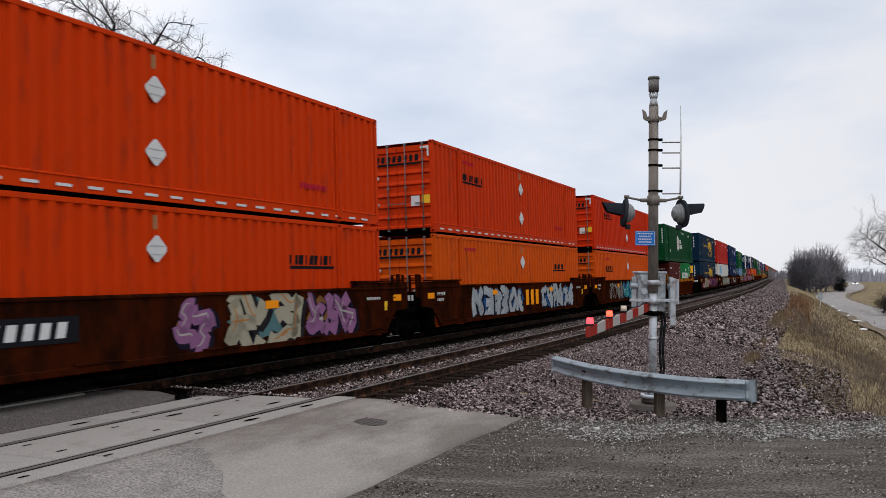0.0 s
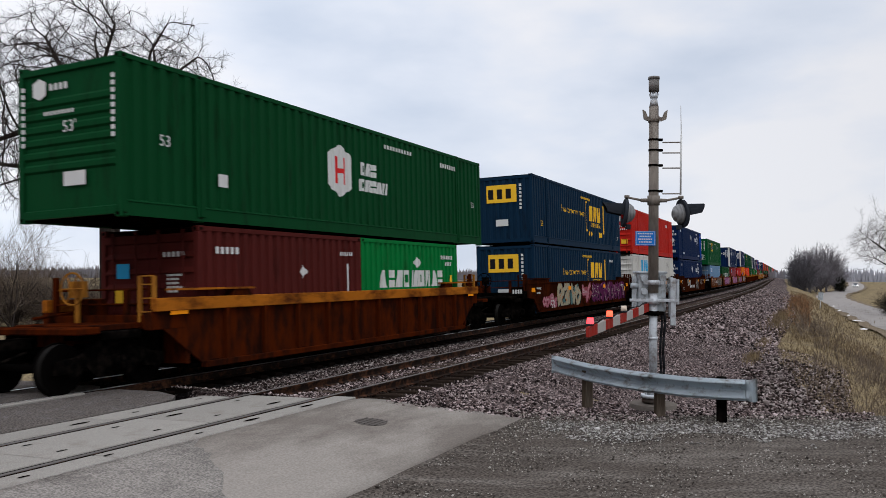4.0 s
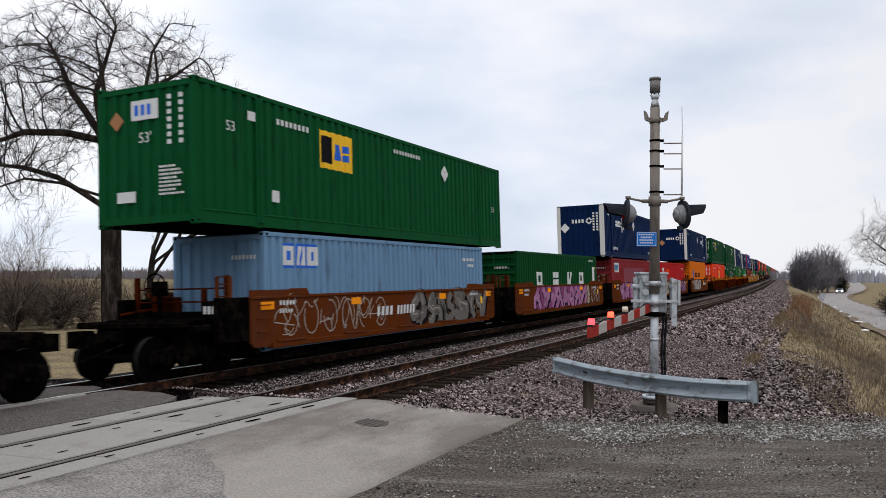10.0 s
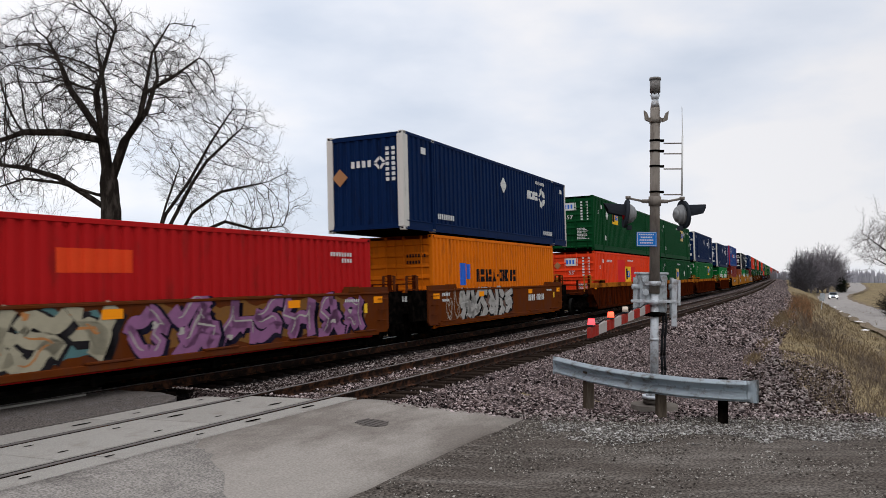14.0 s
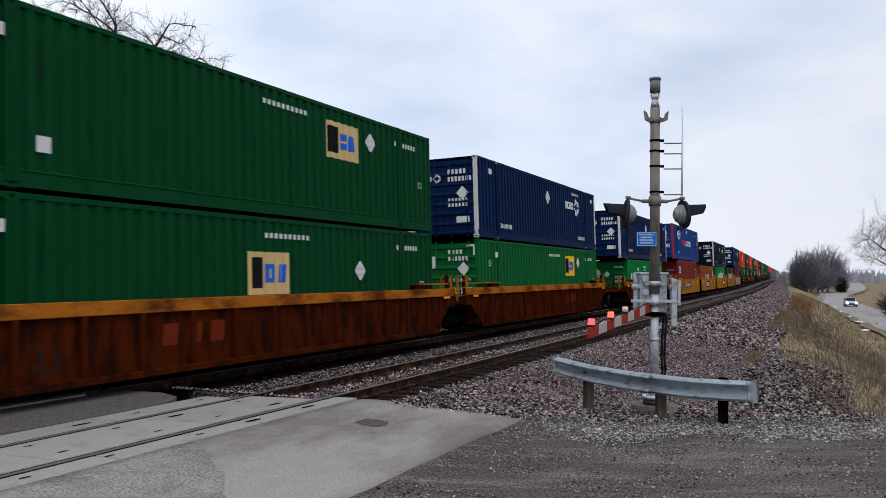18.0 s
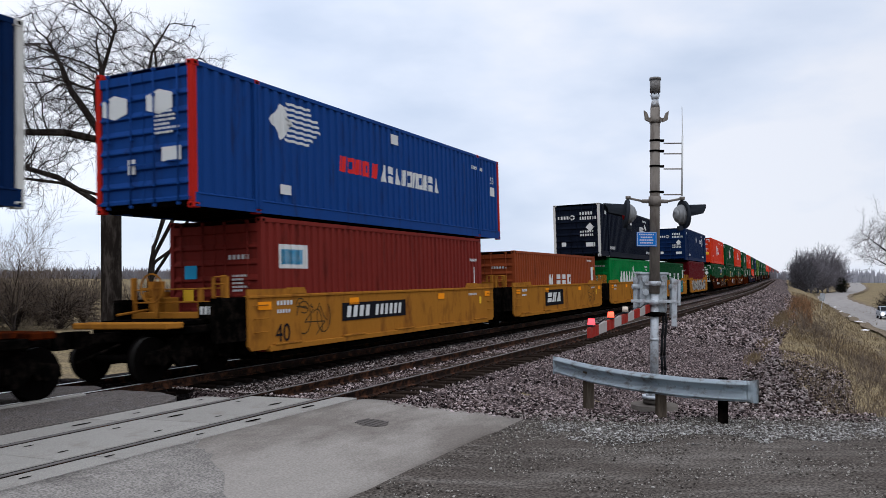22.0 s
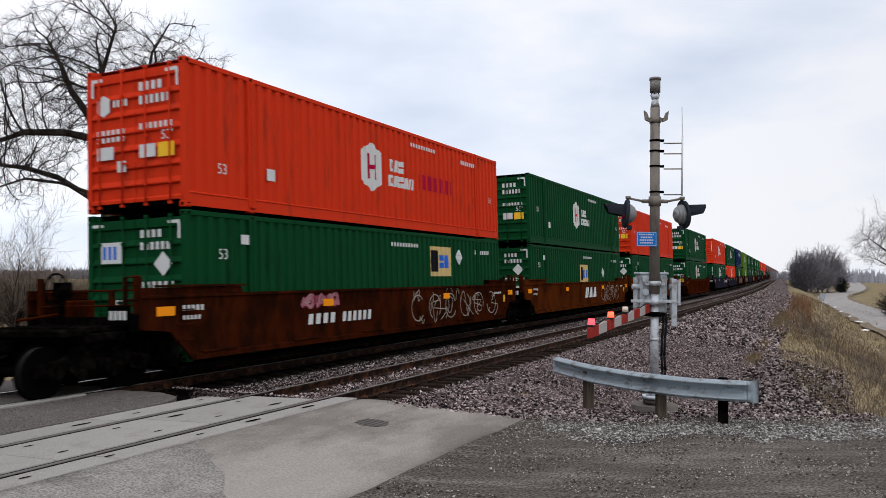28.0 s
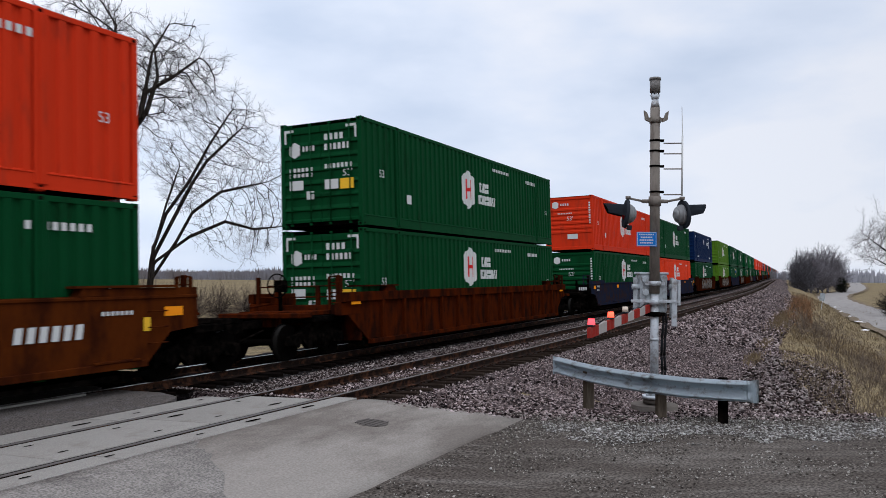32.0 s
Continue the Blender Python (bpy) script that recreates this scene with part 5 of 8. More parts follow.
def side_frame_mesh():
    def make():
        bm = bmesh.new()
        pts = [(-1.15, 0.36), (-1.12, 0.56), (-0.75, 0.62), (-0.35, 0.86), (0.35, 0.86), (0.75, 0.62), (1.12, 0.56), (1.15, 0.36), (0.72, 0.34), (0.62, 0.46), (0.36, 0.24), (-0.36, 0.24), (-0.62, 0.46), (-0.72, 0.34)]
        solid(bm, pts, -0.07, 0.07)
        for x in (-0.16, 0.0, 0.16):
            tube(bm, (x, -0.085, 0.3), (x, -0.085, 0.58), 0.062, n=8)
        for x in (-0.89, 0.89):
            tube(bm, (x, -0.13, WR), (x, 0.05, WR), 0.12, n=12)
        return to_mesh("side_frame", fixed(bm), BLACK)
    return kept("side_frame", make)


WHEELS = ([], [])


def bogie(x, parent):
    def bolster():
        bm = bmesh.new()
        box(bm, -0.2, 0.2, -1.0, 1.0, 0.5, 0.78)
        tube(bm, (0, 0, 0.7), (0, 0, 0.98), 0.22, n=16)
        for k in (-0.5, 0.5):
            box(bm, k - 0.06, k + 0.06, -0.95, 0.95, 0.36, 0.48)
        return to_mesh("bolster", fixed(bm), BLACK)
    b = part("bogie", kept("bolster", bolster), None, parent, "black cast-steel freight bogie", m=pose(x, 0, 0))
    part("side_frame", side_frame_mesh(), None, b, m=pose(0, -0.98, 0))
    part("side_frame", side_frame_mesh(), None, b, m=pose(0, 0.98, 0, 0, 0, 180))
    for i, dx in enumerate((-0.89, 0.89)):
        w = part("wheelset", wheelset_mesh(), None, b, m=pose(dx, 0, WR))
        WHEELS[i].append(w)
    return b


STYLES = dict(
    brown=dict(body=WELL_BROWN, word="dark brown", ribs=False, top=1.63, low=0.44),
    graff=dict(body=WELL_ORANGE, word="rust-orange", ribs=False, top=1.54, low=0.46),
    yellow=dict(body=WELL_YELLOW, word="weathered yellow", ribs=False, top=1.56, low=0.40),
    ribbed=dict(body=WELL_RUST, word="rusty ribbed orange-topped", ribs=True, top=1.55, low=0.25),
    umber=dict(body=WELL_UMBER, word="rust-streaked orange-brown", ribs=False, top=1.63, low=0.44),
    rusty=dict(body=WELL_RUST, word="rusty brown ribbed", ribs=True, top=1.55, low=0.25),
    navy=dict(body=WELL_NAVY, word="dark blue", ribs=False, top=1.55, low=0.42))
YS = 1.44


def well_meshes(style, half, hp):
    """half: half the well's length; hp: from the middle to the bogie."""
    def make():
        st, out = STYLES[style], {}
        body, t, lo = st["body"], st["top"], st["low"]
        short = style in ("yellow", "graff")
        e = half + 0.40 if short else hp - 0.55
        tip = half + (0.75 if st["ribs"] else 0.35)
        bm = bmesh.new()
        if st["ribs"]:
            pts = [(-e, 1.02), (-tip, 0.98), (-half + 0.3, lo), (half - 0.3, lo), (tip, 0.98), (e, 1.02), (e, t - 0.20), (-e, t - 0.20)]
            solid(bm, pts, -YS + 0.10, -YS + 0.055)
        else:
            pts = ([(-e, lo + 0.1), (-e + 0.1, lo), (e - 0.1, lo), (e, lo + 0.1)] if short else [(-e, 1.02), (-tip, 0.95), (-half + 0.2, lo), (half - 0.2, lo), (tip, 0.95), (e, 1.02)]) + [(e, t + 0.12), (half - 1.0, t + 0.12), (half - 1.35, t), (-half + 1.35, t), (-half + 1.0, t + 0.12), (-e, t + 0.12)]
            solid(bm, pts, -YS + 0.06, -YS)
        out["side_wall"] = to_mesh("side_wall", fixed(bm), body)
        bm = bmesh.new()
        box(bm, -e, e, -YS - 0.03, -YS + 0.12, t - (0.24 if st["ribs"] else 0.07), t if st["ribs"] else t - 0.012)
        out["top_chord"] = to_mesh("top_chord", bevelled(bm, 0.01), RIB_TOP if style == "ribbed" else body)
        bm = bmesh.new()
        box(bm, -half + 0.25, half - 0.25, -YS - 0.07, -YS + 0.1, lo - 0.05, lo + 0.07)
        out["bottom_chord"] = to_mesh("bottom_chord", bevelled(bm, 0.01), body)
        bm = bmesh.new()
        if st["ribs"]:
            box(bm, -0.05, 0.05, -YS - 0.045, -YS + 0.06, lo + 0.05, t - 0.23)
        else:
            box(bm, -0.5, 0.5, -YS - 0.09, -YS, lo + 0.07, lo + 0.11)
        out["rib"] = to_mesh("rib", bevelled(bm, 0.008), body)
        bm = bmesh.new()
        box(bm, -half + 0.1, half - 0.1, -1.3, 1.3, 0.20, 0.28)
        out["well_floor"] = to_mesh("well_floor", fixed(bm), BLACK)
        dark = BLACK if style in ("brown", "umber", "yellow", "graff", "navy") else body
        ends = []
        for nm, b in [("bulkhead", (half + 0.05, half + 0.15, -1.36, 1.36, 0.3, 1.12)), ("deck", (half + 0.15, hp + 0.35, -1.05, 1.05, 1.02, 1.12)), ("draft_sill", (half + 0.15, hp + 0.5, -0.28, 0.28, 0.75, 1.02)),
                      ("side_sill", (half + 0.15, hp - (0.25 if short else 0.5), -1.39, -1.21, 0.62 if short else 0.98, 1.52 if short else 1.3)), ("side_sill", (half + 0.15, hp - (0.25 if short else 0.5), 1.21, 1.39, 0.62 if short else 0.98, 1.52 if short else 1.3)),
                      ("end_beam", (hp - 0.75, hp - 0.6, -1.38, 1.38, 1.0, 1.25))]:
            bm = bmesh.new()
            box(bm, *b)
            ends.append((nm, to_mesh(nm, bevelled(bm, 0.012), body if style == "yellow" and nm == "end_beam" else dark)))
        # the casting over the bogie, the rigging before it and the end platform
        # plain solid blocks, added to block the view through and darken the gap
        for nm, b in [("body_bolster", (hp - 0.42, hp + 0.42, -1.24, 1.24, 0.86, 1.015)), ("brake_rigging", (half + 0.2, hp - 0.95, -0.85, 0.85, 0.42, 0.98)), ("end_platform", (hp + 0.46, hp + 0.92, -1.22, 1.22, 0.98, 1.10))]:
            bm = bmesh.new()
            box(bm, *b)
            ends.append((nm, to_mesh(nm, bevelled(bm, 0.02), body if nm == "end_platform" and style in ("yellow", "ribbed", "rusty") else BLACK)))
        rust = WELL_RUST if style in ("graff", "ribbed", "rusty", "brown", "umber") else (WELL_YELLOW if style == "yellow" else dark)
        for y in (-1.22, -0.62, 0.62, 1.22):
            bm = bmesh.new()
            box(bm, hp - 0.72, hp - 0.62, y - 0.05, y + 0.05, 1.1, 1.98 if abs(y) > 1 else 1.72)
            ends.append(("stanchion", to_mesh("stanchion", bevelled(bm, 0.01), rust)))
        for z in (1.45, 1.72):
            bm = bmesh.new()
            tube(bm, (hp - 0.67, -1.22, z), (hp - 0.67, 1.22, z), 0.018, n=6)
            ends.append(("handrail", to_mesh("handrail", bm, rust)))
        bm = bmesh.new()
        box(bm, half + 0.35, half + 0.75, -0.95, -0.45, 1.12, 1.55)
        tube(bm, (half + 0.8, -0.9, 1.3), (hp + 0.1, -0.9, 1.22), 0.035, n=6)
        ends.append(("brake_valve", to_mesh("brake_valve", bevelled(bm, 0.02), rust)))
        out["ends"] = ends
        bm = bmesh.new()
        solid(bm, [(-0.32, 0), (0.32, 0), (0.22, 0.14), (-0.22, 0.14)], -YS - 0.02, -YS + 0.16)
        out["guide"] = to_mesh("guide", fixed(bm), body)
        bm = bmesh.new()
        for y in (-1.34, -1.0):
            box(bm, -0.03, 0.03, y - 0.03, y + 0.03, 1.05, 1.95)
        for z in (1.3, 1.55, 1.8, 1.95):
            tube(bm, (0, -1.34, z), (0, -1.0, z), 0.014, n=6)
        out["ladder"] = to_mesh("ladder", fixed(bm), WELL_YELLOW if style in ("yellow", "ribbed") else body)
        bm = bmesh.new()
        for i in range(18):
            a, b = i * math.pi / 9, (i + 1) * math.pi / 9
            tube(bm, (0, 0.3 * math.cos(a), 0.3 * math.sin(a)), (0, 0.3 * math.cos(b), 0.3 * math.sin(b)), 0.018, n=6, caps=False)
        for i in range(3):
            a = i * math.pi / 3
            tube(bm, (0, 0.3 * math.cos(a), 0.3 * math.sin(a)), (0, -0.3 * math.cos(a), -0.3 * math.sin(a)), 0.014, n=6)
        box(bm, 0.02, 0.25, -0.12, 0.12, -0.16, 0.14)
        tube(bm, (0.12, 0, -0.1), (0.12, 0, -0.85), 0.05, n=8)
        out["brake_wheel"] = to_mesh("brake_wheel", fixed(bm), WELL_YELLOW if style in ("yellow", "ribbed") else BLACK)
        bm = bmesh.new()
        box(bm, 0.0, 0.95, -0.09, 0.09, 0.76, 0.94)
        box(bm, 0.80, 1.12, -0.17, 0.17, 0.70, 1.0)
        tube(bm, (0.3, 0.35, 0.72), (1.05, 0.12, 0.45), 0.025, n=6)
        out["coupler"] = to_mesh("coupler", fixed(bm), BLACK)
        bm = bmesh.new()
        tube(bm, (half + 0.7, -0.55, 1.38), (half + 0.7, 0.75, 1.38), 0.19, n=14)
        tube(bm, (half + 1.2, 0.3, 1.25), (hp + 0.2, 0.3, 1.25), 0.04, n=6)
        out["air_reservoir"] = to_mesh("air_reservoir", fixed(bm), BLACK)
        return out
    return kept(("well", style, half, hp), make)


GRAFF = dict(silver=((0.40, 0.42, 0.44), (0.010, 0.014, 0.03), (0.02, 0.10, 0.26), (0.55, 0.58, 0.60)), pink=((0.46, 0.19, 0.36), (0.020, 0.012, 0.025), (0.26, 0.07, 0.17), (0.50, 0.38, 0.44)), teal=((0.04, 0.24, 0.27), (0.015, 0.02, 0.05), (0.03, 0.10, 0.26), (0.48, 0.55, 0.55)),
             purple=((0.12, 0.02, 0.08), (0.02, 0.01, 0.02), (0.26, 0.09, 0.18), (0.45, 0.40, 0.34)), cream=((0.42, 0.38, 0.27), (0.02, 0.018, 0.02), (0.10, 0.20, 0.20), (0.50, 0.22, 0.08)), grey=((0.17, 0.155, 0.14), (0.012, 0.010, 0.010), (0.12, 0.06, 0.03), (0.40, 0.34, 0.28)),
             lilac=((0.30, 0.13, 0.26), (0.015, 0.012, 0.025), (0.22, 0.10, 0.03), (0.46, 0.42, 0.38)), line=((0.42, 0.36, 0.30), (0.42, 0.36, 0.30), (0.42, 0.36, 0.30), (0.42, 0.36, 0.30)), white=((0.42, 0.40, 0.37), (0.012, 0.012, 0.012), (0.16, 0.10, 0.08), (0.52, 0.50, 0.46)),
             sea=((0.34, 0.34, 0.24), (0.012, 0.03, 0.04), (0.06, 0.15, 0.17), (0.46, 0.46, 0.36)), rosy=((0.45, 0.16, 0.20), (0.10, 0.01, 0.015), (0.30, 0.07, 0.09), (0.52, 0.40, 0.40)), ink=((0.08, 0.05, 0.02), (0.08, 0.05, 0.02), (0.08, 0.05, 0.02), (0.08, 0.05, 0.02)))
for k, cols in GRAFF.items():
    for nm, col in zip(("fill", "edge", "back", "light"), cols):
        mat("spray_%s_%s" % (k, nm), [v * 0.75 for v in col], 0.55, 0, 0.2, 5, [v * 0.6 + 0.01 for v in col], 0.3)


def spray(parent, x0, x1, z0, z1, ink, seed, n=6, outline_only=False):
    """Overlapping sprayed shapes on a wagon's side: a field, dark voids and bars, pale edges."""
    r = random.Random(seed)
    bm = bmesh.new()
    w, h = (x1 - x0) / n, z1 - z0
    mid = (z0 + z1) / 2

    def put(pts, mi, lay):
        vs = [bm.verts.new((x, -YS - 0.003 - 0.0014 * lay, max(z0 - 0.03, min(z1 + 0.03, z)))) for x, z in pts]
        bm.faces.new(vs).material_index = mi

    def blob(cx, cz, rx, rz, mi, lay, k=0.14, lean=0.0):
        ph, m = r.uniform(0, 6), r.choice((0.6, 0.8, 1.0))
        pts = []
        for i in range(20):
            a = 2 * math.pi * i / 20
            q = 1 + k * math.sin(2 * a + ph) + k * 0.7 * math.sin(3 * a + 2 * ph)
            ca, sa = math.cos(a), math.sin(a)
            x, z = rx * q * math.copysign(abs(ca) ** m, ca), rz * q * math.copysign(abs(sa) ** m, sa)
            pts.append((cx + x + lean * z, cz + z))
        put(pts, mi, lay)

    def stroke(pts, wd, mi, lay, taper=0.0):
        m = len(pts) - 1
        left, right = [], []
        for i in range(m + 1):
            a, b = pts[max(0, i - 1)], pts[min(m, i + 1)]
            d = math.hypot(b[0] - a[0], b[1] - a[1]) or 1
            k = wd * (1 - taper * abs(2 * i / m - 1))
            ox, oz = -(b[1] - a[1]) / d * k, (b[0] - a[0]) / d * k
            left.append((pts[i][0] + ox, pts[i][1] + oz))
            right.append((pts[i][0] - ox, pts[i][1] - oz))
        for i in range(m):
            put([left[i], right[i], right[i + 1], left[i + 1]], mi, lay)

    def curve(p, q, bow, steps=9):
        dx, dz = q[0] - p[0], q[1] - p[1]
        return [(p[0] + dx * t - dz * bow * math.sin(math.pi * t) * (1 if t < 0.5 or bow > 0 else -1), p[1] + dz * t + dx * bow * math.sin(2 * math.pi * t)) for t in [i / steps for i in range(steps + 1)]]

    if outline_only:
        for i in range(n):
            cx = x0 + w * (i + 0.5)
            for k in range(3):
                p = (cx + r.uniform(-0.6, 0.4) * w, z0 + r.uniform(0.05, 0.95) * h)
                q = (cx + r.uniform(-0.4, 0.6) * w, z0 + r.uniform(0.05, 0.95) * h)
                stroke(curve(p, q, r.uniform(-0.9, 0.9), 12), 0.013, 0, 1 + k)
            a0 = r.uniform(0, 6)
            stroke([(cx + 0.35 * w * math.cos(a0 + 0.45 * t), mid + 0.35 * h * math.sin(a0 + 0.45 * t)) for t in range(12)], 0.014, 0, 4)
    else:
        top, low = [], []
        m = 8 * n
        ph = r.uniform(0, 6)
        for i in range(m + 1):
            x = x0 + (x1 - x0) * i / m
            e = 0.34 * h * (1 - min(1, min(i, m - i) / 5)) ** 1.5
            lobe = 0.03 if ink == "pink" else 0.17
            top.append((x, z1 - e - lobe * h * abs(math.sin(math.pi * n * i / m + ph)) ** 0.7 - abs(r.gauss(0, 0.03))))
            low.append((x, z0 + e + lobe * h * abs(math.sin(math.pi * n * 0.8 * i / m + 2 * ph)) ** 0.7 + abs(r.gauss(0, 0.03))))
        for i in range(m):
            put([low[i], low[i + 1], top[i + 1], top[i]], 2, 0)
        shapes = (((0.1, 0, 0.15, 1), (0.15, 0.95, 0.9, 0.7), (0.9, 0.6, 0.2, 0.45), (0.4, 0.5, 0.95, 0)), ((0.9, 0.85, 0.1, 0.75), (0.15, 0.7, 0.9, 0.35), (0.9, 0.35, 0.05, 0.1)),
                  ((0.15, 0, 0.1, 1), (0.12, 0.95, 0.9, 0.9), (0.12, 0.52, 0.75, 0.5), (0.12, 0.08, 0.95, 0.05)), ((0.05, 0, 0.5, 1), (0.5, 1, 0.95, 0), (0.25, 0.35, 0.78, 0.38)),
                  ((0.5, 0.95, 0.08, 0.5), (0.1, 0.55, 0.5, 0.05), (0.5, 0.05, 0.92, 0.5), (0.9, 0.45, 0.45, 0.95)), ((0.12, 0, 0.12, 1), (0.9, 0, 0.85, 1), (0.12, 0.9, 0.88, 0.12)), ((0.1, 1, 0.5, 0.05), (0.9, 1, 0.45, 0.1), (0.3, 0.5, 0.7, 0.55)))
        for i in range(n):
            cx, lean = x0 + w * i + r.uniform(-0.08, 0.05) * w, r.uniform(-0.12, 0.3)
            wide, tall, zz = w * r.uniform(0.92, 1.1), h * r.uniform(0.74, 0.88), z0 + h * r.uniform(0.05, 0.12)
            wd = min(0.12 * h, 0.17 * w) * r.uniform(0.85, 1.25)
            lines = []
            turn_x, turn_z = r.random() < 0.5, r.random() < 0.4
            for a, b, c, d in r.choice(shapes):
                if turn_x:
                    a, c = 1 - a, 1 - c
                if turn_z:
                    b, d = 1 - b, 1 - d
                p = (cx + wide * a + lean * tall * b * 0.4, zz + tall * b)
                q = (cx + wide * c + lean * tall * d * 0.4, zz + tall * d)
                lines.append(curve(p, q, r.uniform(-0.34, 0.34)))
            o = i % 2 * 3
            for c in lines:
                stroke([(x + wd * 0.5, z - wd * 0.4) for x, z in c], wd * 1.5, 1, 1 + o, -0.08)
            for c in lines:
                stroke(c, wd, 0, 2 + o, -0.12)
            for c in lines:
                if r.random() < 0.7:
                    stroke([(x - wd * 0.35, z + wd * 0.3) for x, z in c[1:-2]], wd * 0.16, 3, 3 + o, 0.5)
            if r.random() < 0.5:
                blob(cx + r.uniform(0.2, 0.8) * wide, zz + r.uniform(0.1, 0.9) * tall, w * 0.07, h * 0.05, 3, 8, 0.3, 0.4)
    k = "spray_%s_" % ink
    tagged(part("graffiti", to_mesh("graffiti", fixed(bm), *[MATS[k + q] for q in ("fill", "edge", "back", "light")]), None, parent, "sprayed graffiti in overlapping shapes"), kind="stuff")


def panel_marks(parent, name, els, label="", proud=0.0):
    """Paint on the flat side of a well car (x from its middle)."""
    bm = bmesh.new()
    for i, el in enumerate(els):
        old = set(bm.verts)
        draw(bm, el)
        for v in bm.verts:
            if v not in old:
                v.co.y = -YS - 0.016 - 0.0012 * i - proud
    return part(name, to_mesh(name, fixed(bm), *INKS), None, parent, label)


def well_car(sigma, style, long_well, first, last, extra=(), detail=2):
    """sigma: the middle of the unit on the train. first, last: it carries couplers and a brake at that end."""
    half, hp = (8.3, 9.9) if long_well else (6.35, 7.9)
    st = STYLES[style]
    root = thing("well_car", "%s steel double-stack well car carrying containers" % st["word"], "railway wagon", group="well cars of the train")
    MOVING.append((root, sigma, 0.0, 0.0))
    f = well_meshes(style, half, hp)
    flip, turn = Matrix.Diagonal((1, -1, 1, 1)), pose(0, 0, 0, 0, 0, 180)
    if not detail:
        for n in ("side_wall", "top_chord", "bottom_chord", "well_floor"):
            part(n, f[n], None, root)
        bogie(-hp, root)
        return root
    for n in ("side_wall", "top_chord", "bottom_chord"):
        part(n, f[n], None, root)
        part(n, f[n], None, root, m=turn)
    part("well_floor", f["well_floor"], None, root)
    for q in (pose(0, 0, 0), turn):
        for nm, me in f["ends"][:(len(f["ends"]) if detail > 1 else 6)]:
            part(nm, me, None, root, m=q)
    n_ribs = (13 if long_well else 10) if st["ribs"] else (6 if long_well else 5)
    span = half - 0.9
    for i in range(n_ribs):
        x = -span + 2 * span * i / (n_ribs - 1)
        if detail:
            part("rib", f["rib"], None, root, m=pose(x, 0, 0))
    for x in (-half + 1.35, half - 1.35):
        part("guide", f["guide"], None, root, m=pose(x, 0, st["top"] + (0.0 if st["ribs"] else 0.0)))
    if style in ("brown", "umber", "ribbed", "rusty"):
        for a, b in ((-half - 0.5, -half + 1.75), (half - 1.75, half + 0.5)):
            bm = bmesh.new()
            box(bm, a, b, -YS - 0.05, -YS + 0.25, st["top"] + 0.13, st["top"] + 0.17)
            part("end_sill", fixed(bm), RIB_TOP if style == "ribbed" else (WELL_UMBER if style == "umber" else WELL_BROWN), root)
    for i in range(5):
        if detail > 1:
            x = -half + 0.6 + i * (2 * half - 1.2) / 4
            def beam():
                bm = bmesh.new()
                box(bm, -0.12, 0.12, -YS + 0.05, YS - 0.05, 0.17, 0.33)
                return to_mesh("cross_beam", bm, BLACK)
            part("cross_beam", kept("cross_beam", beam), None, root, m=pose(x, 0, 0))
    bogie(-hp, root)
    if last:
        bogie(hp, root)
    if detail > 1:
        part("ladder", f["ladder"], None, root, m=pose(-hp + 0.62, 0, 0))
        part("ladder", f["ladder"], None, root, m=pose(hp - 0.62, 0, 0))
        part("air_reservoir", f["air_reservoir"], None, root)
        if first:
            part("brake_wheel", f["brake_wheel"], None, root, "handbrake wheel on its stand", m=pose(-hp + 0.3, 0.35, 1.75))
    if detail > 1 and not st["ribs"]:
        def grab():
            bm = bmesh.new()
            tube(bm, (-0.2, -YS - 0.07, 0), (0.2, -YS - 0.07, 0), 0.013, n=6)
            for x in (-0.2, 0.2):
                tube(bm, (x, -YS - 0.07, 0), (x, -YS + 0.01, 0), 0.013, n=6)
            return to_mesh("grab_iron", bm, st["body"])
        for x in (-half - 0.02, half + 0.02):
            for z in (0.78, 1.06, 1.34):
                part("grab_iron", kept(("grab", style), grab), None, root, m=pose(x, 0, z))
    if first:
        part("coupler", f["coupler"], None, root, m=pose(-hp - 0.9, 0, 0, 0, 0, 180))
    if last:
        part("coupler", f["coupler"], None, root, m=pose(hp + 0.9, 0, 0))
    if detail > 1:
        e = half + 0.1 if style in ("yellow", "graff") else hp - 0.9
        for q in ((-e, e - 0.5, -half * 0.45, half * 0.35) if not st["ribs"] else (-e, e - 0.5)):
            panel_marks(root, "reflector", [("rect", q, 1.24, 0.45, 0.17, A_)], "amber reflector")
        if not st["ribs"]:
            stencil_marks = panel_marks(root, "stencil_marking", [("bars", -e + 0.65, 1.32, 0.6, 0.1, 5, W_), ("bars", -e + 0.65, 1.15, 0.5, 0.08, 5, W_), ("rect", e - 1.0, 1.0, 0.16, 0.24, Y_), ("bars", e - 1.9, 1.3, 0.7, 0.07, 7, W_)], "small white stencilling")
            tagged(stencil_marks, kind="stuff")
            bm = bmesh.new()
            box(bm, -hp + 0.45, -hp + 0.5, -1.25, -0.75, 1.1, 1.45, 0)
            part("end_plate", fixed(bm), BLACK, root)
            bm = bmesh.new()
            for i in range(4):
                box(bm, -hp + 0.44, -hp + 0.449, -1.2 + 0.11 * i, -1.13 + 0.11 * i, 1.2, 1.36)
            tagged(part("stencil_marking", fixed(bm), MARK, root), kind="stuff")
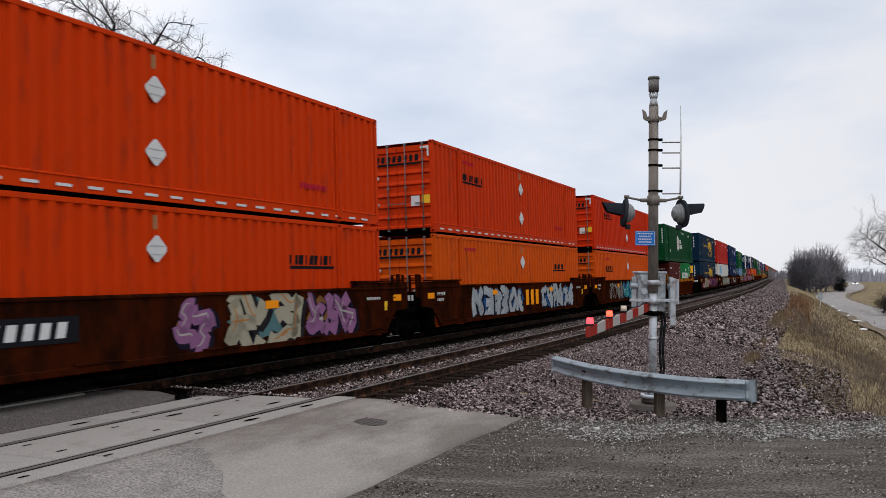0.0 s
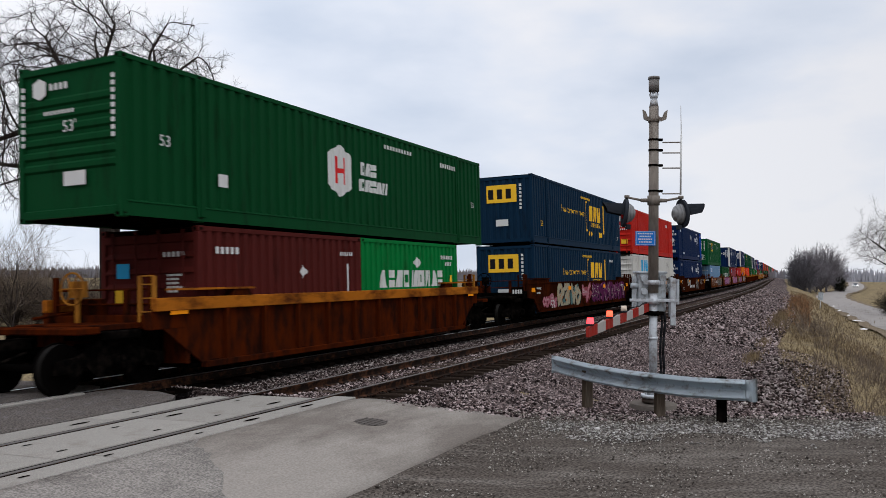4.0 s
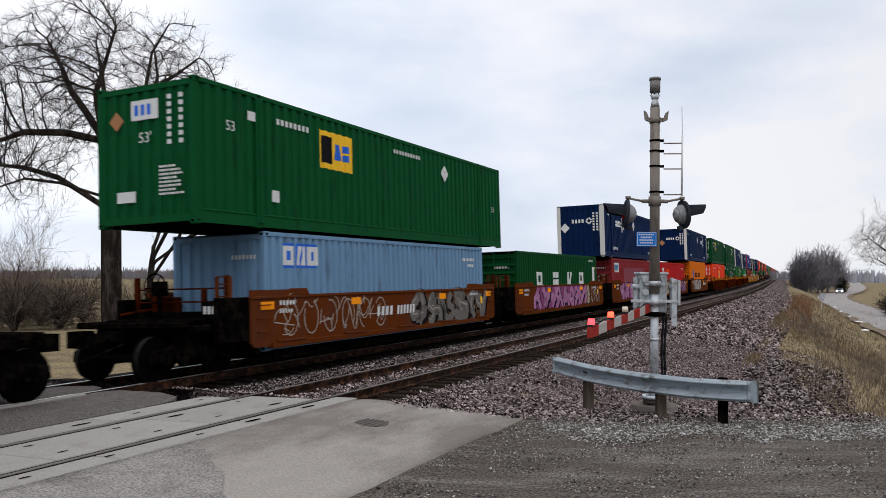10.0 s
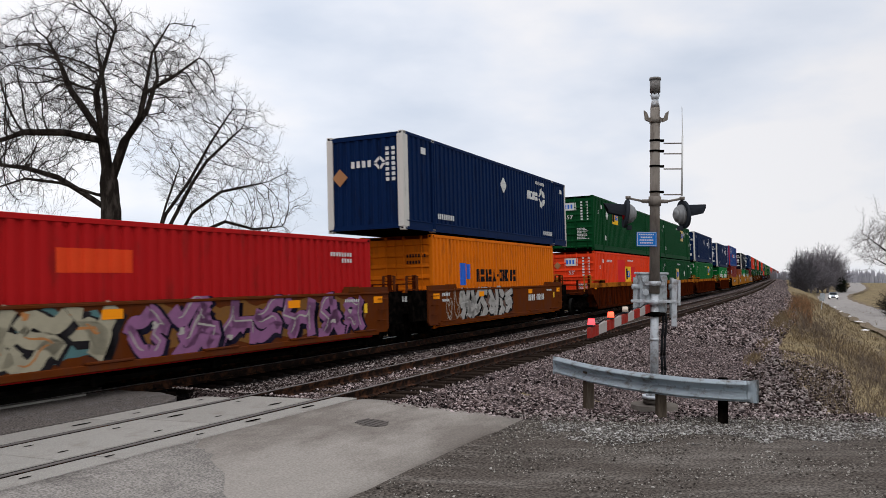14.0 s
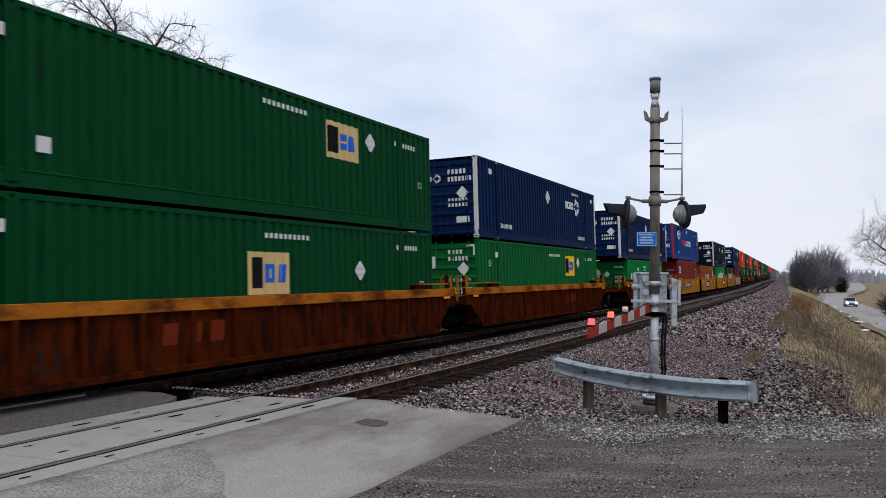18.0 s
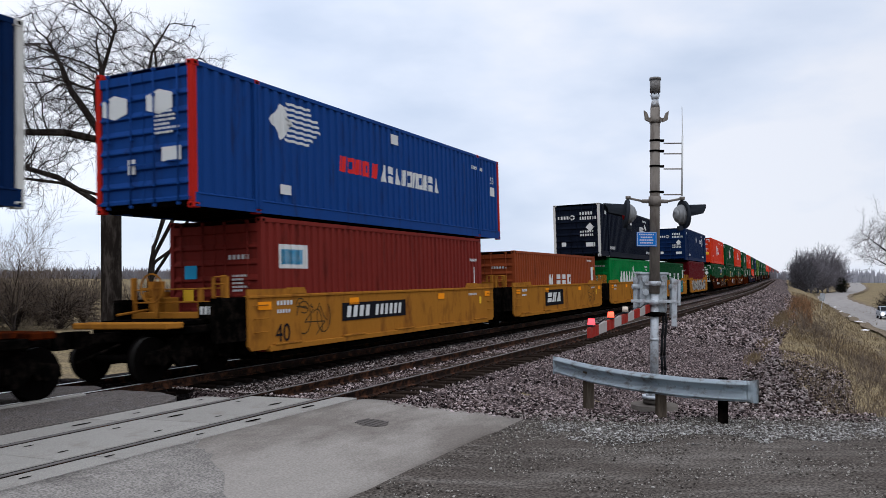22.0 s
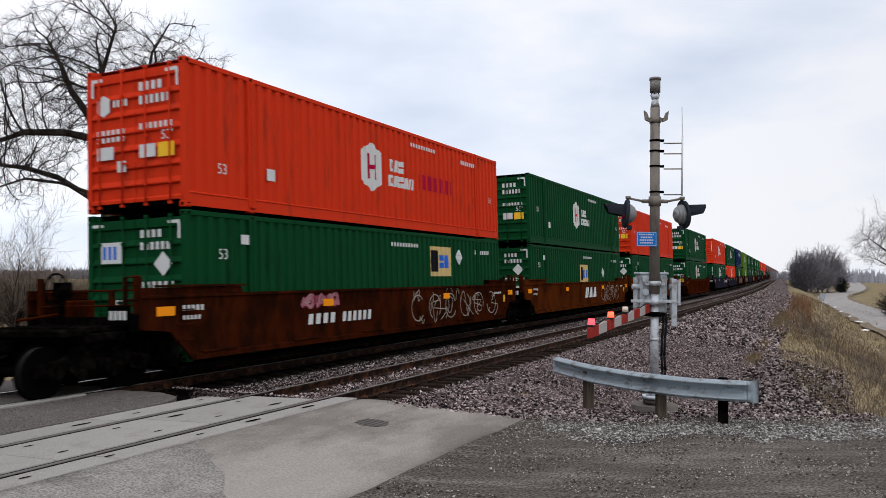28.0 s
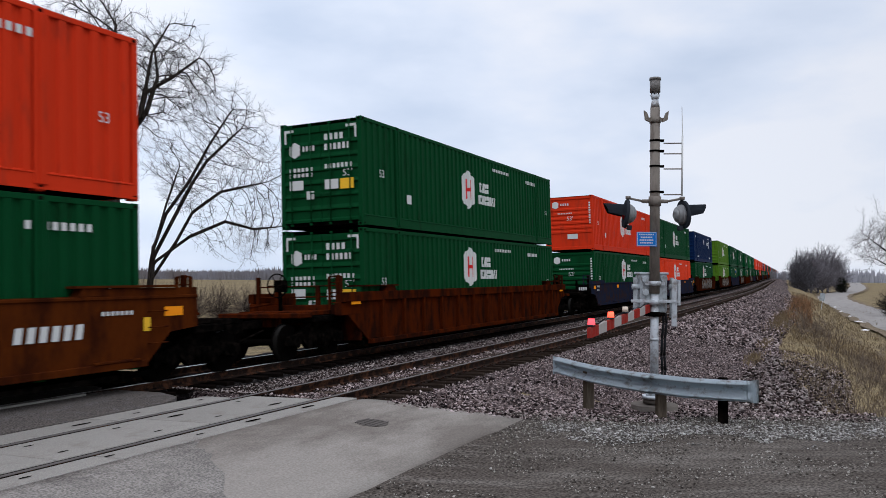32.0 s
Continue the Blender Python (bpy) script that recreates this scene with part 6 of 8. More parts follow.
    for el in extra:
        if el[0] == "spray":
            spray(root, *el[1:])
        else:
            for i, e in enumerate([one for whole in el[1] for one in (single_bars(whole) if el[0] == "emblem" else [whole])]):
                panel_marks(root, el[0] if i == 0 else "lettering_bar", [e], el[2] if len(el) > 2 and i == 0 else "", 0.0012 * i - (0.068 if st["ribs"] else 0.0))
    return root


NUMBER = lambda x, z=0.98, w=3.4: ("car_number", [("bars", x, z, w * 0.42, 0.24, 4, W_, 0.15), ("bars", x + w * 0.5, z, w * 0.5, 0.24, 6, W_, 0.15)], "white painted wagon number")
BOARD = lambda x, z=0.67: ("emblem_board", [("rect", x, z, 2.6, 0.67, K_), ("pieces", x + 0.25, z + 0.14, 2.0, 0.40, 3, W_, 0.35)], "black board with a white emblem")
NBOARD = lambda x, z=0.85: ("number_board", [("rect", x, z, 3.3, 0.44, K_), ("bars", x + 0.2, z + 0.08, 1.2, 0.28, 4, W_, 0.2), ("bars", x + 1.6, z + 0.08, 1.5, 0.28, 6, W_, 0.2)], "black board with the wagon's number")
LOGO3 = lambda x, z=0.85: ("emblem", [("pieces", x, z, 2.3, 0.50, 3, W_, 0.3)], "white painted emblem")
TALLFIG = lambda x, t="53", z=0.62, ink=W_: ("stencil_number", [("text", x, z, 0.55, t, ink)], "large painted number")


def stack(sig, top, low, style, first, last, extra=(), low_at=None, detail=2):
    """One unit of the train. sig: leading edge of the long box (or of the single one) on the train."""
    long_well = low_at is None
    zc = 0.34
    if long_well:
        mid = sig + LONG / 2
        container(low[0], LONG, TALL, low[1], low[2] if len(low) > 2 else "door", sig, zc, False, detail=detail)
        up = zc + TALL
    else:
        mid = low_at + FORTY / 2
        x = low_at
        for spec in low:
            ln = spec[3]
            container(spec[0], ln, spec[4], spec[1], spec[2], x, zc, False, detail=detail)
            x += ln + 0.05
        up = zc + low[0][4]
    if top:
        container(top[0], LONG, TALL, top[1], top[2] if len(top) > 2 else "door", sig, up + 0.05, True, top[3] if len(top) > 3 else None, detail=detail)
    well_car(mid, style, long_well, first, last, extra, detail)


def build_train():
    g = lambda x0, x1, ink, seed, n=6, only=False: ("spray", x0, x1, 0.48, 1.55, ink, seed, n, only)
    box40 = lambda k, b, e="door", h=PLAIN: [(k, b, e, FORTY, h)]
    stack(3.04, ("tangerine", "sch"), ("tangerine", "sch"), "brown", True, False, (("number_board", [("rect", -5.6, 0.90, 3.75, 0.42, K_), ("bars", -5.4, 0.98, 1.4, 0.25, 4, W_, 0.2), ("bars", -3.75, 0.98, 1.75, 0.25, 6, W_, 0.2)], "black board with the wagon's number"), g(0.3, 1.5, "lilac", 2, 1), g(1.7, 4.2, "cream", 1, 2), g(4.4, 6.2, "lilac", 68, 2)))
    stack(22.75, ("orange", "sch"), ("amber", "sch"), "brown", False, False, (g(-5.5, -0.4, "silver", 3, 6), g(1.8, 6.5, "silver", 4, 6), ("emblem", [("bars", -0.2, 0.75, 1.8, 0.6, 3, A_)])))
    stack(42.4, ("vermilion", "sch"), ("amber", "sch_b"), "brown", False, True, (g(-5.8, -3.4, "white", 5, 4, True), g(-3.6, -2.4, "grey", 69, 2), g(-2.4, 1.2, "teal", 6, 4), NUMBER(2.7, 0.98, 3.0)))
    stack(64.5, ("green", "hub_f", "front"), [("occ", "occ", "door", TWENTY, PLAIN), ("evergreen", "evg", "door", TWENTY, PLAIN)], "ribbed", True, True, (), 66.38)
    stack(86.44, ("csx_blue", "csx", "front"), ("csx_blue", "csx", "front"), "brown", True, False, (g(-5.4, -1.5, "cream", 7, 4), g(-1.4, 0.6, "rosy", 70, 1), g(0.5, 7.9, "purple", 8, 9), TALLFIG(-6.2), ("spray", -7.6, -5.6, 0.52, 1.1, "rosy", 61, 2)))
    stack(106.2, ("red", "red53"), ("white", "csx_w"), "brown", False, False, (g(-3.7, 3.0, "sea", 9, 6), g(3.4, 7.4, "white", 10, 4), TALLFIG(-6.4)))
    stack(126.12, ("navy", "umax_b"), ("navy", "umax"), "brown", False, True, (TALLFIG(-7.3), NUMBER(-3.2, 0.7, 3.4), ("spray", -4.6, -2.6, 0.9, 1.5, "white", 11, 3), g(1.2, 3.2, "grey", 12, 3), ("spray", 4.6, 6.4, 0.8, 1.5, "white", 62, 3, True)))
    stack(148.35, ("pine", "emp_l", "front"), box40("sky", "mol", "front"), "graff", True, False, (g(-5.8, -1.0, "line", 13, 6, True), g(0.4, 6.0, "grey", 14, 6), NUMBER(-1.6, 0.9, 2.2)), 150.45)
    stack(0, None, box40("uasc", "uasc"), "graff", False, False, (g(-4.6, 3.2, "pink", 15, 8), g(3.2, 4.0, "cream", 71, 1), g(4.2, 5.8, "white", 16, 3, True)), 166.3)
    stack(180.31, ("navy", "umax_l", "front", "white"), box40("rose", "tex_f"), "graff", False, False, (g(-4.8, 5.6, "pink", 17, 9),), 182.1)
    stack(0, None, box40("cai", "cai"), "graff", False, False, (g(-5.4, -2.6, "cream", 18, 3), g(-2.4, 5.6, "lilac", 19, 7)), 197.9)
    stack(212.12, ("navy", "umax_f", "front", "white"), box40("hapag", "hapag", "door", TALL), "graff", False, True, (g(-4.4, 0.4, "white", 20, 6), g(-5.6, -4.4, "line", 63, 2, True), NUMBER(2.2, 0.95, 2.0)), 213.9)
    stack(233.5, ("green", "emp_p"), ("scarlet", "emp_x"), "ribbed", True, False, (("stencil_number", [("text", -5.55, 0.62, 0.5, "53", K_)], "dark painted number"), ("emblem", [("bars", 1.3, 0.70, 1.9, 0.40, 3, 13, 0.1)], "faded rust-red painted emblem")))
    stack(253.26, ("green", "emp"), ("green", "emp_m"), "ribbed", False, False, (("stencil_number", [("text", -5.55, 0.62, 0.5, "53", K_)], "dark painted number"), ("emblem", [("bars", -3.2, 0.70, 1.9, 0.40, 3, 13, 0.1)], "faded rust-red painted emblem")))
    stack(273.15, ("navy", "umax", "door", "white"), ("leaf", "emp_y"), "ribbed", False, True, (("stencil_number", [("text", -5.55, 0.62, 0.5, "53", K_)], "dark painted number"), ("emblem", [("bars", 2.2, 0.70, 1.9, 0.40, 3, 13, 0.1)], "faded rust-red painted emblem")))
    stack(295.25, ("navy", "umax", "door", "white"), [("evergreen", "evg", "door", TWENTY, PLAIN), ("evergreen", "evg", "door", TWENTY, PLAIN)], "ribbed", True, True, (TALLFIG(-2.42, "40", 0.8, 13),), 297.1)
    stack(315.1, ("blue", "pacer", "door", "red"), box40("brick", "tex", "door", TALL), "yellow", True, False, (NBOARD(-3.2), TALLFIG(-5.6, "40", 0.7, K_), g(-5.2, -3.6, "ink", 64, 2, True)), 317.15)
    stack(0, None, box40("tan", "uasc_m"), "yellow", False, False, (BOARD(-2.9), g(3.9, 5.4, "ink", 65, 2, True)), 332.8)
    stack(346.38, ("ink", "umax", "door", "white"), box40("evergreen", "evg"), "yellow", False, False, (BOARD(1.0), g(-1.6, -0.4, "ink", 66, 2, True)), 348.3)
    stack(0, None, box40("uasc", "uasc"), "yellow", False, False, (g(2.1, 4.4, "teal", 21, 3), TALLFIG(-5.4, "40", 0.7, K_), g(-3.6, -1.2, "ink", 67, 2, True)), 364.05)
    stack(377.95, ("navy", "umax", "door"), box40("maroon", "plain40", "door", TALL), "yellow", False, True, (g(-5.2, 5.0, "white", 22, 9),), 379.9)
    stack(399.63, ("hub", "hub_x"), ("green", "emp"), "brown", True, False, (("spray", -4.6, -3.0, 1.22, 1.56, "rosy", 23, 3), NUMBER(-4.36, 0.84, 2.9), g(0.6, 7.4, "line", 24, 6, True)))
    stack(419.48, ("green", "hub"), ("green", "emp_m"), "umber", False, False, (LOGO3(-0.5), g(2.6, 7.0, "line", 25, 4, True)))
    stack(439.26, ("hub", "hub"), ("green", "emp_m"), "umber", False, True, (NUMBER(4.2, 0.95, 2.6), g(-5.2, 3.4, "line", 26, 7, True)))
    stack(463.15, ("green", "hub"), ("green", "hub"), "rusty", True, True)
    stack(486.7, ("hub", "hub_f", "front"), ("green", "hub_f", "front"), "navy", True, False, (NUMBER(4.0),))
    stack(506.4, ("green", "hub"), ("scarlet", "hub"), "navy", False, False, (), None, 2)
    stack(526.1, ("navy", "umax"), ("green", "hub"), "brown", False, True, (g(-4, 5, "grey", 27, 7),), None, 1)
    far = [("lime", "lime"), ("green", "green"), ("green", "green"), ("green", "green"), ("leaf", "green"), ("green", "green"), ("scarlet", "green"), ("hub", "green"), ("scarlet", "hub"),
           ("hub", "green"), ("navy", "green"), ("scarlet", "green"), ("green", "green"), ("navy", "navy"), ("hub", "green"), ("green", "scarlet")]
    s = 549.6
    for i, (a, b) in enumerate(far):
        stack(s, (a, "hub" if a != "navy" else "umax"), (b, "emp" if i % 2 else "hub"), ("brown", "navy", "brown", "rusty")[i % 4], i % 3 == 0, i % 3 == 2, (g(-5, 5, "grey", 40 + i, 6),) if i % 2 == 0 and i < 8 else (), None, 1)
        s += 19.8 if i % 3 != 2 else 23.7
    tail = ("green", "navy", "scarlet", "green", "sky", "leaf", "navy", "hub", "green", "maroon", "white", "green")
    for i in range(27):
        stack(s, (tail[i % 12], "plain"), (tail[(5 * i + 3) % 12], "plain"), ("brown", "yellow", "rusty")[i // 3 % 3], False, False, (), None, 0)
        s += 19.8 if i % 3 != 2 else 23.7


build_train()


def motions():
    rows = []
    for i, (t, x, y) in enumerate(CAR_ROWS):
        a, b = CAR_ROWS[max(0, i - 1)], CAR_ROWS[min(len(CAR_ROWS) - 1, i + 1)]
        rows.append((t, pose(x, y, -3.268, 0, 0, math.degrees(math.atan2(b[2] - a[2], b[1] - a[1])))))
    walk(CAR, rows)
    for ob, sigma, length, z in MOVING:
        rows = []
        for i in range(17):
            t = 2.0 * i
            m = rolled(sigma + length / 2 - way_gone(t)) @ Matrix.Translation((-length / 2, 0, z))
            rows.append((t, m))
        walk(ob, rows)
    for k, dx in enumerate((-0.89, 0.89)):
        if not WHEELS[k]:
            continue
        rows = [(i / 30, pose(dx, 0, WR) @ Matrix.Rotation(-way_gone(i / 30) / WR, 4, "Y")) for i in range(961)]
        walk(WHEELS[k][0], rows)
        lead = WHEELS[k][0].animation_data
        for w in WHEELS[k][1:]:
            w.rotation_mode = "QUATERNION"
            w.animation_data_create()
            w.animation_data.action = lead.action
            w.animation_data.action_slot = lead.action_slot

# ================= guardrail =================
def build_guardrail():
    root = thing("guardrail", "short curved galvanised steel guardrail on weathered timber posts", "guardrail")
    path = [(14.98, 4.77), (14.45, 4.30), (13.92, 3.78), (13.48, 3.20), (13.13, 2.62), (12.98, 2.10), (12.95, 1.62), (13.00, 1.22)]
    prof = [(0.002, 0.158), (0.016, 0.152), (0.072, 0.124), (0.082, 0.114), (0.084, 0.104), (0.078, 0.092), (0.014, 0.024), (0.004, 0.010), (0.002, 0.0),
            (0.004, -0.010), (0.014, -0.024), (0.078, -0.092), (0.084, -0.104), (0.082, -0.114), (0.072, -0.124), (0.016, -0.152), (0.002, -0.158)]

    def along(pts, z, name, widen=0.0):
        bm = bmesh.new()
        rows = []
        for i, (x, y) in enumerate(pts):
            a, b = pts[max(0, i - 1)], pts[min(len(pts) - 1, i + 1)]
            d = Vector((b[0] - a[0], b[1] - a[1])).normalized()
            nrm = Vector((-d.y, d.x))
            if nrm.x > 0:
                nrm = -nrm
            rows.append([bm.verts.new((x + nrm.x * o * 1.5, y + nrm.y * o * 1.5, z + h * (1 + widen * i))) for o, h in prof])
        for a, b in zip(rows, rows[1:]):
            for j in range(len(prof) - 1):
                bm.faces.new((a[j], b[j], b[j + 1], a[j + 1])).smooth = False
        bmesh.ops.solidify(bm, geom=bm.faces[:], thickness=0.004)
        return fixed(bm)

    part("beam", along(path[:5], 0.335, "beam"), GALV, root)
    off = [(x - 0.006, y) for x, y in path[4:]]
    off[0] = (13.30, 2.86)
    part("beam", along(off, 0.335, "beam"), GALV, root)
    # flared terminal ends: the folds run out into a flat curled plate
    for (x, y), d, back in ((path[0], (0.30, 0.954), (0.90, -0.30)), (path[-1], (0.06, -1.0), (1.0, 0.06))):
        bm = bmesh.new()
        rows = []
        for i in range(7):
            a = i / 6
            fold = (1 - smooth(0.0, 0.45, a))
            curl = 0.085 * smooth(0.45, 1.0, a) ** 2
            tall = 1.0 + 0.10 * smooth(0.2, 0.8, a)
            rows.append([bm.verts.new((x + d[0] * 0.17 * a - back[0] * (o * fold + 0.03 * (1 - fold) - curl), y + d[1] * 0.17 * a - back[1] * (o * fold + 0.03 * (1 - fold) - curl), 0.335 + h * tall)) for o, h in prof])
        for a, b in zip(rows, rows[1:]):
            for j in range(len(prof) - 1):
                bm.faces.new((a[j], b[j], b[j + 1], a[j + 1])).smooth = True
        bmesh.ops.solidify(bm, geom=bm.faces[:], thickness=0.005)
        part("terminal_end", fixed(bm), GALV, root, "flared steel end section")
    for (x, y, rz), m in (((14.10, 3.95, 40), TIMBER), ((13.22, 2.52, 25), TIMBER), ((13.10, 1.56, 5), BLACK)):
        bm = bmesh.new()
        box(bm, -0.08, 0.08, -0.075, 0.075, -0.75, 0.44 if y > 2 and y < 3 else 0.49)
        part("post", bevelled(bm, 0.012), m, root, "dark timber post" if m is BLACK else "", m=pose(x + 0.10, y + 0.02, 0, 0, 0, rz))
        bm = bmesh.new()
        tube(bm, (-0.2, 0, 0.335), (-0.09, 0, 0.335), 0.022, n=8)
        part("bolt", bm, GALV, root, m=pose(x + 0.10, y + 0.02, 0, 0, 0, rz))


build_guardrail()

# ================= crossing signal =================
GREYPAINT = mat("aluminium_paint", (0.42, 0.44, 0.46), 0.45, 0.25, 0.18, 8, (0.20, 0.18, 0.165), 0.28, 0.1, 60, spec=0.2)
DULLPOLE = mat("weathered_pole", (0.20, 0.175, 0.15), 0.75, 0.2, 0.25, 6, (0.12, 0.10, 0.085), 0.3, 0.3, 40, (1, 1, 0.3))
CABINET = mat("cabinet_grey", (0.36, 0.385, 0.40), 0.5, 0.1, 0.15, 8, (0.17, 0.16, 0.15), 0.28, 0.1, 60)
HOOD = mat("black_hood", (0.028, 0.031, 0.037), 0.5, 0, 0.3, 8)
SIGNBLUE = mat("sign_blue", (0.02, 0.15, 0.48), 0.4, 0, 0.1, 6)
ARMRED = mat("arm_red", (0.26, 0.026, 0.02), 0.5, 0, 0.2, 8, (0.25, 0.05, 0.04), 0.3)
ARMWHITE = mat("arm_white", (0.34, 0.31, 0.29), 0.5, 0, 0.2, 8, (0.35, 0.32, 0.30), 0.3)
LAMPRED = glow("lit_red_lens", (1.0, 0.05, 0.06), 3.0)
LAMPAMBER = glow("lit_orange_lens", (1.0, 0.10, 0.05), 2.2)
LENSPALE = mat("unlit_lens", (0.62, 0.52, 0.42), 0.3, 0, 0.15, 8)
RUBBER = mat("black_cable", (0.015, 0.015, 0.016), 0.6, 0, 0.3, 8)


def build_signal():
    yaw_d = math.degrees(YAW)
    # local axes: x to the right as seen from the road, y away, z up
    root = thing("crossing_signal", "grey level-crossing signal mast with lamps, gate machine and lowered arm", "railway signal", pose(14.05, 2.79, 0, 0, 0.35, yaw_d - 90))
    bm = bmesh.new()
    tube(bm, (0, 0, 0.0), (0, 0, 1.75), 0.068, n=20)
    tube(bm, (0, 0, 0.95), (0, 0, 1.0), 0.078, n=20)
    part("lower_mast", bm, GREYPAINT, root, "silver-painted lower tube")
    bm = bmesh.new()
    tube(bm, (0, 0, 1.75), (0, 0, 4.92), 0.086, 0.080, n=20)
    part("upper_mast", bm, DULLPOLE, root, "weathered brown-grey upper tube")
    bm = bmesh.new()
    tube(bm, (0, 0, -0.02), (0, 0, 0.03), 0.21, 0.20, n=20)
    for i in range(4):
        a = i * math.pi / 2 + 0.5
        tube(bm, (0.16 * math.cos(a), 0.16 * math.sin(a), 0.03), (0.16 * math.cos(a), 0.16 * math.sin(a), 0.09), 0.018, n=6)
    tube(bm, (0, 0, 0.03), (0, 0, 0.16), 0.14, 0.10, n=20)
    part("base_flange", bm, GREYPAINT, root)
    # bell on top
    bm = bmesh.new()
    tube(bm, (0, 0, 4.92), (0, 0, 5.06), 0.080, 0.055, n=16)
    tube(bm, (0, 0, 5.06), (0, 0, 5.14), 0.055, 0.085, n=16)
    part("bell_neck", bm, GREYPAINT, root)
    bm = bmesh.new()
    tube(bm, (0, 0, 5.19), (0, 0, 5.40), 0.088, 0.088, n=20)
    tube(bm, (0, 0, 5.40), (0, 0, 5.44), 0.100, 0.095, n=20)
    for i in range(4):
        a = i * math.pi / 2
        tube(bm, (0.06 * math.cos(a), 0.06 * math.sin(a), 5.12), (0.06 * math.cos(a), 0.06 * math.sin(a), 5.20), 0.012, n=6)
    part("bell", bm, mat("bell_grey", (0.16, 0.15, 0.14), 0.6, 0.3, 0.2, 8), root, "dark grey cylindrical warning bell")
    # crossbuck bracket
    bm = bmesh.new()
    box(bm, -0.15, 0.15, -0.06, -0.03, 4.68, 4.74)
    for k in (-1, 1):
        solid(bm, [(k * 0.10, 4.66), (k * 0.19, 4.70), (k * 0.21, 4.86), (k * 0.16, 4.82), (k * 0.13, 4.74)], -0.10, -0.05)
    tube(bm, (0, 0, 4.66), (0, 0, 4.76), 0.095, n=16)
    part("sign_bracket", fixed(bm), DULLPOLE, root)
    # antenna on clamps
    for z in (4.36, 4.18, 3.92, 3.48):
        bm = bmesh.new()
        tube(bm, (0, 0, z - 0.015), (0, 0, z + 0.015), 0.092, n=16)
        box(bm, 0.05, 0.15, -0.03, 0.03, z - 0.02, z + 0.02)
        part("clamp", bm, BLACK, root)
        bm = bmesh.new()
        tube(bm, (0.15, 0, z - 0.045), (0.46, 0, z - 0.045 + 0.005), 0.011, n=6)
        part("antenna_arm", bm, DULLPOLE, root)
    bm = bmesh.new()
    tube(bm, (0.46, 0, 3.42), (0.47, 0, 4.45), 0.016, n=8)
    tube(bm, (0.47, 0, 4.45), (0.46, 0, 4.95), 0.008, 0.005, n=6)
    part("antenna", bm, MARK, root, "slim white rod antenna")
    # lamp crossarm
    bm = bmesh.new()
    for k in (-1, 1):
        tube(bm, (0, 0, 3.32), (k * 0.22, 0, 3.32), 0.038, 0.032, n=10)
        tube(bm, (k * 0.20, 0, 3.32), (k * 0.46, 0, 3.37), 0.020, n=10)
        tube(bm, (k * 0.46, 0, 3.36), (k * 0.50, 0, 3.18), 0.022, n=8)
        tube(bm, (k * 0.46, -0.02, 3.35), (k * 0.46, -0.02, 3.40), 0.045, n=10)
    tube(bm, (0, 0, 3.24), (0, 0, 3.40), 0.105, n=16)
    part("lamp_arm", bm, DULLPOLE, root)
    for k in (-1, 1):
        q = pose(k * 0.47, 0, 3.10, -6, 0, 98 if k > 0 else -93)
        bm = bmesh.new()
        tube(bm, (0, 0.0, 0), (0, -0.05, 0), 0.245, 0.235, n=28)
        lamp = part("lamp_backing", bm, HOOD, root, "round black background disc", m=q)
        bm = bmesh.new()
        for a, b, r0, r1 in ((0.0, 0.05, 0.175, 0.165), (0.05, 0.11, 0.165, 0.125), (0.11, 0.15, 0.125, 0.06)):
            tube(bm, (0, a, 0), (0, b, 0), r0, r1, n=20)
        part("lamp_housing", bm, mat("dull_housing", (0.22, 0.22, 0.22), 0.5, 0.2, 0.2, 8), lamp, "dull silver lamp housing")
        bm = bmesh.new()
        rows = []
        for i in range(13):
            a = math.pi * (i / 12) * 1.2 - 0.1 * math.pi
            rows.append([bm.verts.new((0.16 * math.cos(a), -0.05, 0.16 * math.sin(a))), bm.verts.new((0.135 * math.cos(a), -0.42 + 0.08 * (1 - math.sin(max(0, a))), 0.02 + 0.12 * math.sin(a)))])
        for a, b in zip(rows, rows[1:]):
            bm.faces.new((a[0], b[0], b[1], a[1])).smooth = True
        bmesh.ops.solidify(bm, geom=bm.faces[:], thickness=0.006)
        part("visor", fixed(bm), HOOD, lamp, "long black visor")
        bm = bmesh.new()
        tube(bm, (0, -0.051, 0), (0, -0.07, 0), 0.11, 0.08, n=20)
        part("lens", bm, mat("red_lens", (0.30, 0.012, 0.012), 0.15, 0, 0.1, 8), lamp, "dark red lens")
        bm = bmesh.new()
        box(bm, -0.05, 0.05, 0.02, 0.10, -0.27, -0.19)
        part("lamp_foot", bevelled(bm, 0.01), HOOD, lamp)
    # blue notice
    bm = bmesh.new()
    box(bm, -0.335, 0.005, -0.115, -0.108, 2.545, 2.790)
    sign = part("notice_plate", bevelled(bm, 0.002), SIGNBLUE, root, "small blue emergency notice with white lines")
    bm = bmesh.new()
    for z in (2.555, 2.776):
        box(bm, -0.325, -0.005, -0.119, -0.1155, z, z + 0.006)
    for x in (-0.325, -0.011):
        box(bm, x, x + 0.006, -0.119, -0.1155, 2.555, 2.782)
    part("border", bm, MARK, sign)
    for i, (w, n) in enumerate(((0.26, 9), (0.20, 7), (0.24, 8), (0.22, 8))):
        bm = bmesh.new()
        for j in range(n):
            a = -0.165 - w / 2 + w * j / n
            box(bm, a, a + w / n * 0.7, -0.119, -0.1155, 2.735 - i * 0.047, 2.757 - i * 0.047)
        part("lettering_bar", bm, MARK, sign)
    # gate machine
    bm = bmesh.new()
    box(bm, -0.235, 0.225, 0.03, 0.40, 1.42, 2.08)
